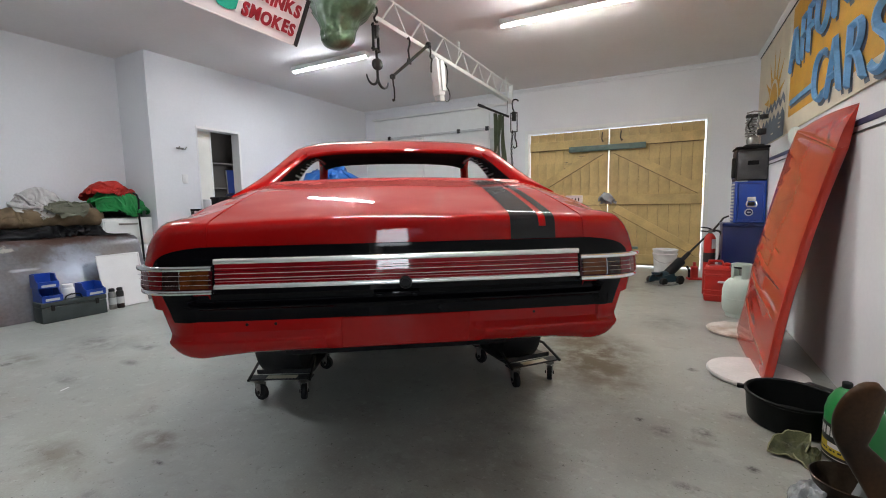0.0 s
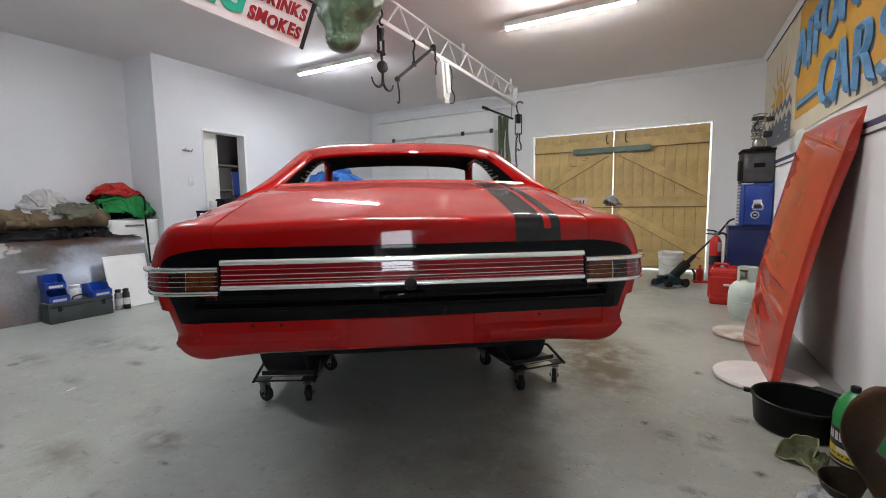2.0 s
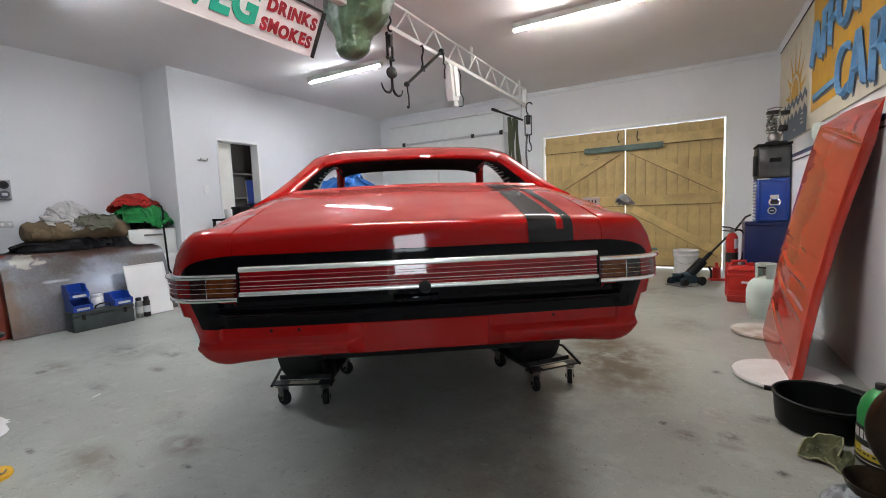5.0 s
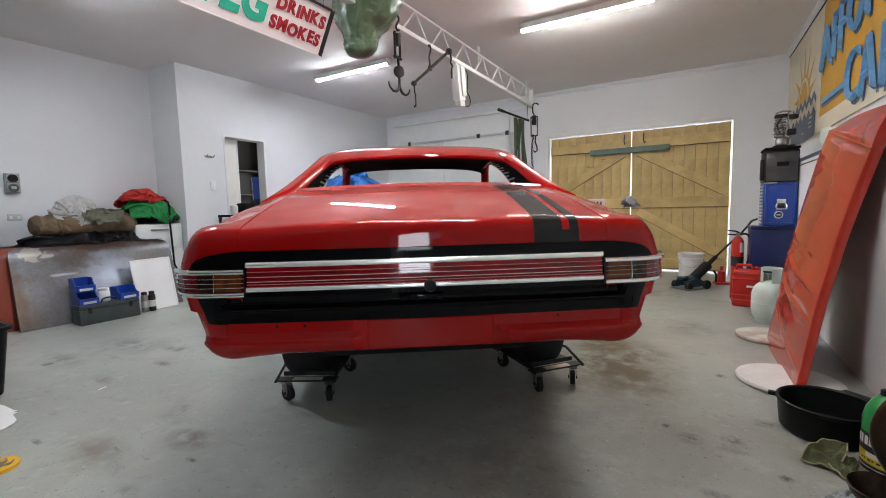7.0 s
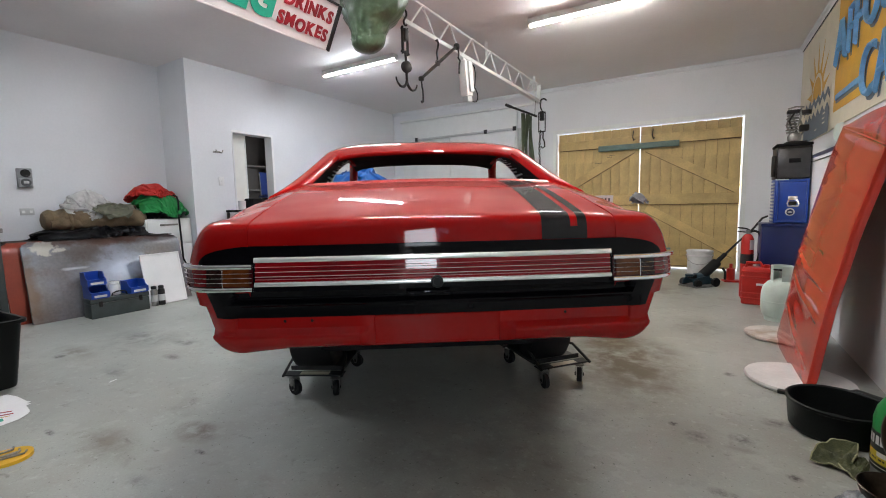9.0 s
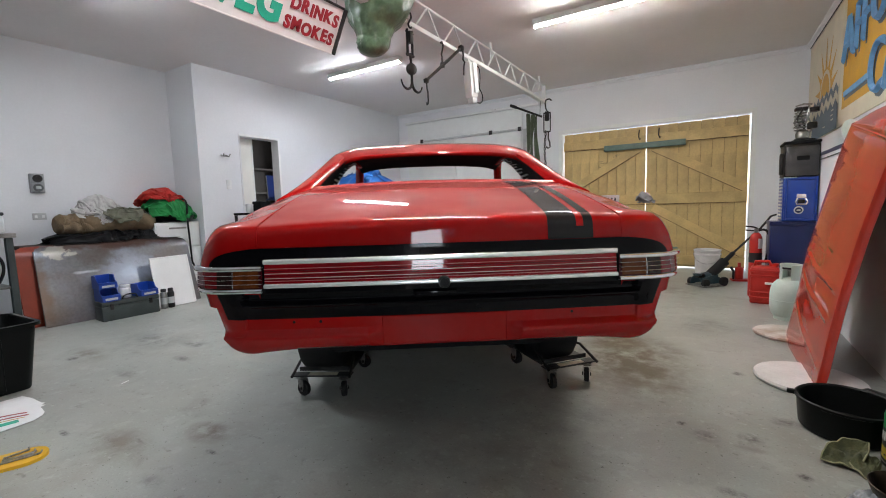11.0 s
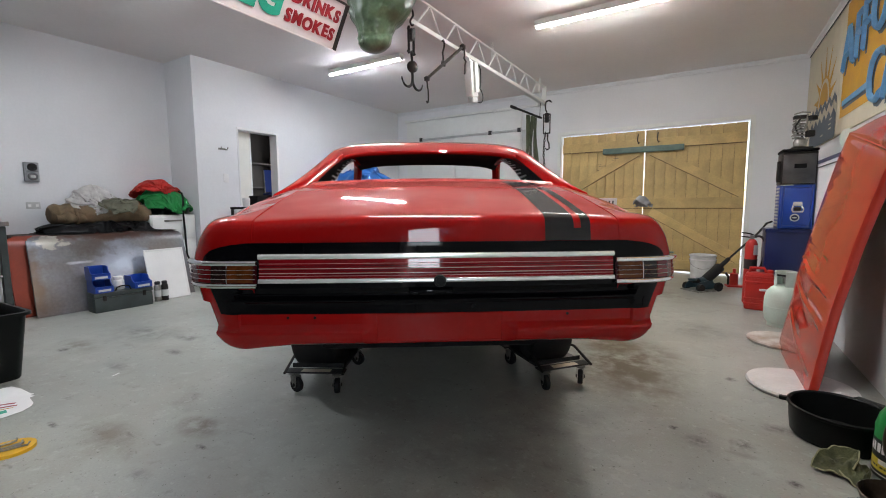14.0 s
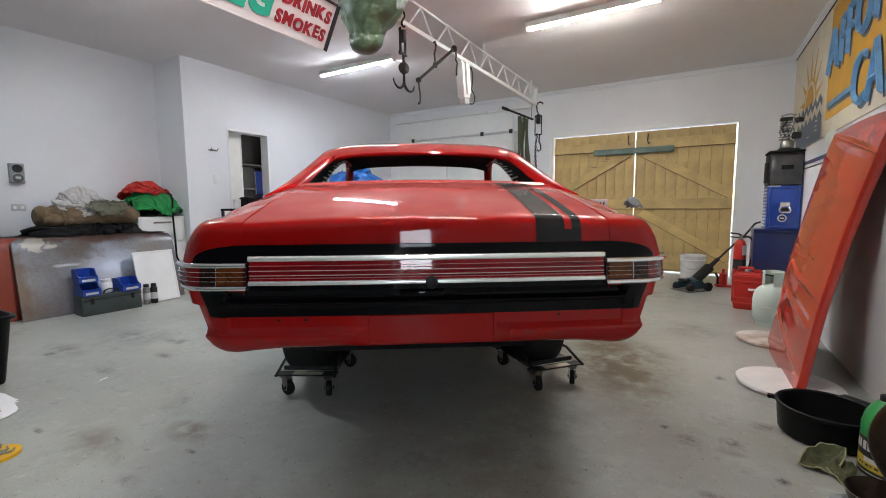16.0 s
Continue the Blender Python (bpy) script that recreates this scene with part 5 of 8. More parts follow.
part("beam", tube(bmesh.new(), [a, a.lerp(b, 0.1), a.lerp(b, 0.5), b], [0.011, 0.013, 0.016, 0.014], 8), DSTEEL, bl)
part("knob", lathe(bmesh.new(), [(0.008, -0.02), (0.024, -0.015), (0.026, 0.01), (0.012, 0.022)], tuple(a + Vector((0, 0.01, 0.005))), 12), DSTEEL, bl)
part("knob", lathe(bmesh.new(), [(0.01, -0.03), (0.03, -0.02), (0.03, 0.015), (0.014, 0.03)], tuple(b), 12), DSTEEL, bl)
m = a.lerp(b, 0.44)
part("top_hook", tube(bmesh.new(), [m + Vector((0, 0, -0.02)), m + Vector((0, 0, 0.05)), m + Vector((0, -0.012, 0.10)), m + Vector((0, 0.012, 0.15)), m + Vector((0, 0.02, 0.19)), m + Vector((0, 0.0, 0.215)), m + Vector((0, -0.018, 0.20))], 0.009, 8), DSTEEL, bl)
part("shackle", tube(bmesh.new(), hook_curve(m + Vector((0, 0, 0.0)), 0.028, -30, 210), 0.007, 8), DSTEEL, bl)
part("end_hook", tube(bmesh.new(), [a + Vector((0, 0.012, -0.01)), a + Vector((0, 0.02, -0.07)), a + Vector((0, 0.03, -0.085)), a + Vector((0, 0.032, -0.16)), a + Vector((0, 0.028, -0.19)), a + Vector((0, 0.012, -0.20)), a + Vector((0, 0.002, -0.185))], 0.007, 8), DSTEEL, bl)
part("end_hook", tube(bmesh.new(), [b + Vector((0, 0.03, 0)), b + Vector((0, 0.045, -0.06)), b + Vector((0, 0.03, -0.10)), b + Vector((0, 0.07, -0.12)), b + Vector((0, 0.05, -0.16)), b + Vector((0, 0.046, -0.25))], 0.009, 8), DSTEEL, bl)

# white control box of the hoist
hb = thing("hoist_box", "white metal box with a cable, hanging from the beam", "box", pose(TX + 0.02, 4.06, 2.35, 9, 0, 0))
part("case", rbox(-0.04, 0.045, -0.075, 0.06, -0.19, 0.16, 0.010, 2), WSTEEL, hb)
part("cover", rbox(0.0455, 0.065, -0.03, 0.055, -0.15, 0.15, 0.006, 2), WSTEEL, hb)
part("skirt", rbox(-0.03, 0.04, -0.06, 0.045, -0.25, -0.191, 0.008, 2), SOCKET, hb)
part("cable", tube(bmesh.new(), bez((0.03, 0.09, 0.13), (0.05, 0.20, 0.15), (0.03, 0.15, -0.05), (0.03, 0.13, -0.1)) + bez((0.03, 0.13, -0.1), (0.03, 0.24, -0.16), (0.03, 0.2, -0.28), (0.03, 0.05, -0.24)), 0.006, 6), RUBBER, hb)
part("strap", rbox(-0.008, 0.008, -0.03, 0.03, 0.161, 0.21, 0.002, 1), WSTEEL, hb)

# pole, canvas and chain block at the far end of the beam
pol = thing("steel_pole", "long dark steel tube hanging level from the beam", "pole")
part("tube", tube(bmesh.new(), [(-2.60, 6.3, 2.545), (-2.10, 6.3, 2.31)], 0.016, 8), DSTEEL, pol)
part("sleeve", tube(bmesh.new(), [(-2.60, 6.3, 2.545), (-2.50, 6.3, 2.498)], 0.023, 8), DSTEEL, pol)
part("cord", tube(bmesh.new(), [(-2.45, 6.3, 2.49), (-2.44, 6.3, H)], 0.003, 5), WSTEEL, pol)
part("cord", tube(bmesh.new(), [(-2.13, 6.3, 2.33), (TX, 6.3, ZL)], 0.004, 5), DSTEEL, pol)
cv = thing("canvas_strap", "dark green canvas slings draped over a steel tube", "canvas")
for k, (x0, w, zb) in enumerate(((-2.30, 0.05, 1.25), (-2.235, 0.05, 1.18), (-2.17, 0.055, 1.1))):
    rows = []
    for j in range(25):
        t = j / 24
        z = 2.375 - 0.09 * k * 0.3 - t * (2.36 - zb)
        rows.append([Vector((x0 + w * (1 + 0.35 * math.sin(t * 7 + k * 2)) * (u - 0.5) + 0.018 * math.sin(t * 6 + k * 1.7), 6.27 - 0.022 * math.sin(u * math.pi * 2 + t * 3 + k), z)) for u in (i / 8 for i in range(9))])
    part("sling", sheet(bmesh.new(), rows), GREENC, cv, "", 60, solid=0.01)
cb = thing("chain_block", "black hand chain block with hook and loose chain", "chain block")
X, Y = -2.06, 6.42
part("top_hook", tube(bmesh.new(), hook_curve((X + 0.02, Y, 2.53), 0.05, 20, 200, axis="x") + [Vector((X - 0.02, Y, 2.45)), Vector((X, Y, 2.41))], 0.011, 8), DSTEEL, cb)
part("block", rbox(X - 0.03, X + 0.03, Y - 0.03, Y + 0.03, 2.26, 2.40, 0.01, 2), DSTEEL, cb)
for o in (-0.05, 0.05):
    part("side_bar", tube(bmesh.new(), [(X + o, Y, 2.38), (X + o, Y, 2.10)], 0.009, 6), DSTEEL, cb)
part("cross_bar", tube(bmesh.new(), [(X - 0.055, Y, 2.10), (X + 0.055, Y, 2.10)], 0.010, 6), DSTEEL, cb)
part("cross_bar", tube(bmesh.new(), [(X - 0.055, Y, 2.38), (X + 0.055, Y, 2.38)], 0.010, 6), DSTEEL, cb)
z = 2.10
k = 0
while z > 1.05:
    pts = [Vector((X - 0.02 + 0.02 * math.sin(z * 6), Y, z)) + (Vector((0.013 * math.cos(t), 0, 0.024 * math.sin(t))) if k % 2 else Vector((0, 0.013 * math.cos(t), 0.024 * math.sin(t)))) for t in (2 * math.pi * i / 8 for i in range(9))]
    part("chain_link", tube(bmesh.new(), pts, 0.0065, 5, caps=False), DSTEEL, cb)
    z -= 0.036
    k += 1
part("lower_hook", tube(bmesh.new(), [(X + 0.02, Y, 2.10), (X + 0.015, Y, 2.0), (X + 0.04, Y, 1.94), (X + 0.045, Y, 1.87), (X + 0.01, Y, 1.85), (X - 0.015, Y, 1.88)], 0.011, 7), DSTEEL, cb)

# hanging shop sign, face leaning down into the room
def on_sign(yy, v, t=0.0):
    """yy along the sign, v from its lower edge (0) to the upper (0.29), t proud of the face."""
    d = Vector((0.135, 0, 0.245)).normalized()
    nrm = Vector((d.z, 0, -d.x))
    return Vector((-2.27, yy, 2.148)) + d * v + nrm * t


sg = thing("hanging_sign", "white shop sign with teal and dark red letters", "sign")
YS0, YS1, SH = 0.75, 2.255, 0.30
part("board", slab(bmesh.new(), [(YS0, 0), (YS1, 0), (YS1, SH), (YS0, SH)], on_sign, -0.04, 0.0), SIGNW, sg)
for nm, poly in (("edge", [(YS1 - 0.004, -0.006), (YS1 + 0.022, -0.006), (YS1 + 0.022, SH + 0.006), (YS1 - 0.004, SH + 0.006)]), ("edge", [(YS0, SH - 0.004), (YS1 - 0.005, SH - 0.004), (YS1 - 0.005, SH + 0.012), (YS0, SH + 0.012)]), ("edge", [(YS0, -0.008), (YS1 - 0.005, -0.008), (YS1 - 0.005, -0.001), (YS0, -0.001)])):
    part(nm, slab(bmesh.new(), poly, on_sign, -0.045, 0.012), SIGNK if poly[0][1] != -0.008 else SIGNW, sg)
for yy in (0.95, 2.2):
    p = on_sign(yy, SH, -0.02)
    part("hanger_wire", tube(bmesh.new(), [p, (p.x, p.y, H)], 0.002, 5), STEEL, sg)


def sign_text(text, size, yy, v, material, wide=1.0, shear=0.12, bold=0.003, rise=0.0):
    bm = letters(text, size, 0.006, shear, bold)
    for vert in bm.verts:
        x, yv, zt = vert.co
        vert.co = on_sign(yy + x * wide, v + yv + rise * x, 0.004 + zt)
    part("lettering", bm, material, sg, text)


def sign_word(text, size, y0, y1, v, material):
    """Separate raised letters filling the stretch y0 to y1 of the sign."""
    made = [letters(ch, size, 0.007, 0.03, 0.0045) for ch in text]
    spans = [(min(w.co.x for w in b.verts), max(w.co.x for w in b.verts)) for b in made]
    gap = (y1 - y0) * 0.022
    k = (y1 - y0 - gap * (len(text) - 1)) / sum(b - a for a, b in spans)
    at = y0
    for n, (bm, (a, b)) in enumerate(zip(made, spans)):
        lift = 0.004 * math.sin(n * 2.1)
        for w in bm.verts:
            x, yv, zt = w.co
            w.co = on_sign(at + (x - a) * k, v + lift + yv, 0.004 + zt)
        at += (b - a) * k + gap
        part("letter", bm, material, sg, text[n])


sign_word("SMOKES", 0.106, 1.815, 2.222, 0.052, SIGNR)
sign_word("DRINKS", 0.106, 1.835, 2.228, 0.174, SIGNR)
sign_text("VEG", 0.285, 1.335, 0.060, SIGNT, 0.85, 0.06, 0.012)

# green moulded head under the ceiling
cr_ = bmesh.new()
prof = [(2.21, 0.03, 0.03, -2.160, 0.00), (2.222, 0.075, 0.065, -2.165, 0.00), (2.25, 0.115, 0.10, -2.168, 0.00), (2.30, 0.135, 0.125, -2.172, 0.01), (2.36, 0.14, 0.14, -2.170, 0.02), (2.42, 0.165, 0.16, -2.165, 0.03),
        (2.47, 0.22, 0.185, -2.150, 0.045), (2.54, 0.262, 0.21, -2.145, 0.06), (2.62, 0.285, 0.23, -2.145, 0.07), (2.70, 0.295, 0.235, -2.145, 0.08), (2.78, 0.28, 0.22, -2.145, 0.09), (2.86, 0.24, 0.19, -2.145, 0.09), (2.879, 0.20, 0.16, -2.145, 0.09)]
PR = [[(p[0], p[i]) for p in prof] for i in (1, 2, 3, 4)]
rings = []
for j in range(101):
    z = 2.21 + (2.879 - 2.21) * j / 100
    a_, b_, cx, cy = (smooth(t, z) for t in PR)
    row = []
    for i in range(96):
        t = 2 * math.pi * i / 96
        q = Vector((math.cos(t) * 1.4, math.sin(t) * 1.4, z * 5))
        k = 1 + 0.09 * noise.noise(q * 1.6) + 0.04 * noise.noise(q * 4)
        k += 0.10 * math.exp(-((math.degrees(t) - 300) / 16) ** 2 - ((z - 2.56) / 0.06) ** 2) + 0.10 * math.exp(-((math.degrees(t) - 238) / 16) ** 2 - ((z - 2.56) / 0.06) ** 2)
        k -= 0.12 * math.exp(-((math.degrees(t) - 282) / 7) ** 2 - ((z - 2.30) / 0.016) ** 2) + 0.12 * math.exp(-((math.degrees(t) - 250) / 7) ** 2 - ((z - 2.30) / 0.016) ** 2)
        k += 0.05 * math.exp(-((math.degrees(t) - 268) / 10) ** 2) * min(1, max(0, (z - 2.3) * 6))
        for ra in (232, 250, 290, 308):
            k += 0.06 * math.exp(-((math.degrees(t) - ra - 14 * (z - 2.5)) / 5) ** 2) * min(1, max(0, (z - 2.34) * 8))
        k += 0.05 * max(0.0, math.sin(z * 150)) * (math.exp(-((math.degrees(t) - 222) / 5) ** 2) + math.exp(-((math.degrees(t) - 316) / 5) ** 2)) * (1 if 2.27 < z < 2.6 else 0)
        k -= 0.10 * math.exp(-((math.degrees(t) - 296) / 4) ** 2 - ((z - 2.585) / 0.014) ** 2) + 0.10 * math.exp(-((math.degrees(t) - 242) / 4) ** 2 - ((z - 2.585) / 0.014) ** 2)
        k -= 0.05 * math.exp(-((z - 2.335 - 0.02 * math.sin(t * 2)) / 0.012) ** 2)
        row.append(Vector((cx - 0.02 + a_ * k * math.cos(t), 2.62 + cy + b_ * k * math.sin(t), z)))
    rings.append(row)
skin(cr_, rings)
lump("moulded_head", cr_, CROC, "glossy mottled green moulded reptile head fixed under the ceiling", "ornament", angle=60)

# ---- the long wall: painted boards, stripe, ledge ----
XB = XR1 - 0.012


def on_wall(yy, z, t):
    return Vector((XB - t, yy, z))


sb = thing("sun_board", "cream painted board with an ochre sun over dark zigzag waves", "painted board")
part("board", slab(bmesh.new(), [(6.98, 1.64), (5.40, 1.64), (5.40, 2.80), (6.98, 2.80)], on_wall, -0.010, 0.004), MURC, sb)
cy_, cz_ = 6.02, 2.06
pts = []
for i in range(36):
    a = math.pi * i / 35
    r = 0.30 if i % 5 in (0, 1, 4) else (0.37 if i % 5 == 3 else 0.52 + 0.10 * math.sin(a))
    pts.append((cy_ + r * math.cos(a), cz_ + r * 0.95 * math.sin(a)))
part("sun_burst", slab(bmesh.new(), pts, on_wall, 0.0045, 0.006), MURY, sb)
part("sun_ring", slab(bmesh.new(), [(cy_ + 0.25 * math.cos(math.pi * i / 24), cz_ + 0.26 * math.sin(math.pi * i / 24)) for i in range(25)], on_wall, 0.0065, 0.0075), MURC, sb)
part("sun_disc", slab(bmesh.new(), [(cy_ + 0.20 * math.cos(math.pi * i / 24), cz_ + 0.22 * math.sin(math.pi * i / 24)) for i in range(25)], on_wall, 0.008, 0.009), MURY, sb)


def zig(lo, hi, amp, n=6, y0=6.62, y1=5.40):
    top, bot = [], []
    for i in range(2 * n + 1):
        yy = y0 + (y1 - y0) * i / (2 * n)
        s = amp if i % 2 else -amp
        top.append((yy, hi + s))
        bot.append((yy, lo + s))
    return top + bot[::-1]


part("water", slab(bmesh.new(), [(6.62, 1.642), (5.402, 1.642)] + zig(0, 1.90, 0.035)[:13][::-1], on_wall, 0.0095, 0.0105), MURD, sb)
part("wave", slab(bmesh.new(), zig(1.925, 1.965, 0.035), on_wall, 0.0095, 0.0105), MURC, sb)
part("wave", slab(bmesh.new(), zig(1.985, 2.05, 0.035), on_wall, 0.011, 0.012), MURD, sb)
for k, (yy, z0, z1) in enumerate(((5.60, 1.835, 1.85), (5.62, 1.79, 1.80), (5.60, 1.745, 1.758), (5.95, 1.72, 1.732))):
    part("writing_bar", slab(bmesh.new(), [(yy + 0.05, z0), (yy - 0.05, z0), (yy - 0.05, z1), (yy + 0.05, z1)], on_wall, 0.011, 0.0118), MURC, sb)

ws = thing("wall_sign", "ochre painted sign board with large faceted blue letters", "sign")
part("backing", slab(bmesh.new(), [(5.395, 1.645), (1.2, 1.645), (1.2, 2.80), (5.395, 2.80)], on_wall, -0.010, 0.004), MURC, ws)
part("ochre_field", slab(bmesh.new(), [(5.26, 1.785), (1.2, 1.775), (1.2, 2.78), (5.26, 2.78)], on_wall, 0.0045, 0.006), MURY, ws)


def wall_letter(ch, y0, y1, z0, z1):
    """One chiselled letter between two places along the wall and two heights, over its dark shade."""
    for dy, dz, t0, material, nm in ((-0.022, -0.03, 0.0, MURD, "letter_shade"), (0.0, 0.0, 0.007, MURB, "letter")):
        flat = nm == "letter_shade"
        bm = letters(ch, 1.0, 0.001, 0.0, 0.0 if flat else -0.032, bevel=0.0 if flat else 0.036)
        lo_x, hi_x = min(v.co.x for v in bm.verts), max(v.co.x for v in bm.verts)
        lo_y, hi_y = min(v.co.y for v in bm.verts), max(v.co.y for v in bm.verts)
        hi_z = max(v.co.z for v in bm.verts)
        for v in bm.verts:
            x, up, dep = v.co
            a, b = (x - lo_x) / (hi_x - lo_x), (up - lo_y) / (hi_y - lo_y)
            v.co = on_wall(y0 + (y1 - y0) * a + dy, z0 + (z1 - z0) * b + dz, 0.0075 + t0 + (0.0 if flat else max(0.0, 0.024 * dep / hi_z)))
        part(nm, bm, material, ws, ch, 15)


for ch, y0, y1, z0, z1 in (("A", 5.24, 4.86, 2.18, 2.555), ("F", 4.82, 4.66, 2.19, 2.57), ("F", 4.63, 4.47, 2.20, 2.59), ("O", 4.42, 4.07, 2.235, 2.62), ("R", 4.01, 3.66, 2.25, 2.66),
                           ("C", 4.385, 4.09, 1.725, 2.115), ("A", 4.06, 3.73, 1.715, 2.115), ("R", 3.65, 3.31, 1.695, 2.10), ("S", 3.27, 2.97, 1.665, 2.08)):
    wall_letter(ch, y0, y1, z0, z1)
part("underline", slab(bmesh.new(), [(5.17, 1.925), (4.46, 1.93), (4.46, 1.885), (5.17, 1.88)], on_wall, 0.007, 0.016), MURB, ws)
part("underline_shade", slab(bmesh.new(), [(5.18, 1.885), (4.47, 1.89), (4.47, 1.855), (5.18, 1.85)], on_wall, 0.0062, 0.0068), MURD, ws)
part("top_batten", rbox(XB - 0.015, XB - 0.005, 1.2, 6.98, 2.802, 2.811, 0.002, 1), DSTEEL, ws)

built("wall_stripe", box(bmesh.new(), XR0 - 0.004, XR0 - 0.0005, -0.91, 5.6, 1.375, 1.405), STRB, "narrow dark blue stripe painted along the wall", "stripe")
built("wall_line", box(bmesh.new(), XR0 - 0.008, XR0 - 0.0005, -0.91, 5.6, 1.338, 1.346), SIGNK, "thin black line along the wall", "stripe")

bm = bmesh.new()
skin(bm, [[Vector((0.0 + w * math.cos(t), l, 0.022 + h * math.sin(t))) for t in (2 * math.pi * i / 14 for i in range(14))] for l, w, h in ((-0.16, 0.006, 0.004), (-0.13, 0.025, 0.010), (-0.06, 0.045, 0.018), (0.03, 0.048, 0.021), (0.11, 0.036, 0.016), (0.15, 0.012, 0.006))])
lump("oval_tray", bm, GASP, "pale green oval object lying on the wall ledge", "tray", pose(XR0 + 0.09, 4.66, 1.515, -10, 68, 0) @ Matrix.Diagonal((2.1, 1, 1, 1)))

# leaning bonnet panel
bn = thing("bonnet_panel", "glossy orange-red car bonnet standing on edge against the wall", "bonnet")
FAR = [(0.0, 3.56), (0.03, 3.72), (0.12, 3.77), (0.30, 3.83), (0.57, 3.95), (0.89, 3.98), (1.31, 3.975), (1.42, 3.95), (1.49, 3.91)]
NEAR = [(0.0, 2.79), (0.06, 2.77), (0.235, 2.83), (0.46, 2.90), (0.64, 2.92), (0.81, 2.94), (1.05, 2.925), (1.27, 2.895)]


def lean(y, z):
    """The leaning plane of the bonnet's face: x at a place along the wall and a height."""
    return 0.575 - 0.011 * (y - 2.9) + 0.2147 * z


def bonnet(u, v, back=0.0):
    """u from the near edge to the far one, v up; ridges, a dent and a slight crown on the face."""
    za, zb = 1.27 * v, 1.49 * v
    a, b = smooth(NEAR, za), smooth(FAR, zb)
    y, z = a + (b - a) * u, za + (zb - za) * u
    rim = min(1.0, min(u, 1 - u) * 9)
    crown = 0.022 * math.sin(u * math.pi) ** 0.6 * math.sin(min(1, v * 1.02) * math.pi) ** 0.6
    fold = 0.0
    for c, k, w, h in ((0.435, 0.045, 0.007, 0.012), (0.505, -0.005, 0.004, -0.005), (0.335, 0.075, 0.008, 0.009), (0.20, 0.12, 0.010, 0.007), (0.79, 0.0, 0.012, 0.004)):
        fold += h * math.exp(-((v - c - k * (1 - u) * -1 - 0.006 * math.sin(u * 9)) / w) ** 2)
    dent = -0.010 * math.exp(-((v - 0.24) / 0.05) ** 2 - ((u - 0.45) / 0.25) ** 2) + 0.006 * math.exp(-((v - 0.86) / 0.035) ** 2 - ((u - 0.4) / 0.3) ** 2)
    return Vector((lean(y, z) - crown - (fold + dent) * rim + back, y, z))


rows = [[bonnet(i / 40, j / 110) for i in range(41)] for j in range(111)]
part("skin", sheet(bmesh.new(), rows), ORANGE, bn, "", 60)
edge = []
for j in range(111):
    p = bonnet(0, j / 110)
    w = 1 + 0.25 * j / 110
    edge.append([p, p + Vector((0.006, -0.005, 0.0)) * w, p + Vector((0.024, -0.006, 0.002)) * w, p + Vector((0.040, -0.002, 0.004)) * w, p + Vector((0.046, 0.012, 0.004)) * w, p + Vector((0.046, 0.035, 0.004)) * w])
part("side_flange", sheet(bmesh.new(), edge), ORANGE, bn, "", 40)
far = [[bonnet(1, j / 110), bonnet(1, j / 110) + Vector((0.02, 0.004, 0)), bonnet(1, j / 110) + Vector((0.03, -0.01, 0))] for j in range(111)]
part("side_flange", sheet(bmesh.new(), far), ORANGE, bn, "", 40)
# nose of the bonnet, folded back to the wall
top = [bonnet(i / 40, 1.0) for i in range(41)]
rows = []
for k in range(9):
    t = k / 8
    row = []
    for i, p in enumerate(top):
        u = i / 40
        q = Vector((0.922 - 0.014 * u, 2.885 + 1.03 * u, 1.485 + 0.02 * u + 0.018 * math.sin(u * math.pi)))
        r = p.lerp(q, t)
        r.x -= 0.010 * math.sin(t * math.pi)
        row.append(r)
    rows.append(row)
part("nose", sheet(bmesh.new(), rows), ORANGE, bn, "", 50)
part("fold", tube(bmesh.new(), [p + Vector((0.008, 0, -0.004)) for p in top], 0.011, 12), ORANGE, bn)
side = [[r[0], edge[-1][3].lerp(rows[-1][0], k / 8)] for k, r in enumerate(rows)]
part("nose_side", sheet(bmesh.new(), side), ORANGE, bn)
rows = [[bonnet(0.06 + 0.88 * i / 10, 0.02 + 0.96 * j / 15, 0.034) for i in range(11)] for j in range(16)]
for r in rows:
    for p in r:
        p.x = min(p.x, XR0 - 0.003)
part("inner_frame", sheet(bmesh.new(), rows), ORANGE2, bn)

# white discs on the floor
for x, y, r, mt, lb in ((0.575, 2.90, 0.248, DISC, "clean white round board lying under the bonnet"), (0.60, 3.84, 0.215, DISCD, "stained white round board lying on the floor")):
    bm = lathe(bmesh.new(), [(r - 0.03, 0.0), (r - 0.006, 0.006), (r, 0.018), (r - 0.006, 0.028), (r - 0.05, 0.031), (0.01, 0.031)], n=48)
    lump("round_board", bm, mt, lb, "board", pose(x, y, 0.0), "round boards")

# oil drain pan
op = thing("drain_pan", "round black plastic oil drain pan with a spout", "pan", pose(0.622, 2.335, 0))
pf = [(0.15, 0.004), (0.19, 0.0), (0.205, 0.012), (0.212, 0.06), (0.218, 0.125), (0.226, 0.128), (0.226, 0.138), (0.218, 0.142), (0.210, 0.135), (0.202, 0.07), (0.195, 0.02), (0.15, 0.014), (0.01, 0.012)]
part("basin", lathe(bmesh.new(), [(r * 0.80, z) for r, z in pf], n=56), PLASTIC, op)
part("handle", rbox(-0.208, -0.170, -0.014, 0.014, 0.122, 0.140, 0.005, 2, Matrix.Rotation(radians(-8), 4, "Z")), PLASTIC, op)
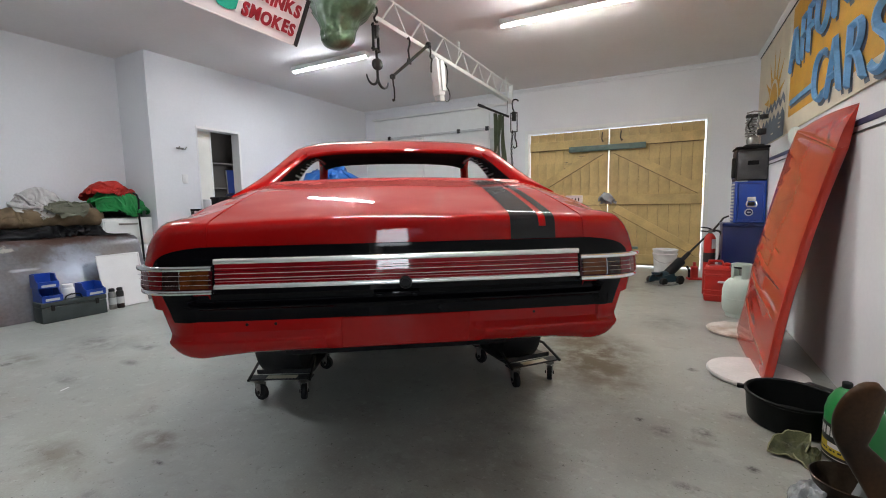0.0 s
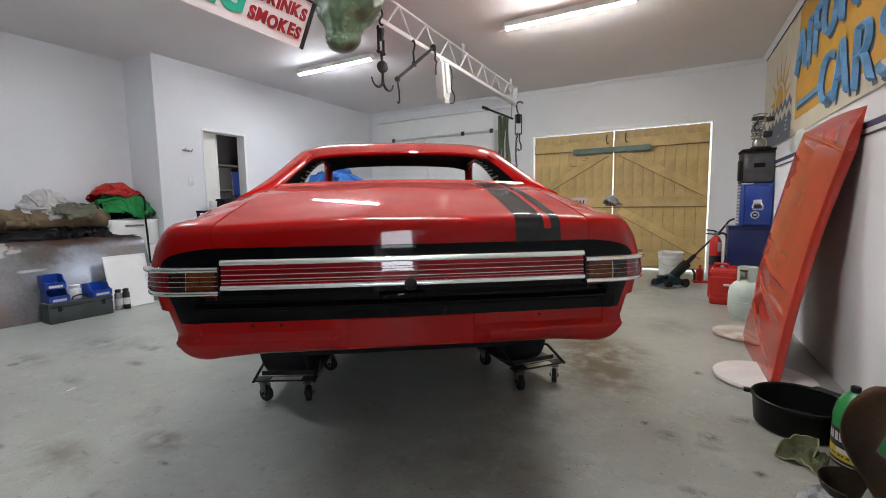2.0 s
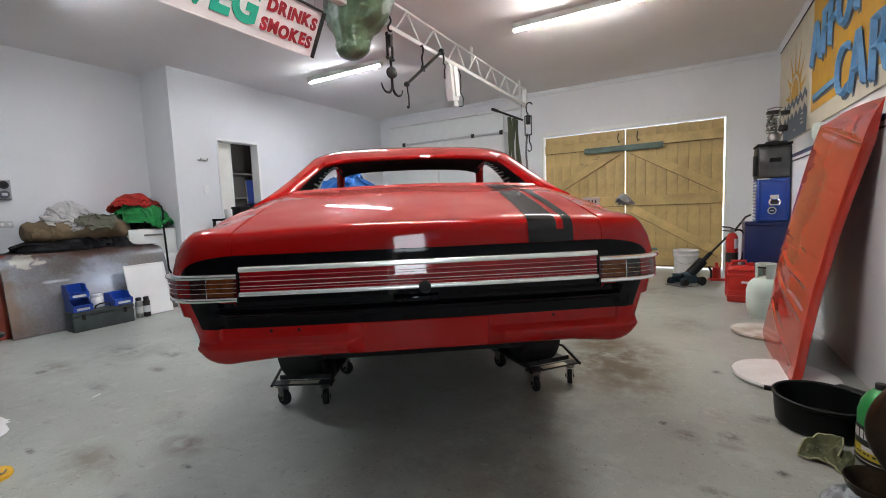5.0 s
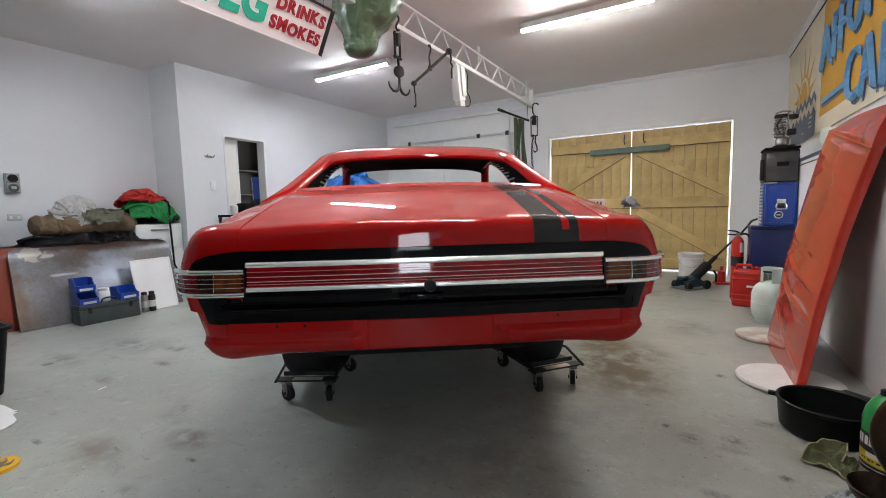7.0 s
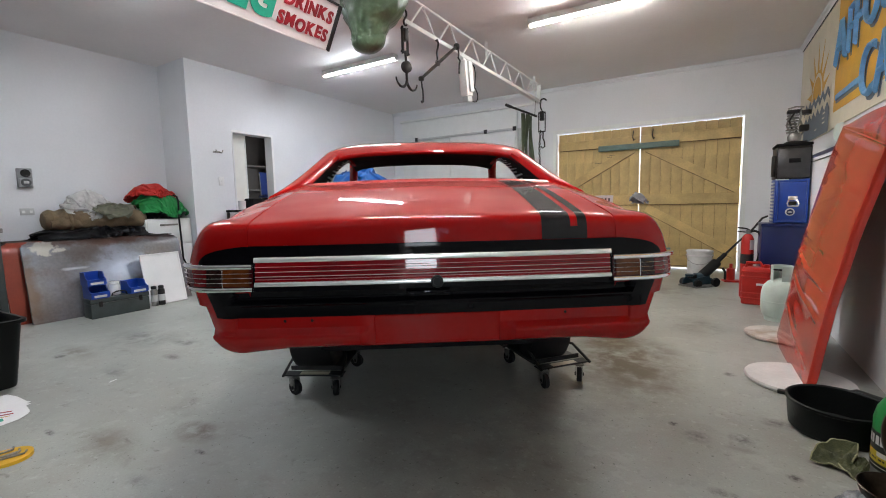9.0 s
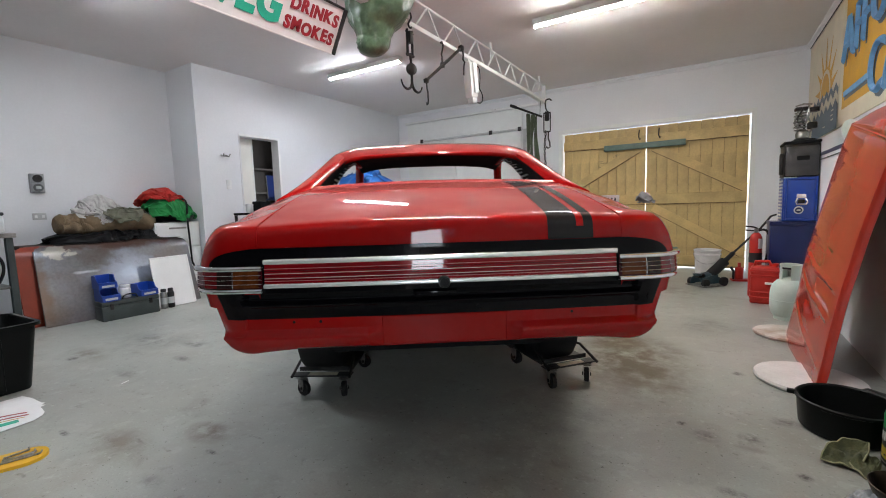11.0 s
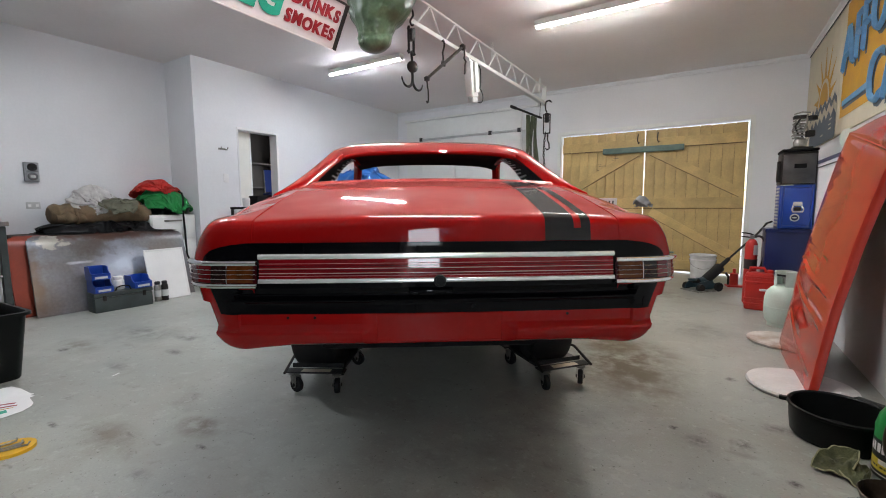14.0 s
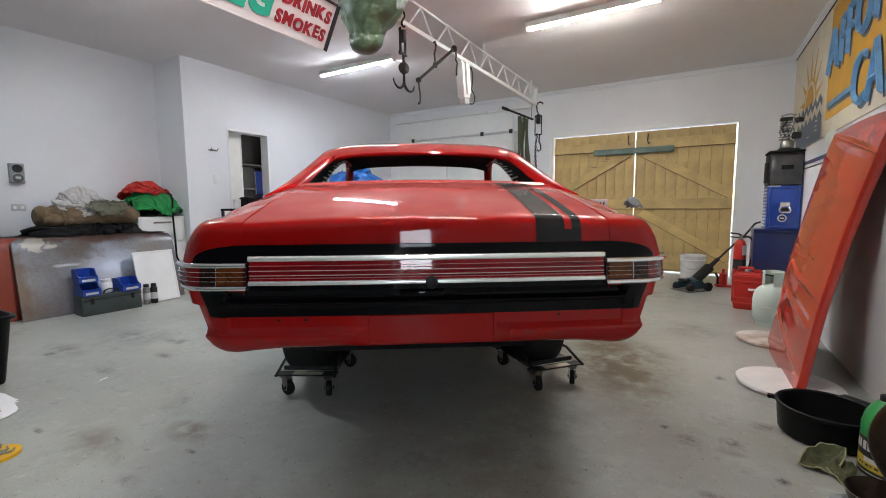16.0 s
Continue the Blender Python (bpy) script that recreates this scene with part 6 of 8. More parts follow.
part("spout", rbox(0.165, 0.222, -0.05, 0.06, 0.120, 0.139, 0.008, 2, Matrix.Rotation(radians(48), 4, "Z")), PLASTIC, op)

# cotton glove, jug, scoop, wooden paddle in the corner
def folded_leaf(a, b, low, high, dip, seed):
    """A cupped piece of cloth between two tips, its two edges bowed through low and high; gives the sheet and its edge."""
    a, b, low, high = Vector(a), Vector(b), Vector(low), Vector(high)
    n, rows, e1, e2 = 22, [], [], []
    for i in range(n + 1):
        t = i / n
        k = 4 * t * (1 - t)
        mid = a.lerp(b, t)
        p, q = mid + (low - a.lerp(b, 0.5)) * k, mid + (high - a.lerp(b, 0.5)) * k
        p += noise.noise_vector(Vector((t * 5, seed, 0))) * 0.007 * k
        q += noise.noise_vector(Vector((t * 5, seed, 9))) * 0.009 * k
        row = []
        for j in range(13):
            u = j / 12
            c = p.lerp(q, u)
            c.z += -dip * 4 * u * (1 - u) * k + 0.024 * k * noise.noise(Vector((t * 6, u * 4, seed))) + 0.014 * k * noise.noise(Vector((t * 13, u * 8, seed))) * min(1, u * 4, (1 - u) * 4)
            c.z = max(c.z, 0.005)
            row.append(c)
        rows.append(row)
        e1.append(row[0].copy())
        e2.append(row[-1].copy())
    return sheet(bmesh.new(), rows), e1, e2


HEM = mat("pale_hem", (0.36, 0.35, 0.20), 0.85, var=0.3, scale=30, fine=160, bump=0.2)
gl = thing("work_glove", "crumpled olive cotton work glove with a pale hem on the floor", "glove")
for nm, a, b, low, high, dip, seed in (("palm", (0.483, 2.0, 0.012), (0.632, 2.085, 0.075), (0.585, 1.995, 0.022), (0.535, 2.075, 0.060), 0.022, 4.2),
                                       ("cuff", (0.565, 2.0, 0.020), (0.660, 2.055, 0.022), (0.612, 1.935, 0.008), (0.612, 2.045, 0.045), 0.0, 7.7)):
    bm, e1, e2 = folded_leaf(a, b, low, high, dip, seed)
    pm = part(nm, bm, LEAF, gl, "", 60, solid=0.003)
    part("hem", tube(bmesh.new(), e1, 0.0032, 6), HEM, gl, "pale stitched hem")
    if nm == "palm":
        part("hem", tube(bmesh.new(), e2, 0.0032, 6), HEM, gl, "pale stitched hem")

jg = thing("jug", "green plastic jug with a yellow and white label", "jug", pose(0.772, 2.085, 0))
bm = lathe(bmesh.new(), [(0.075, 0.0), (0.096, 0.010), (0.100, 0.04), (0.100, 0.150), (0.092, 0.19), (0.070, 0.235), (0.040, 0.272), (0.020, 0.287)], n=36)
for v in bm.verts:
    v.co.x -= 0.040 * max(0, (v.co.z - 0.15) / 0.137) ** 1.2
part("body", bm, GREENB, jg)
part("cap", moved(lathe(bmesh.new(), [(0.012, 0.288), (0.016, 0.289), (0.016, 0.308), (0.013, 0.311)], n=20), pose(-0.041, 0, 0)), RUBBER, jg)
part("handle", tube(bmesh.new(), [(-0.015, 0, 0.272), (0.02, 0, 0.275), (0.07, 0, 0.245), (0.085, 0, 0.20)], 0.011, 8), GREENB, jg)
def jug_band(a0, a1, z0, z1, r, mt, name):
    rows = [[Vector((r * math.cos(a), r * math.sin(a), z)) for a in (radians(a0 + (a1 - a0) * i / 14) for i in range(15))] for z in (z0, z1)]
    part(name, sheet(bmesh.new(), rows), mt, jg)


for z0, z1, mt in ((0.008, 0.034, SIGNK), (0.034, 0.078, LABELY), (0.078, 0.150, SIGNK)):
    jug_band(156, 262, z0, z1, 0.1012, mt, "label")
jug_band(156, 262, 0.0205, 0.0235, 0.1018, SIGNW, "label_line")
jug_band(200, 262, 0.060, 0.078, 0.1018, SIGNW, "label_line")
for i in range(8):
    jug_band(162 + i * 11, 168.5 + i * 11 + 2 * (i % 2), 0.102, 0.136, 0.1018, SIGNW, "writing_bar")
    jug_band(160 + i * 9, 164 + i * 9 + 3 * (i % 2), 0.046, 0.053, 0.1018, SIGNK, "writing_bar")

sc = thing("metal_scoop", "worn metal bowl holding a small grey box", "bowl", pose(0.655, 1.748, 0.0))
part("bowl", lathe(bmesh.new(), [(0.02, 0.0), (0.062, 0.006), (0.085, 0.045), (0.102, 0.096), (0.099, 0.0975), (0.080, 0.05), (0.057, 0.012), (0.01, 0.010)], n=36), mat("tarnished_tin", (0.065, 0.045, 0.03), 0.35, 0.85, var=0.5, scale=12, fine=90, bump=0.08), sc)
part("small_box", rbox(-0.005, 0.048, -0.035, 0.010, 0.02, 0.108, 0.008, 2, Matrix.Rotation(radians(18), 4, "Y")), mat("dull_grey_plastic", (0.26, 0.275, 0.28), 0.5, var=0.2, scale=20, fine=90, bump=0.05), sc)
part("box_hole", moved(lathe(bmesh.new(), [(0.004, 0), (0.004, 0.0012), (0.001, 0.0013)], n=10), Matrix.Rotation(radians(18), 4, "Y") @ Matrix.Translation((0.020, -0.0352, 0.090)) @ Matrix.Rotation(radians(90), 4, "X")), DARK, sc)
WRAP = mat("cloudy_plastic_film", (0.34, 0.36, 0.38), 0.25, var=0.3, scale=22, fine=120, bump=0.1, coat=0.3)
lump("plastic_wrap", moved(heap(0.055, 0.075, 0.055, 6.0, 2.5, 0.4, 48, 18), pose(0.545, 1.70, 0, 0, 0, -25)), WRAP, "crumpled cloudy grey plastic wrap on the floor", "plastic", angle=60)

pdl = bmesh.new()
PY, PK = 1.60, 0.942
spine = [(0.825, -0.05), (0.772, 0.04), (0.722, 0.11), (0.674, 0.175), (0.638, 0.225), (0.630, 0.265), (0.633, 0.305), (0.640, 0.345), (0.653, 0.385), (0.668, 0.425), (0.677, 0.450)]
half = [0.078, 0.070, 0.060, 0.048, 0.040, 0.052, 0.062, 0.063, 0.057, 0.040, 0.004]
line, wide = [], []
for i in range(61):
    t = i / 6.0
    px, pz = smooth([(k, p[0]) for k, p in enumerate(spine)], t), smooth([(k, p[1]) for k, p in enumerate(spine)], t)
    line.append(Vector((0.115 + (px - 0.107) * PK, PY, 1.02 - (1.02 - pz) * PK)))
    wide.append(smooth([(k, w) for k, w in enumerate(half)], t) * PK)
rings = []
for i, p in enumerate(line):
    d = (line[min(i + 1, 60)] - line[max(i - 1, 0)]).normalized()
    s = Vector((0.94, 0.33, 0))
    s = (s - d * s.dot(d)).normalized()
    n2 = d.cross(s)
    th = 0.020 * min(1.0, wide[i] / 0.02)
    rings.append([p + s * (wide[i] * math.cos(t)) + n2 * (th * math.copysign(abs(math.sin(t)) ** 0.7, math.sin(t))) for t in (2 * math.pi * k / 24 for k in range(24))])
for r in rings:
    for p in r:
        p.z = max(p.z, 0.001)
skin(pdl, rings)
lump("wooden_paddle", pdl, BROWN, "worn brown wooden paddle-shaped tool standing on end", "wooden tool", angle=60)


# ---- the far corner by the long wall ----
def cab(name, label, cat, x0, x1, y0, y1, z0, z1, mt):
    t = thing(name, label, cat)
    part("body", rbox(x0, x1, y0, y1, z0, z1, 0.01, 2), mt, t)
    return t


SX0, SX1, SY0, SY1 = 0.664, 0.924, 5.10, 5.42
st = cab("steel_bin", "navy blue enamel steel bin on the floor", "bin", SX0 - 0.085, SX1, SY0, SY1, 0.0, 0.775, NAVY)
part("rim", rbox(SX0 - 0.091, SX1 + 0.003, SY0 - 0.008, SY1, 0.742, 0.776, 0.005, 1), NAVY, st)
bc = cab("blue_chest", "blue enamel metal chest with a chrome latch, on a bin", "chest", SX0, SX1, SY0 + 0.012, SY1, 0.777, 1.195, BLUEM)
part("door_panel", rbox(SX0 + 0.03, SX1 - 0.025, SY0, SY0 + 0.0115, 0.81, 1.165, 0.006, 2), BLUEM, bc)
for a in ((SX0 + 0.012, SX0 + 0.029, 0.79, 1.185), (SX1 - 0.024, SX1 - 0.008, 0.79, 1.185), (SX0 + 0.030, SX1 - 0.025, 1.1655, 1.185), (SX0 + 0.030, SX1 - 0.025, 0.79, 0.8095)):
    part("front_rim", rbox(a[0], a[1], SY0 - 0.006, SY0 + 0.0115, a[2], a[3], 0.004, 2), BLUEM, bc)
part("latch", rbox(0.765, 0.835, SY0 - 0.012, SY0 - 0.001, 0.995, 1.035, 0.005, 2), CHROME, bc)
part("latch_ring", tube(bmesh.new(), [(0.768, SY0 - 0.010, 0.992), (0.757, SY0 - 0.03, 0.965), (0.765, SY0 - 0.035, 0.94), (0.835, SY0 - 0.035, 0.94), (0.843, SY0 - 0.03, 0.965), (0.832, SY0 - 0.010, 0.992)], 0.007, 8), CHROME, bc, "chrome ring handle")
part("latch_cup", rbox(0.772, 0.828, SY0 - 0.022, SY0 - 0.001, 0.948, 0.985, 0.009, 2), DSTEEL, bc, "rounded dark catch")
part("badge", moved(lathe(bmesh.new(), [(0.036, 0), (0.036, 0.003), (0.031, 0.004), (0.01, 0.004)], n=24), Matrix.Translation((0.785, SY0 - 0.0005, 0.885)) @ Matrix.Rotation(radians(90), 4, "X")), SOCKET, bc, "round pale badge")
part("badge_face", moved(lathe(bmesh.new(), [(0.026, 0.0042), (0.026, 0.0052), (0.01, 0.0054)], n=24), Matrix.Translation((0.785, SY0 - 0.0005, 0.885)) @ Matrix.Rotation(radians(90), 4, "X")), NAVY, bc)
part("badge_mark", moved(lathe(bmesh.new(), [(0.013, 0.0056), (0.012, 0.0062), (0.002, 0.0063)], n=12), Matrix.Translation((0.785, SY0 - 0.0005, 0.885)) @ Matrix.Rotation(radians(90), 4, "X") @ Matrix.Diagonal((1.4, 0.5, 1, 1))), SOCKET, bc)
for z in [0.80 + 0.032 * i for i in range(12)]:
    part("louvre", rbox(SX0 - 0.012, SX0 - 0.001, SY0 + 0.03, SY0 + 0.2, z, z + 0.016, 0.003, 1), SOCKET, bc)
part("top_strip", rbox(SX0 + 0.0, SX0 + 0.10, SY0 + 0.001, SY0 + 0.0115, 1.1855, 1.195, 0.002, 1), GASP, bc)
tc = cab("chest_top_unit", "dark brushed steel case with a slot, on top of the chest", "case", SX0, SX1 + 0.0, SY0 + 0.01, SY1, 1.196, 1.50, DSTEEL)
part("front_plate", rbox(SX0 + 0.01, SX1 - 0.01, SY0, SY0 + 0.0095, 1.205, 1.475, 0.006, 2), mat("brushed_dark_steel", (0.16, 0.16, 0.165), 0.35, 0.9, var=0.4, scale=6, fine=150, bump=0.03), tc)
part("slot", rbox(0.755, 0.845, SY0 - 0.006, SY0 - 0.0005, 1.345, 1.385, 0.003, 1), DARK, tc)
part("lid", rbox(SX0 - 0.008, SX1 + 0.004, SY0 - 0.006, SY1, 1.501, 1.525, 0.008, 2), DARK, tc)
part("side_bracket", rbox(SX0 - 0.03, SX0 - 0.001, SY0 + 0.03, SY0 + 0.10, 1.22, 1.42, 0.008, 2), DSTEEL, tc)

en = thing("model_engine", "small bare metal engine part standing on the case", "engine", pose(0.80, 5.22, 1.526))
part("base", rbox(-0.07, 0.09, -0.06, 0.06, 0.0, 0.02, 0.004, 1), DSTEEL, en)
random.seed(4)
part("crankcase", lathe(bmesh.new(), [(0.03, 0.02), (0.05, 0.03), (0.055, 0.07), (0.04, 0.10)], (0, 0, 0), 16), STEEL, en)
for i in range(7):
    part("fin", lathe(bmesh.new(), [(0.02, 0.10 + i * 0.026), (0.045 + 0.008 * (i % 2), 0.103 + i * 0.026), (0.045, 0.113 + i * 0.026), (0.02, 0.116 + i * 0.026)], (-0.02, 0, 0), 16), STEEL, en)
part("head", rbox(-0.065, 0.03, -0.04, 0.04, 0.285, 0.315, 0.006, 2), DSTEEL, en)
for i in range(5):
    a = i * 1.3
    part("pipe", tube(bmesh.new(), [(0.03 * math.cos(a), 0.04 * math.sin(a), 0.04 + 0.03 * i), (0.07 * math.cos(a), 0.06 * math.sin(a), 0.12 + 0.03 * i), (0.04 * math.cos(a + 0.6), 0.05 * math.sin(a + 0.6), 0.24 + 0.02 * i)], 0.008, 7), DSTEEL if i % 2 else STEEL, en)
part("carburettor", rbox(0.03, 0.10, -0.05, 0.02, 0.11, 0.17, 0.012, 2), DSTEEL, en)
part("air_cleaner", lathe(bmesh.new(), [(0.02, 0.26), (0.045, 0.265), (0.045, 0.30), (0.02, 0.305)], (0.07, -0.01, 0), 18), DSTEEL, en)
part("top_bracket", tube(bmesh.new(), [(-0.06, 0, 0.33), (0.0, 0, 0.345), (0.06, 0, 0.335)], 0.007, 6), STEEL, en)

gb = thing("gas_bottle", "pale green-grey steel gas bottle with a collar", "gas bottle", pose(0.665, 4.40, 0) @ Matrix.Diagonal((0.88, 0.88, 1, 1)))
part("tank", lathe(bmesh.new(), [(0.105, 0.025), (0.125, 0.032), (0.142, 0.055), (0.150, 0.095), (0.152, 0.10), (0.152, 0.225), (0.150, 0.235), (0.143, 0.268), (0.128, 0.298), (0.105, 0.322), (0.075, 0.34), (0.03, 0.35), (0.01, 0.351)], n=40), GASP, gb)
part("weld_seam", lathe(bmesh.new(), [(0.1515, 0.157), (0.1535, 0.160), (0.1535, 0.166), (0.1515, 0.169)], n=40), GASP, gb)
part("foot_ring", lathe(bmesh.new(), [(0.115, 0.0), (0.118, 0.0), (0.118, 0.034), (0.113, 0.034)], n=28), GASP, gb)
bm = bmesh.new()
skin(bm, [[Vector((r * math.cos(a), r * math.sin(a), z)) for r, z in ((0.083, 0.325), (0.083, 0.448), (0.0855, 0.452), (0.0855, 0.459), (0.081, 0.462), (0.079, 0.455), (0.079, 0.325))] for a in (radians(-155 + 310 * i / 28) for i in range(29))])
part("collar", moved(bm, Matrix.Rotation(radians(60), 4, "Z")), GASP, gb)
part("handle_slot", rbox(-0.035, 0.035, -0.0875, -0.0835, 0.425, 0.440, 0.0015, 1, Matrix.Rotation(radians(-28), 4, "Z")), SIGNK, gb, "dark hand slot in the collar")
part("valve", lathe(bmesh.new(), [(0.02, 0.36), (0.022, 0.40), (0.03, 0.405), (0.03, 0.425), (0.01, 0.43)], n=14), STEEL, gb)

jc = thing("fuel_can", "red plastic fuel can with moulded ribs", "fuel can", pose(0.545, 5.00, 0, 0, 0, -6))
part("body", rbox(-0.11, 0.11, -0.08, 0.08, 0.0, 0.36, 0.022, 3), REDP, jc)
for z in (0.05, 0.10, 0.26, 0.31):
    part("rib", rbox(-0.114, 0.114, -0.084, 0.084, z, z + 0.022, 0.006, 2), REDP, jc)
part("handle", tube(bmesh.new(), [(-0.08, 0, 0.355), (-0.075, 0, 0.40), (0.03, 0, 0.405), (0.05, 0, 0.36)], 0.014, 10), REDP, jc)
part("cap", lathe(bmesh.new(), [(0.026, 0.36), (0.026, 0.385), (0.02, 0.39)], (0.08, 0, 0), 16), REDP, jc)
part("pourer", rbox(0.005, 0.10, -0.10, -0.085, 0.195, 0.215, 0.004, 1), SIGNW, jc, "white plastic strip")

fx = thing("fire_extinguisher", "red fire extinguisher with a black band and pale tag", "fire extinguisher", pose(0.487, 5.30, 0))
part("cylinder", lathe(bmesh.new(), [(0.046, 0.0), (0.054, 0.01), (0.055, 0.02), (0.055, 0.58), (0.050, 0.615), (0.036, 0.645), (0.020, 0.66)], n=28), REDP, fx)
part("band", lathe(bmesh.new(), [(0.0555, 0.355), (0.0565, 0.356), (0.0565, 0.454), (0.0555, 0.455)], n=28), SIGNK, fx)
part("label", sheet(bmesh.new(), [[Vector((0.0563 * math.cos(a), 0.0563 * math.sin(a), z)) for a in (radians(285 + 60 * i / 8) for i in range(9))] for z in (0.50, 0.60)]), SIGNW, fx, "pale instruction label")
part("tag", rbox(0.01, 0.05, -0.060, -0.0575, 0.565, 0.63, 0.001, 1, Matrix.Rotation(radians(14), 4, "Y")), MURC, fx, "pale inspection tag")
part("valve", rbox(-0.018, 0.018, -0.02, 0.02, 0.66, 0.70, 0.004, 1), STEEL, fx)
part("lever", tube(bmesh.new(), [(0.01, 0, 0.70), (-0.02, -0.01, 0.715), (-0.09, -0.02, 0.725)], 0.008, 6), DSTEEL, fx)
part("grip", tube(bmesh.new(), [(0.01, 0, 0.675), (-0.04, -0.01, 0.68), (-0.09, -0.02, 0.685)], 0.007, 6), DSTEEL, fx)
part("hose", tube(bmesh.new(), bez((0.02, 0, 0.68), (0.12, -0.04, 0.74), (0.13, -0.05, 0.55), (0.075, -0.04, 0.36)), 0.011, 8), RUBBER, fx)

bj = thing("bottle_jack", "small red hydraulic bottle jack by the doors", "jack", pose(0.40, 6.25, 0, 0, 0, 15))
part("base", rbox(-0.08, 0.10, -0.06, 0.06, 0, 0.025, 0.005, 2), REDP, bj)
part("cylinder", lathe(bmesh.new(), [(0.045, 0.025), (0.045, 0.16), (0.03, 0.17), (0.018, 0.175), (0.018, 0.22), (0.024, 0.225)], n=20), REDP, bj)
part("pump", tube(bmesh.new(), [(-0.06, 0, 0.025), (-0.06, 0, 0.12), (-0.09, 0, 0.17)], 0.014, 8), DSTEEL, bj)

bk = thing("bucket", "white plastic bucket with a rolled rim", "bucket", pose(0.06, 6.50, 0))
part("pail", lathe(bmesh.new(), [(0.11, 0.002), (0.128, 0.0), (0.131, 0.02), (0.148, 0.33), (0.157, 0.335), (0.157, 0.352), (0.15, 0.356), (0.143, 0.34), (0.126, 0.02), (0.02, 0.015)], n=36), mat("used_white_plastic", (0.66, 0.66, 0.64), 0.5, var=0.15, scale=9, fine=60, bump=0.05), bk)
part("rim_band", lathe(bmesh.new(), [(0.148, 0.285), (0.156, 0.288), (0.156, 0.298), (0.15, 0.30)], n=36), SIGNW, bk)
part("bail", tube(bmesh.new(), [(0.158 * math.cos(a), 0.158 * math.sin(a) - 0.004, 0.31 - 0.13 * math.sin(a - math.pi)) for a in (math.pi + math.pi * i / 14 for i in range(15))], 0.003, 6), STEEL, bk)

tj = thing("trolley_jack", "blue-grey trolley jack with a long black handle on the floor", "trolley jack", pose(0.06, 5.78, 0, 0, 0, 48))
for s in (-1, 1):
    part("side_plate", slab(bmesh.new(), [(-0.15, 0.03), (0.15, 0.03), (0.15, 0.085), (0.03, 0.13), (-0.11, 0.11), (-0.15, 0.07)], lambda a, b, t, s=s: Vector((a, s * 0.075 + t, b)), -0.004, 0.004), TEALE, tj)
    part("front_wheel", moved(lathe(bmesh.new(), [(0.01, -0.018), (0.045, -0.018), (0.048, 0), (0.045, 0.018), (0.01, 0.018)], n=20), Matrix.Translation((-0.11, s * 0.10, 0.048)) @ Matrix.Rotation(radians(90), 4, "X")), DSTEEL, tj)
    part("castor_wheel", moved(lathe(bmesh.new(), [(0.01, -0.012), (0.035, -0.012), (0.038, 0), (0.035, 0.012), (0.01, 0.012)], n=18), Matrix.Translation((0.13, s * 0.12, 0.055)) @ Matrix.Scale(1.45, 4) @ Matrix.Rotation(radians(90), 4, "X")), RUBBER, tj)
part("lift_arm", rbox(-0.14, 0.06, -0.03, 0.03, 0.09, 0.14, 0.01, 2, Matrix.Rotation(radians(4), 4, "Y")), DSTEEL, tj)
part("saddle", lathe(bmesh.new(), [(0.02, 0.12), (0.045, 0.13), (0.05, 0.15), (0.03, 0.152)], (-0.13, 0, 0), 18), TEALE, tj)
part("hydraulic_body", tube(bmesh.new(), [(-0.05, 0, 0.10), (0.12, 0, 0.11)], 0.055, 12), TEALE, tj)
part("handle", tube(bmesh.new(), [(0.04, 0, 0.10), (0.06, 0, 0.12), (0.27, 0.0, 0.265), (0.275, 0, 0.27), (0.40, 0, 0.36)], [0.05, 0.056, 0.056, 0.026, 0.024], 14), RUBBER, tj)
part("handle_bar", tube(bmesh.new(), [(0.40, 0, 0.36), (0.60, 0.0, 0.50), (0.80, -0.01, 0.64), (0.88, -0.02, 0.72), (0.93, -0.03, 0.78), (1.00, -0.04, 0.80)], 0.012, 8), DSTEEL, tj)
part("skid_plate", rbox(-0.17, 0.13, -0.13, 0.13, 0.004, 0.020, 0.005, 1), STEEL, tj)

# ---- things beyond and on the car ----
def drape(sx, sy, h, seed, mt, name, label, cat, m, folds=5.0, depth=0.3, n=56, k=26):
    return lump(name, heap(sx, sy, h, seed, folds, depth, n, k), mt, label, cat, m, angle=80)


tb_ = thing("trestle_table", "plain white table standing against the side wall", "table", pose(-4.74, 5.25, 0))
part("tabletop", rbox(-0.55, 0.55, -0.45, 0.45, 1.14, 1.18, 0.005, 1), WHITEG, tb_)
for sx in (-1, 1):
    for sy in (-1, 1):
        part("leg", rbox(sx * 0.5 - 0.02, sx * 0.5 + 0.02, sy * 0.4 - 0.02, sy * 0.4 + 0.02, 0, 1.139, 0.003, 1), STEEL, tb_)
lump("tarpaulin", fallen(2.3, 1.9, 0.40, 2, mound(0.0, (-0.18, 0, 0.27, 0.22, 0.40), (0.2, 0.02, 0.24, 0.22, 0.37)), 44, 150, 0.07), TARP, "crumpled bright blue plastic tarpaulin on a table", "tarpaulin", pose(-4.715, 5.25, 1.181), angle=60)
lump("grey_rag", fallen(0.36, 0.32, 0.42, 7, mound(0.0, (0, 0, 0.06, 0.055, 0.095)), 30, 130, 0.02, 0.002), RAGGREY, "crumpled grey rag lying on the car's front wing", "rag", pose(-0.385, 3.905, 0.994, 0, 0, 20), angle=60)
bm = rbox(-0.075, 0.075, -0.003, 0.003, 0.0, 0.075, 0.002, 1)
npl = thing("number_plate", "small white plate with dark unreadable characters on the wing", "plate", pose(-0.665, 3.93, 1.0, 12, 0, 22))
part("plate", bm, SIGNW, npl)
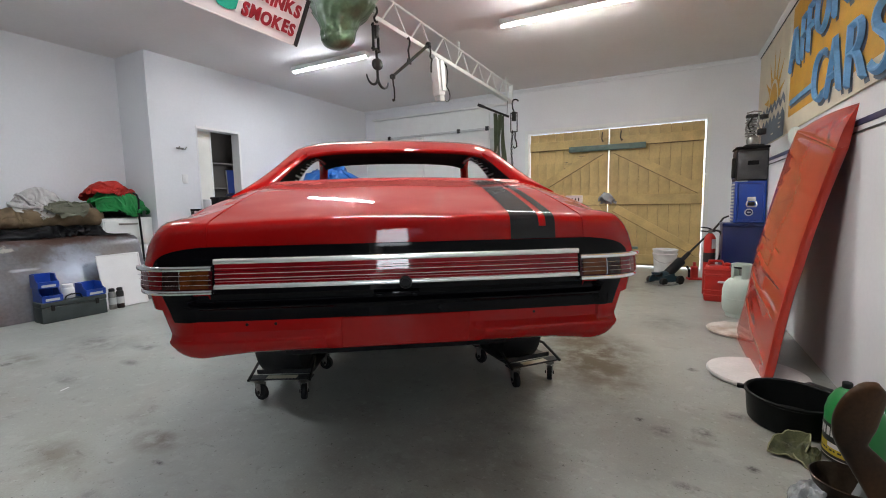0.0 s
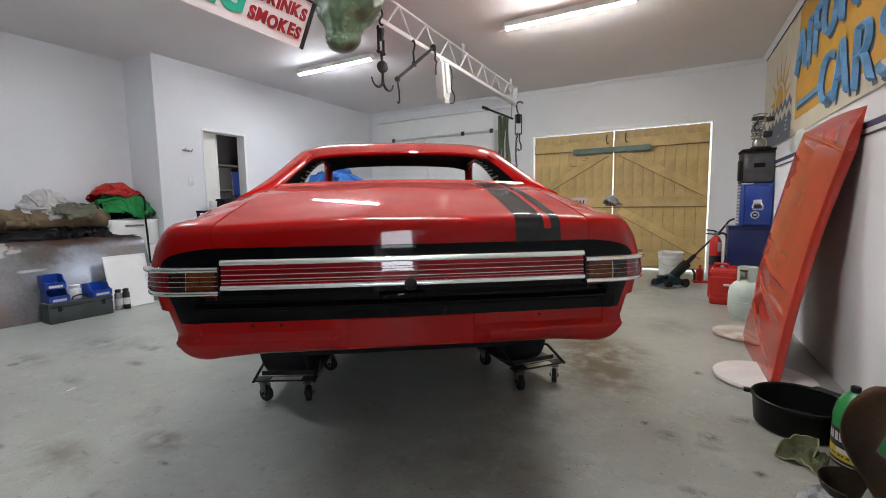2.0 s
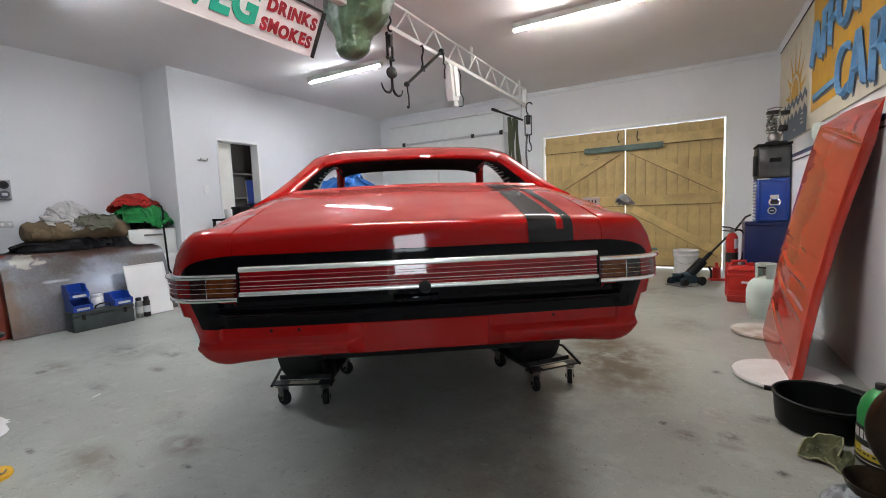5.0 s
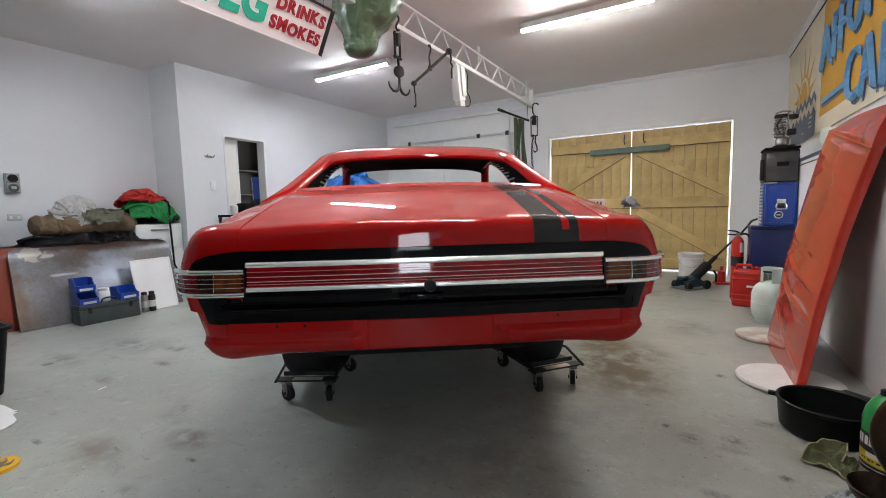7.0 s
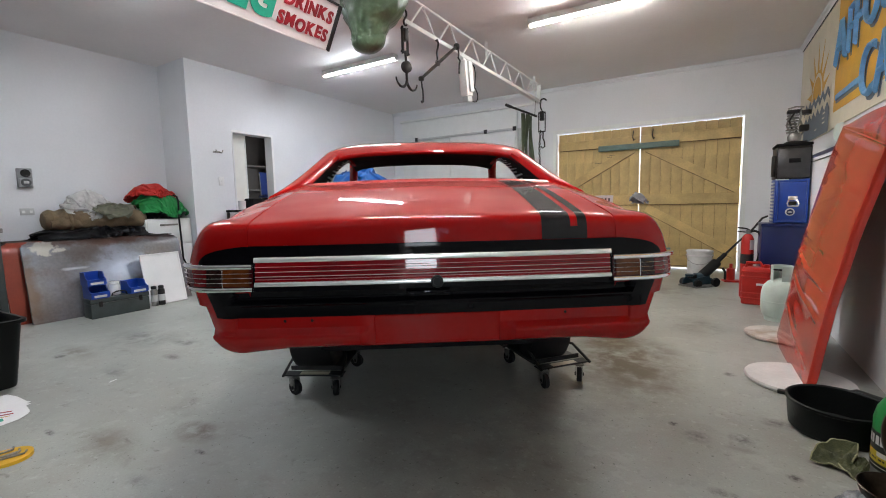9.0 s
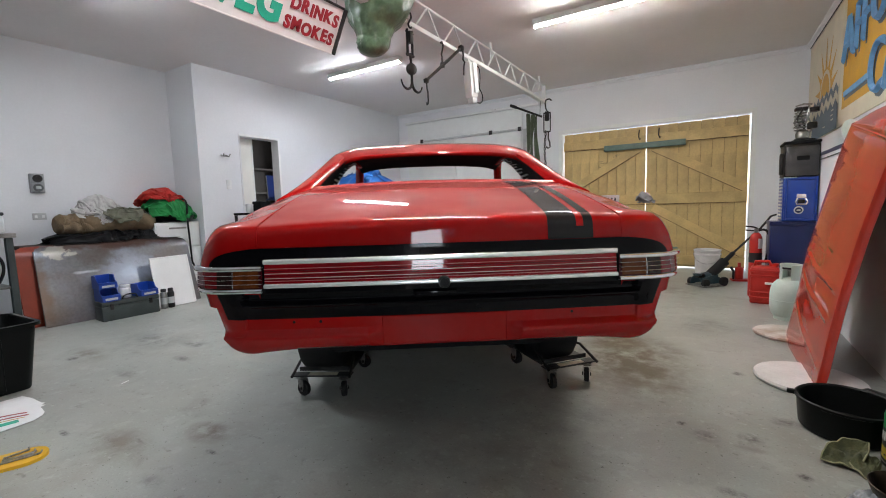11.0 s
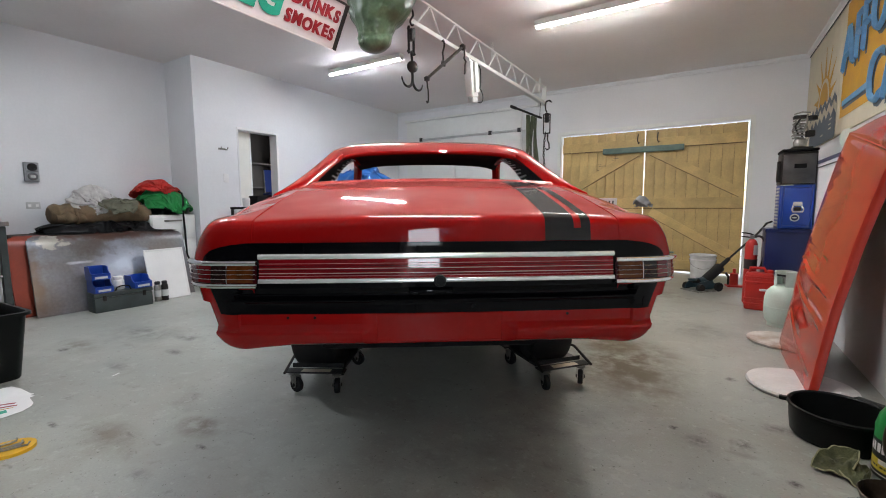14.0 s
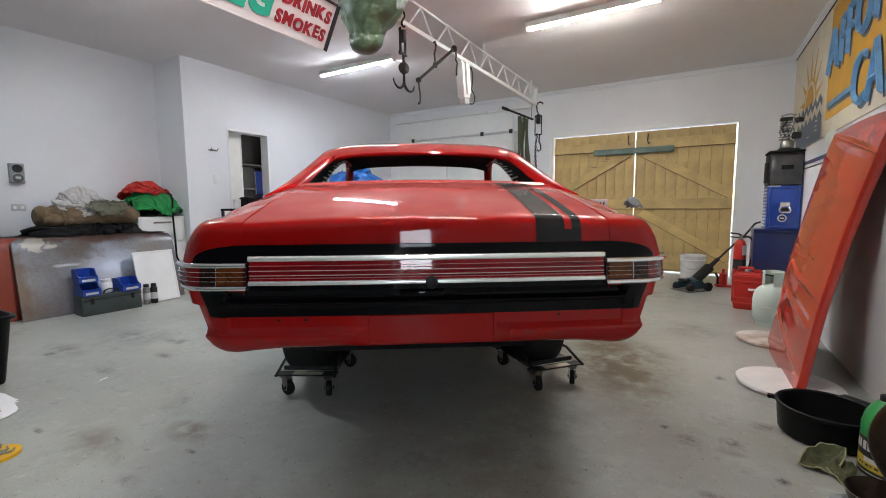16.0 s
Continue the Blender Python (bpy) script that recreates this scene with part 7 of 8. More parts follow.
for i in range(4):
    part("writing_bar", rbox(-0.050 + i * 0.028, -0.038 + i * 0.028, -0.0045, -0.0031, 0.024, 0.052, 0.0004, 1), SIGNK, npl)

# side room contents
ch = thing("blue_chair", "bright blue plastic chair in the dark side room", "chair", pose(-6.36, 4.79, 0.21, 0, 0, 75))
bm = sheet(bmesh.new(), [[Vector((x, 0.02 * math.cos(x * 6) + 0.06 * (z - 1.0), z)) for x in (-0.165 + 0.33 * i / 8 for i in range(9))] for z in (1.05 + 0.38 * j / 8 for j in range(9))])
part("backrest", bm, BLUEP, ch, "", 60, solid=0.01)
part("seat", rbox(-0.2, 0.2, -0.42, 0.02, 1.0, 1.03, 0.012, 2), BLUEP, ch)
for sx in (-1, 1):
    for sy in (-0.38, -0.02):
        part("leg", tube(bmesh.new(), [(sx * 0.17, sy, 1.0), (sx * 0.2, sy, -0.21)], 0.012, 8), STEEL, ch)
    part("post", tube(bmesh.new(), [(sx * 0.17, -0.01, 1.0), (sx * 0.17, 0.02, 1.42)], 0.01, 8), STEEL, ch)
shf = thing("dark_shelf", "dark timber shelving at the back of the side room", "shelf", pose(-8.2, 5.4, 0))
for z in (0.4, 0.9, 1.4, 1.9):
    part("shelf_board", rbox(-0.18, 0.18, -0.8, 0.8, z, z + 0.03, 0.003, 1), DROOM, shf)
for y in (-0.78, 0.78):
    part("upright", rbox(-0.18, 0.18, y - 0.018, y + 0.018, 0, 2.1, 0.003, 1), DROOM, shf)

# small stand by the doorway with clutter on it
sd = thing("parts_stand", "dark stand with white and black clutter by the doorway", "stand", pose(-5.15, 3.50, 0))
part("top", rbox(-0.2, 0.2, -0.18, 0.25, 0.98, 1.01, 0.004, 1), DARK, sd)
for sx in (-1, 1):
    for sy in (-1, 1):
        part("leg", rbox(sx * 0.18 - 0.015, sx * 0.18 + 0.015, 0.03 + sy * 0.19 - 0.015, 0.03 + sy * 0.19 + 0.015, 0, 0.979, 0.003, 1), DSTEEL, sd)
lump("parts_tray", rbox(-0.10, 0.10, -0.07, 0.09, 0, 0.15, 0.02, 2), DARK, "black plastic tray on the stand", "tray", pose(-5.10, 3.56, 1.0105))
lump("white_tub", lathe(bmesh.new(), [(0.04, 0), (0.045, 0.01), (0.048, 0.115), (0.04, 0.12)], n=20), WHITEG, "small white tub on the stand", "tub", pose(-5.10, 3.395, 1.0105))

# ---- side wall fittings ----
hk = thing("wall_hook", "small chrome double hook on the white wall", "hook", pose(XW, 3.29, 1.775))
part("plate", rbox(0.0005, 0.008, -0.05, 0.05, -0.012, 0.012, 0.003, 1), STEEL, hk)
for s in (-1, 1):
    part("peg", tube(bmesh.new(), [(0.008, s * 0.03, 0), (0.05, s * 0.04, -0.012), (0.07, s * 0.045, 0.02)], 0.007, 7), STEEL, hk)
sw = thing("light_switch", "white plastic light switch on the wall", "light switch", pose(XW, 3.327, 1.395))
part("plate", rbox(0.0005, 0.009, -0.036, 0.036, -0.058, 0.058, 0.003, 2), WHITEG, sw)
part("rocker", rbox(0.0095, 0.014, -0.009, 0.009, -0.014, 0.014, 0.002, 1), WHITEG, sw)
so = thing("switched_socket", "grey weatherproof power outlet with a round socket", "power outlet", pose(XW2, 1.54, 1.395))
OUTGREY = mat("weathered_grey_plastic", (0.36, 0.37, 0.38), 0.5, var=0.15, scale=14, fine=90, bump=0.04)
OUTDARK = mat("dark_grey_plastic", (0.13, 0.135, 0.14), 0.5, var=0.2, scale=14, fine=90, bump=0.04)
part("case", rbox(0.0005, 0.048, -0.06, 0.06, -0.105, 0.10, 0.01, 2), OUTGREY, so)
for z0, z1 in ((0.002, 0.092), (-0.097, -0.004)):
    part("cover", rbox(0.0485, 0.056, -0.052, 0.052, z0, z1, 0.004, 1), OUTGREY, so)
for z, r, mt in ((0.047, 0.040, DSTEEL), (-0.050, 0.041, OUTDARK)):
    part("dial", moved(lathe(bmesh.new(), [(r, 0), (r, 0.012), (r * 0.86, 0.015), (r * 0.62, 0.013), (r * 0.6, 0.006), (0.01, 0.006)], n=24), Matrix.Translation((0.0565, 0.0, z)) @ Matrix.Rotation(radians(90), 4, "Y")), mt, so)
part("flap", rbox(0.063, 0.074, -0.022, 0.022, -0.064, -0.036, 0.005, 2), SOCKET, so, "pale plastic flap")
for y in (-0.05, 0.05):
    part("screw", moved(lathe(bmesh.new(), [(0.004, 0), (0.004, 0.002), (0.001, 0.003)], n=8), Matrix.Translation((0.0482, y * 1.06, 0.095)) @ Matrix.Rotation(radians(90), 4, "Y")), STEEL, so)
bs = thing("double_socket", "grey double power point on the wall", "power outlet", pose(XW2, 1.535, 1.04))
part("plate", rbox(0.0005, 0.01, -0.058, 0.058, -0.036, 0.036, 0.004, 2), SOCKET, bs)
for s in (-1, 1):
    part("outlet", rbox(0.0105, 0.0115, s * 0.03 - 0.012, s * 0.03 + 0.012, -0.015, 0.012, 0.0004, 1), WHITEG, bs)

# ---- the recess: table with blankets, cabinet, panels, toolbox ----
rt = thing("low_bench", "low dark bench behind the leaning panels", "bench", pose(-5.75, 2.0, 0))
part("top", rbox(-0.28, 0.30, -0.72, 0.48, 0.70, 0.74, 0.005, 1), DROOM, rt)
for sx in (-0.24, 0.26):
    for sy in (-0.66, 0.44):
        part("leg", rbox(sx - 0.025, sx + 0.025, sy - 0.025, sy + 0.025, 0, 0.699, 0.003, 1), DROOM, rt)
lump("black_vinyl_sheet", fallen(1.55, 0.95, 0.74, 11, mound(0.0, (0.0, 0.0, 0.64, 0.27, 0.125)), 54, 120, 0.03, 0.006), CLK, "folded black vinyl sheet on the bench", "vinyl sheet", pose(-5.70, 2.05, 0.741, 0, 0, 90), angle=60)


def over_roll(x, y):
    """Upper side of the rolled blanket, over the bench."""
    return -0.085 + 0.207 * np.sqrt(np.maximum(0.0, 1 - (x / 0.19) ** 2))


def blanket(y0, y1, radius, x0, z0, low, seed):
    """A soft uneven roll from y0 to y1, flattened where it lies on the vinyl."""
    rows = []
    for i in range(31):
        v = i / 30
        r = radius * (1 - 0.25 * abs(2 * v - 1) ** 6) + 0.09 * radius * math.sin(v * 17 + seed)
        row = []
        for k in range(28):
            a = 2 * math.pi * k / 28
            q = Vector((math.cos(a) * 1.2, v * 5 + seed, math.sin(a) * 1.2))
            rr = r * (1 + 0.10 * noise.noise(q * 1.3) + 0.06 * noise.noise(q * 3))
            row.append(Vector((x0 + rr * 1.25 * math.cos(a), y0 + (y1 - y0) * v, max(low, z0 + rr * 0.9 * math.sin(a)))))
        rows.append(row)
    bm = bmesh.new()
    skin(bm, rows)
    return bm


br = lump("blanket_roll", blanket(-0.25, 0.46, 0.138, 0.0, 0.0, -0.085, 0.0), CLB, "rolled brown woollen blanket on black vinyl", "blanket", pose(-5.68, 2.00, 0.930, 0, 0, -3), angle=80)
part("back_fold", blanket(-0.44, -0.12, 0.122, -0.03, 0.012, -0.085, 5.0), CLB, br)
part("inner_roll", blanket(-0.41, -0.10, 0.070, 0.078, -0.022, -0.085, 3.0), CLB, br)
lip = [Vector((0.022 + 0.128 * math.cos(a), -0.245 - 0.006 * math.sin(3 * a), -0.008 + 0.098 * math.sin(a))) for a in (radians(-70 + 300 * i / 24) for i in range(25))]
part("rolled_edge", tube(bmesh.new(), lip, 0.017, 8), CLB, br)
lump("olive_cloth", fallen(0.75, 0.46, 0.72, 5, over_roll, 40, 130, 0.045, 0.046), CLO, "crumpled olive cloth draped over the blanket roll", "cloth", pose(-5.58, 2.15, 0.925, 0, 0, -24), angle=60)
lump("white_sheet", fallen(0.98, 1.02, 0.46, 3, lambda x, y: np.maximum(over_roll(x, y), mound(-0.085, (-0.03, 0.0, 0.18, 0.25, 0.40))(x, y)), 50, 140, 0.06, 0.026, (0.03, -0.03)), CLW, "crumpled off-white cotton sheet on the blanket pile", "sheet", pose(-5.72, 1.96, 0.925), angle=60)

fc = thing("drawer_cabinet", "white metal cabinet with drawers in the corner", "cabinet", pose(-5.77, 2.66, 0))
part("body", rbox(-0.25, 0.27, -0.25, 0.27, 0.0, 0.92, 0.006, 2), WSTEEL, fc)
for i, (z0, z1) in enumerate(((0.03, 0.30), (0.32, 0.60), (0.62, 0.89))):
    dr = part("drawer", rbox(0.2705, 0.283, -0.235, 0.255, z0, z1, 0.005, 2), WSTEEL, fc)
    part("handle", rbox(0.2835, 0.295, -0.10, 0.10, z1 - 0.05, z1 - 0.03, 0.003, 1), STEEL, dr)
lump("dark_jacket", fallen(0.80, 0.75, 0.66, 8, mound(0.0, (0, 0, 0.22, 0.24, 0.11)), 36, 110, 0.04), CLK, "dark folded jacket on the cabinet", "jacket", pose(-5.74, 2.67, 0.921), angle=60)
lump("green_sheet", fallen(1.05, 1.10, 0.58, 12, lambda x, y: mound(0.0, (-0.02, -0.03, 0.26, 0.28, 0.24))(x, y) - 0.16 * np.clip((np.maximum(np.abs(x + 0.03), np.abs(y + 0.02)) - 0.25) / 0.05, 0, 1), 48, 130, 0.04), CLG, "bright green crumpled cloth on the cabinet", "cloth", pose(-5.71, 2.70, 0.99), angle=60)
lump("red_sheet", fallen(1.0, 1.0, 0.5, 15, mound(0.0, (0, -0.02, 0.20, 0.25, 0.25)), 46, 120, 0.05), CLR, "bright red crumpled cloth on top of the green one", "cloth", pose(-5.75, 2.62, 1.09), angle=60)
sp = thing("black_strap", "thin black strap hanging down the cabinet", "strap")
part("webbing", tube(bmesh.new(), [(-5.52, 2.76, 1.21), (-5.47, 2.77, 1.19), (-5.452, 2.775, 1.12), (-5.460, 2.77, 0.95), (-5.464, 2.78, 0.7), (-5.462, 2.785, 0.42), (-5.462, 2.81, 0.36)], 0.011, 6), CLK, sp)


def car_panel(y0, y1, x_foot, x_top, h, mt, name, label, cat, m=None, r=0.07, flare=0.0):
    """A pressed steel panel standing on edge and leaning back."""
    t = thing(name, label, cat, m)
    rows = []
    for j in range(25):
        v = j / 24
        ins = r * (1 - math.sqrt(max(0, 1 - max(0, (v - 0.88) / 0.12) ** 2)))
        row = []
        for i in range(41):
            u = i / 40
            y = y0 + ins + (y1 - y0 - 2 * ins) * u - flare * (1 - u) * (1 - v)
            bow = 0.03 * math.sin(u * math.pi) * math.sin((0.15 + 0.8 * v) * math.pi)
            roll = 0.06 * max(0, (v - 0.86) / 0.14) ** 2
            row.append(Vector((x_foot + (x_top - x_foot) * v + bow - roll, y, h * v - 0.02 * max(0, (v - 0.9) / 0.1) ** 2)))
        rows.append(row)
    part("skin", sheet(bmesh.new(), rows), mt, t, "", 60, solid=0.008)
    part("top_flange", tube(bmesh.new(), [p + Vector((-0.012, 0, 0.002)) for p in rows[-1]], 0.010, 6), mt, t)
    part("side_flange", tube(bmesh.new(), [r[0] + Vector((-0.008, 0.004, 0.010)) for r in rows[:-2]], 0.009, 6), mt, t)
    return t


pr = car_panel(1.27, 2.66, -5.10, -5.34, 0.755, PRIMER, "primer_panel", "bare grey primed car bonnet with rust marks, leaning on the bench", "car panel", flare=0.03)
car_panel(1.14, 2.3, -5.24, -5.40, 0.755, ORANGE2, "orange_panel", "faded orange car panel behind the grey one", "car panel")

random.seed(8)
for k in range(16):
    cy, cz, r = random.uniform(1.31, 1.62), random.uniform(0.56, 0.70), random.uniform(0.007, 0.022)
    f = cz / 0.755
    bow = 0.03 * math.sin((cy - 1.27) / 1.39 * math.pi) * math.sin((0.15 + 0.8 * f) * math.pi)
    cx = -5.10 - 0.24 * f + bow - 0.06 * max(0, (f - 0.86) / 0.14) ** 2 + 0.0065
    pts = [(r * (1 + 0.4 * noise.noise(Vector((math.cos(a) * 2, math.sin(a) * 2, k)))) * math.cos(a) * 1.3, 0.55 * r * math.sin(a)) for a in (2 * math.pi * i / 16 for i in range(16))]
    part("flaked_patch", slab(bmesh.new(), pts, lambda a, b, q: Vector((cx - 0.32 * b + q, cy + a, cz + b)), -0.001, 0.001), CHIP if k % 4 else PRIMER, pr, "flaked filler and rust patch")
wb = thing("whiteboard", "small white framed panel leaning against the grey bonnet", "panel")
M = Matrix.Translation((-4.955, 2.335, 0.004)) @ Matrix.Rotation(radians(0.5), 4, "X") @ Matrix.Rotation(radians(-12), 4, "Y")
part("sheet", rbox(-0.012, 0.0, -0.20, 0.20, 0.0, 0.56, 0.003, 1, M), WHITEG, wb)
for a in ((-0.20, -0.185, 0, 0.56), (0.185, 0.20, 0, 0.56), (-0.185, 0.185, 0.545, 0.56), (-0.185, 0.185, 0.0, 0.015)):
    part("frame", rbox(0.0005, 0.006, a[0], a[1], a[2], a[3], 0.002, 1, M), WHITEG, wb)

tb = thing("toolbox", "dark grey-green steel toolbox on the floor", "toolbox", pose(-4.93, 1.842, 0, 0, 0, -1))
part("box", rbox(-0.09, 0.09, -0.25, 0.25, 0.0, 0.14, 0.006, 2), GREYTB, tb)
part("lid", rbox(-0.094, 0.094, -0.254, 0.254, 0.141, 0.19, 0.012, 2), GREYTB, tb)
for y in (-0.17, 0.17):
    part("catch", rbox(0.0945, 0.102, y - 0.015, y + 0.015, 0.11, 0.165, 0.003, 1), DSTEEL, tb)
part("handle", tube(bmesh.new(), [(0.06, -0.065, 0.191), (0.062, -0.055, 0.222), (0.064, -0.02, 0.234), (0.064, 0.02, 0.234), (0.062, 0.055, 0.222), (0.06, 0.065, 0.191)], 0.007, 7), DSTEEL, tb)


def parts_bin(x, y, z, w, rz=0):
    """Open-fronted stacking bin."""
    t = thing("parts_bin", "blue plastic open-fronted stacking bin with a pale label", "storage bin", pose(x, y, z, 0, 0, rz), "stacking bins")
    bm = bmesh.new()
    d, h = 0.085, 0.125
    box(bm, -d, d, -w / 2, w / 2, 0.0, 0.006)
    box(bm, -d, -d + 0.006, -w / 2, w / 2, 0.006, h)
    for s in (-1, 1):
        slab(bm, [(-d + 0.006, 0.006), (d + 0.02, 0.006), (d + 0.02, 0.055), (d - 0.03, 0.08), (d - 0.05, h), (-d + 0.006, h)], lambda a, b, q, s=s: Vector((a, s * (w / 2 - 0.003) + q, b)), -0.003, 0.003)
    box(bm, d + 0.012, d + 0.018, -w / 2 + 0.006, w / 2 - 0.006, 0.0, 0.055)
    part("tray", bm, BLUEP, t, "", 20)
    part("label_card", rbox(d + 0.0185, d + 0.0205, -w * 0.34, w * 0.34, 0.012, 0.034, 0.0006, 1), SOCKET, t)
    part("lip", rbox(d + 0.010, d + 0.024, -w / 2, w / 2, 0.054, 0.062, 0.002, 1), BLUEP, t)
    return t


parts_bin(-4.94, 1.675, 0.191, 0.15, 0)
parts_bin(-4.955, 1.667, 0.318, 0.15, -3)
parts_bin(-4.93, 2.0, 0.191, 0.165, 4)
wbt = thing("white_jar", "white plastic jar with a screw lid on the toolbox", "jar", pose(-4.955, 1.835, 0.191))
part("jar_body", lathe(bmesh.new(), [(0.045, 0), (0.05, 0.008), (0.05, 0.085), (0.042, 0.10)], n=24), WHITEG, wbt)
part("lid", lathe(bmesh.new(), [(0.041, 0.1005), (0.043, 0.104), (0.043, 0.128), (0.038, 0.131)], n=24), WHITEG, wbt)
for x, y, mt in ((-4.94, 2.185, STEEL), (-4.935, 2.255, DSTEEL)):
    c = thing("spray_can", "dark spray can beside the toolbox", "spray can", pose(x, y, 0), "spray cans")
    part("can", lathe(bmesh.new(), [(0.031, 0), (0.033, 0.004), (0.033, 0.165), (0.026, 0.18), (0.014, 0.183)], n=20), mt, c)
    part("cap", lathe(bmesh.new(), [(0.025, 0.1835), (0.026, 0.19), (0.026, 0.21), (0.02, 0.215)], n=18), SIGNK, c)
    part("label", lathe(bmesh.new(), [(0.0333, 0.05), (0.0337, 0.05), (0.0337, 0.12), (0.0333, 0.12)], n=20), SOCKET, c)

# ---- near the camera on the other side: bench, tub, paper, yellow board ----
wk = thing("steel_workbench", "steel framed workbench with clutter underneath", "workbench", pose(-5.45, 0.55, 0))
part("top", rbox(-0.40, 0.45, -0.9, 0.545, 0.86, 0.90, 0.005, 1), STEEL, wk)
for sx in (-0.36, 0.41):
    for sy in (-0.85, 0.50):
        part("leg", rbox(sx - 0.025, sx + 0.025, sy - 0.025, sy + 0.025, 0, 0.859, 0.004, 1), GREYTB, wk)
part("lower_shelf", rbox(-0.34, 0.43, -0.84, 0.49, 0.42, 0.44, 0.004, 1), STEEL, wk)
bcs = thing("bench_case", "pale grey case with a dark lid on the workbench", "case", pose(-5.25, 0.92, 0.901))
part("case_body", rbox(-0.2, 0.2, -0.35, 0.12, 0, 0.15, 0.012, 2), SOCKET, bcs)
part("lid", rbox(-0.205, 0.205, -0.355, 0.125, 0.151, 0.18, 0.01, 2), SIGNK, bcs)
drape(0.3, 0.4, 0.30, 21.0, CLGREY, "grey_bag", "dark grey bag under the workbench", "bag", pose(-5.4, 0.55, 0.0), 4.5, 0.35)
drape(0.22, 0.30, 0.22, 24.0, NAVY, "blue_bag", "dark blue bag on the bench's lower shelf", "bag", pose(-5.35, 0.65, 0.441), 4.5, 0.35)
lump("hose_coil", tube(bmesh.new(), [(-5.0 + 0.02 * math.sin(a * 3), 0.86 + 0.13 * math.cos(a), 0.60 + 0.17 * math.sin(a)) for a in (2 * math.pi * i / 40 for i in range(90))], 0.012, 6), RUBBER, "black rubber hose coil hanging on the bench leg", "hose")

tub = thing("storage_tub", "large black plastic storage tub, open at the top", "tub", pose(-3.55, 0.44, 0, 0, 0, 3) @ Matrix.Diagonal((1.03, 1.03, 1.06, 1)))
bm = bmesh.new()
def rrect(x, y, r, z, n=6):
    out = []
    for cx, cy, a0 in ((x - r, y - r, 0), (-x + r, y - r, 90), (-x + r, -y + r, 180), (x - r, -y + r, 270)):
        for i in range(n + 1):
            a = radians(a0 + 90 * i / n)
            out.append(Vector((cx + r * math.cos(a), cy + r * math.sin(a), z)))
    return out
skin(bm, [rrect(0.20, 0.25, 0.04, 0.0), rrect(0.205, 0.255, 0.045, 0.01), rrect(0.235, 0.295, 0.05, 0.36), rrect(0.255, 0.315, 0.055, 0.362), rrect(0.255, 0.315, 0.055, 0.38), rrect(0.235, 0.295, 0.05, 0.382), rrect(0.228, 0.288, 0.05, 0.36), rrect(0.198, 0.248, 0.04, 0.015)])
part("shell", bm, PLASTIC, tub)
for s in (-1, 1):
    part("rib", rbox(0.222, 0.238, s * 0.1 - 0.03, s * 0.1 + 0.03, 0.04, 0.34, 0.006, 2, Matrix.Rotation(radians(5), 4, "Y") @ Matrix.Translation((-0.012, 0, 0))), PLASTIC, tub)

pp = thing("paper_sheet", "white papers with red lines and a green blot on the floor", "paper", pose(-2.95, 0.50, 0.0))
for z, out in ((0.001, [(-0.32, -0.20), (-0.01, -0.22), (0.0, 0.12), (-0.015, 0.158), (-0.04, 0.146), (-0.05, 0.166), (-0.075, 0.156), (-0.20, 0.15), (-0.29, 0.13)]),
               (0.004, [(-0.27, -0.25), (0.19, -0.24), (0.185, 0.0), (0.177, 0.062), (0.14, 0.105), (0.103, 0.123), (-0.03, 0.137), (-0.18, 0.142), (-0.25, 0.10)])):
    part("sheet", slab(bmesh.new(), out, lambda a, b, t, z=z: Vector((a, b, z + t)), 0.0, 0.0015), PAPER, pp)
def mark(pts, w, mt):
    bm, rows = bmesh.new(), []
    for i, p in enumerate(pts):
        d = (Vector(pts[min(i + 1, len(pts) - 1)]) - Vector(pts[max(i - 1, 0)])).normalized()
        nv = Vector((-d.y, d.x, 0)) * w
        rows.append([Vector(p) - nv, Vector(p) + nv])
    part("drawn_line", sheet(bm, rows), mt, pp)
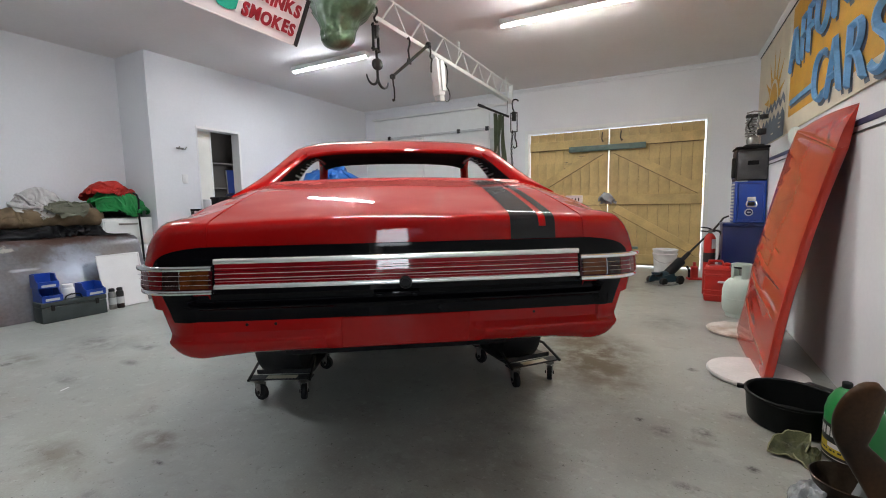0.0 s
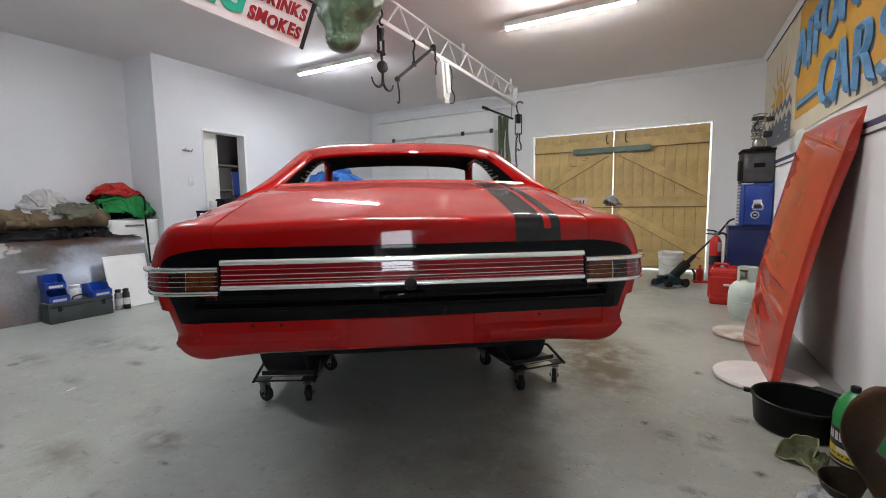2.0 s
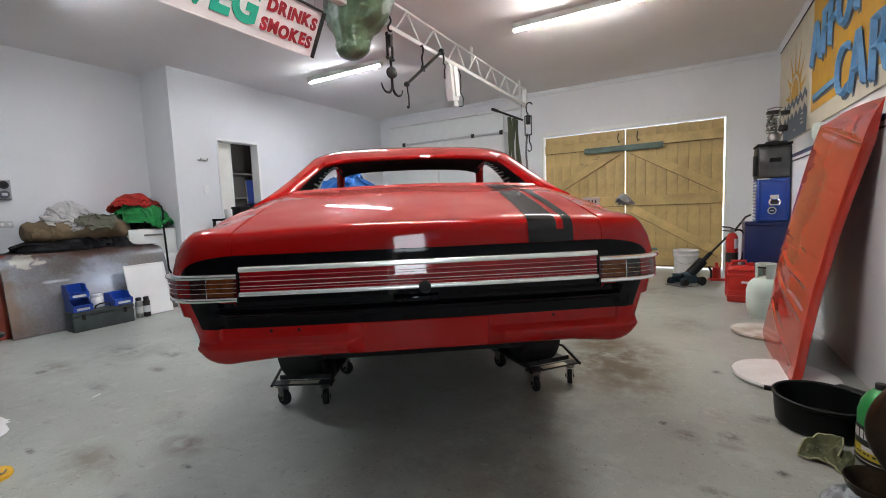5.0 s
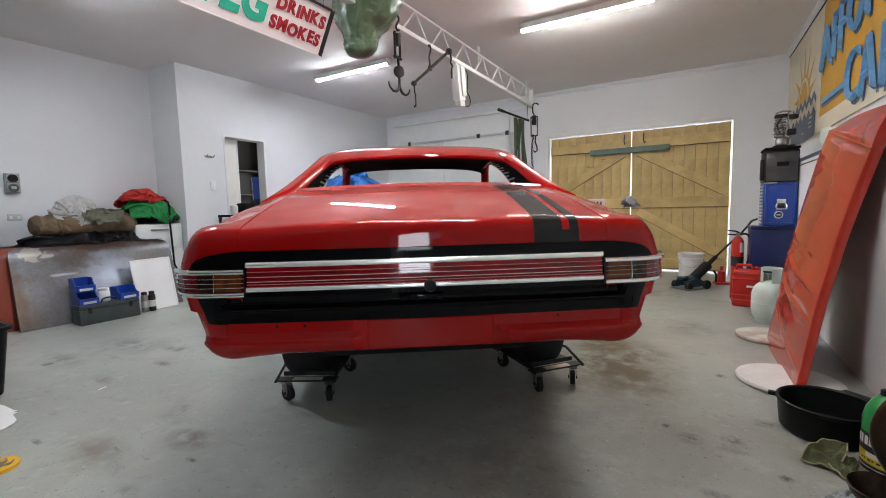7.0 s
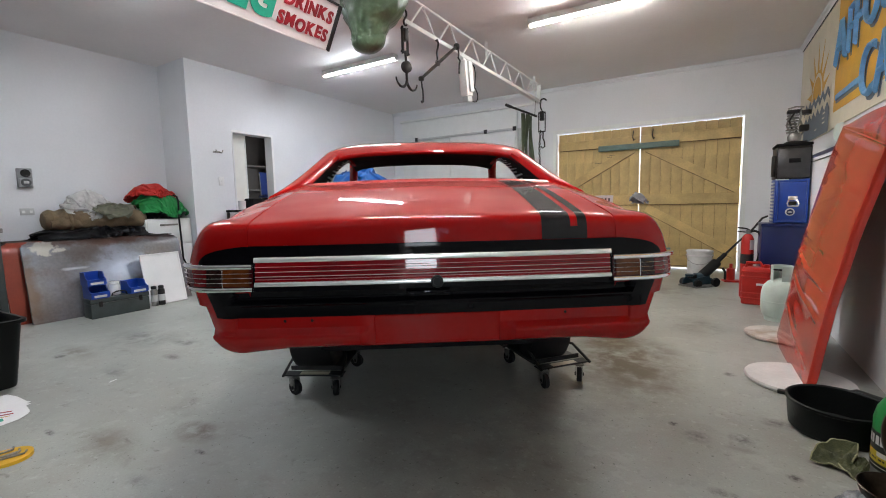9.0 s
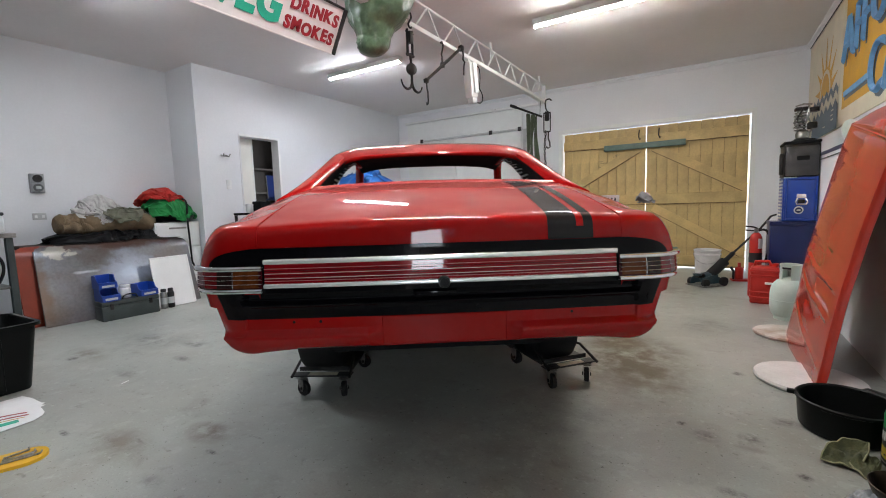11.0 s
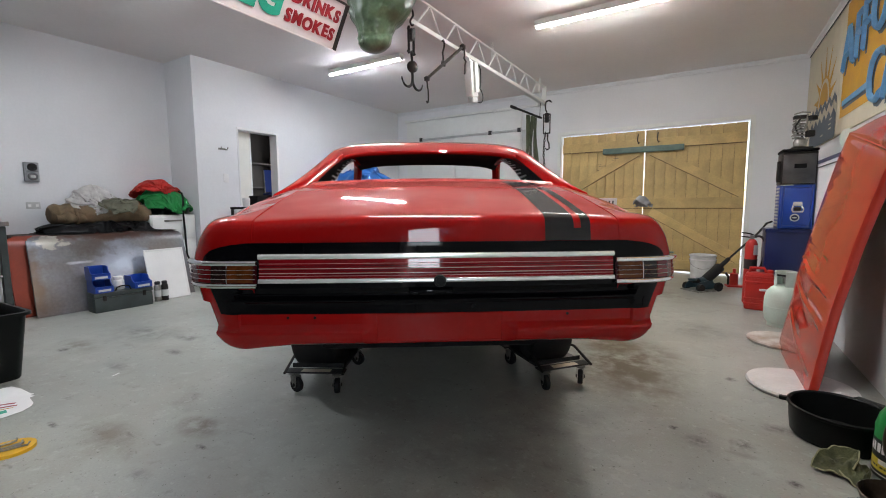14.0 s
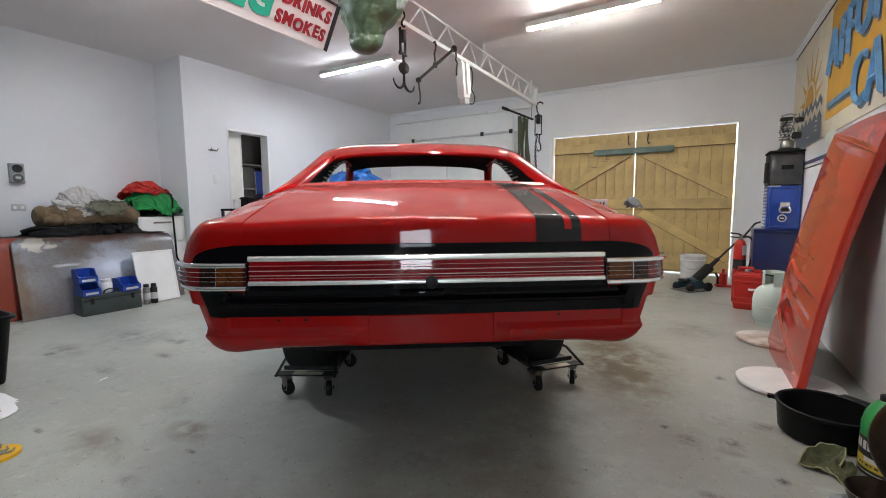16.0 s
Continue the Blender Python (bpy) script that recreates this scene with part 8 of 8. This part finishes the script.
mark(bez((-0.09, -0.20, 0.0062), (-0.06, -0.10, 0.0062), (-0.03, 0.0, 0.0062), (0.03, 0.073, 0.0062)), 0.008, SIGNR)
mark(bez((-0.04, -0.21, 0.0062), (0.0, -0.10, 0.0062), (0.02, 0.0, 0.0062), (0.07, 0.068, 0.0062)), 0.008, SIGNR)
mark(bez((0.0, -0.21, 0.0062), (0.04, -0.10, 0.0062), (0.06, 0.0, 0.0062), (0.09, 0.05, 0.0062)), 0.005, MURY)
mark(bez((0.08, -0.10, 0.0062), (0.10, -0.06, 0.0062), (0.11, -0.02, 0.0062), (0.115, 0.02, 0.0062)), 0.022, SIGNT)
lump("blue_clamp", rbox(-0.05, 0.05, -0.03, 0.03, 0, 0.05, 0.012, 2), BLUEP, "small blue plastic clamp on the floor", "clamp", pose(-2.66, 0.36, 0, 0, 0, 30))
lump("red_puck", lathe(bmesh.new(), [(0.03, 0), (0.032, 0.005), (0.03, 0.04), (0.02, 0.045)], n=20), REDP, "small round red plastic piece lying on the paper", "plastic piece", pose(-3.06, 0.46, 0.0075))
yb = thing("yellow_board", "yellow plastic board with hex keys lying on it", "tool holder", pose(-2.385, 0.335, 0, 0, 0, 68))
out = [(-0.35, -0.07), (0.10, -0.075)] + [(0.10 + 0.075 * math.cos(a), 0.075 * math.sin(a)) for a in (radians(-80 + 160 * i / 10) for i in range(11))] + [(0.10, 0.075), (-0.35, 0.07)]
part("board", slab(bmesh.new(), out, lambda a, b, t: Vector((a, b, t)), 0.0, 0.014), YEL, yb)
for k, (a, l) in enumerate(((0.05, 0.12), (0.22, 0.10), (-0.15, 0.095), (0.32, 0.08))):
    d = Vector((math.cos(a), math.sin(a), 0))
    p = Vector((0.03, -0.03 + 0.017 * k, 0.019))
    part("hex_key", tube(bmesh.new(), [p, p + d * l, p + d * (l + 0.004) + Vector((-d.y, d.x, 0)) * 0.025], 0.0045, 6), STEEL, yb)
lump("plastic_strip", rbox(-0.025, 0.025, -0.004, 0.004, 0.0005, 0.0035, 0.001, 1), PAPER, "thin white plastic strip lying on the floor", "strip", pose(-2.927, 1.02, 0, 0, 0, 112))
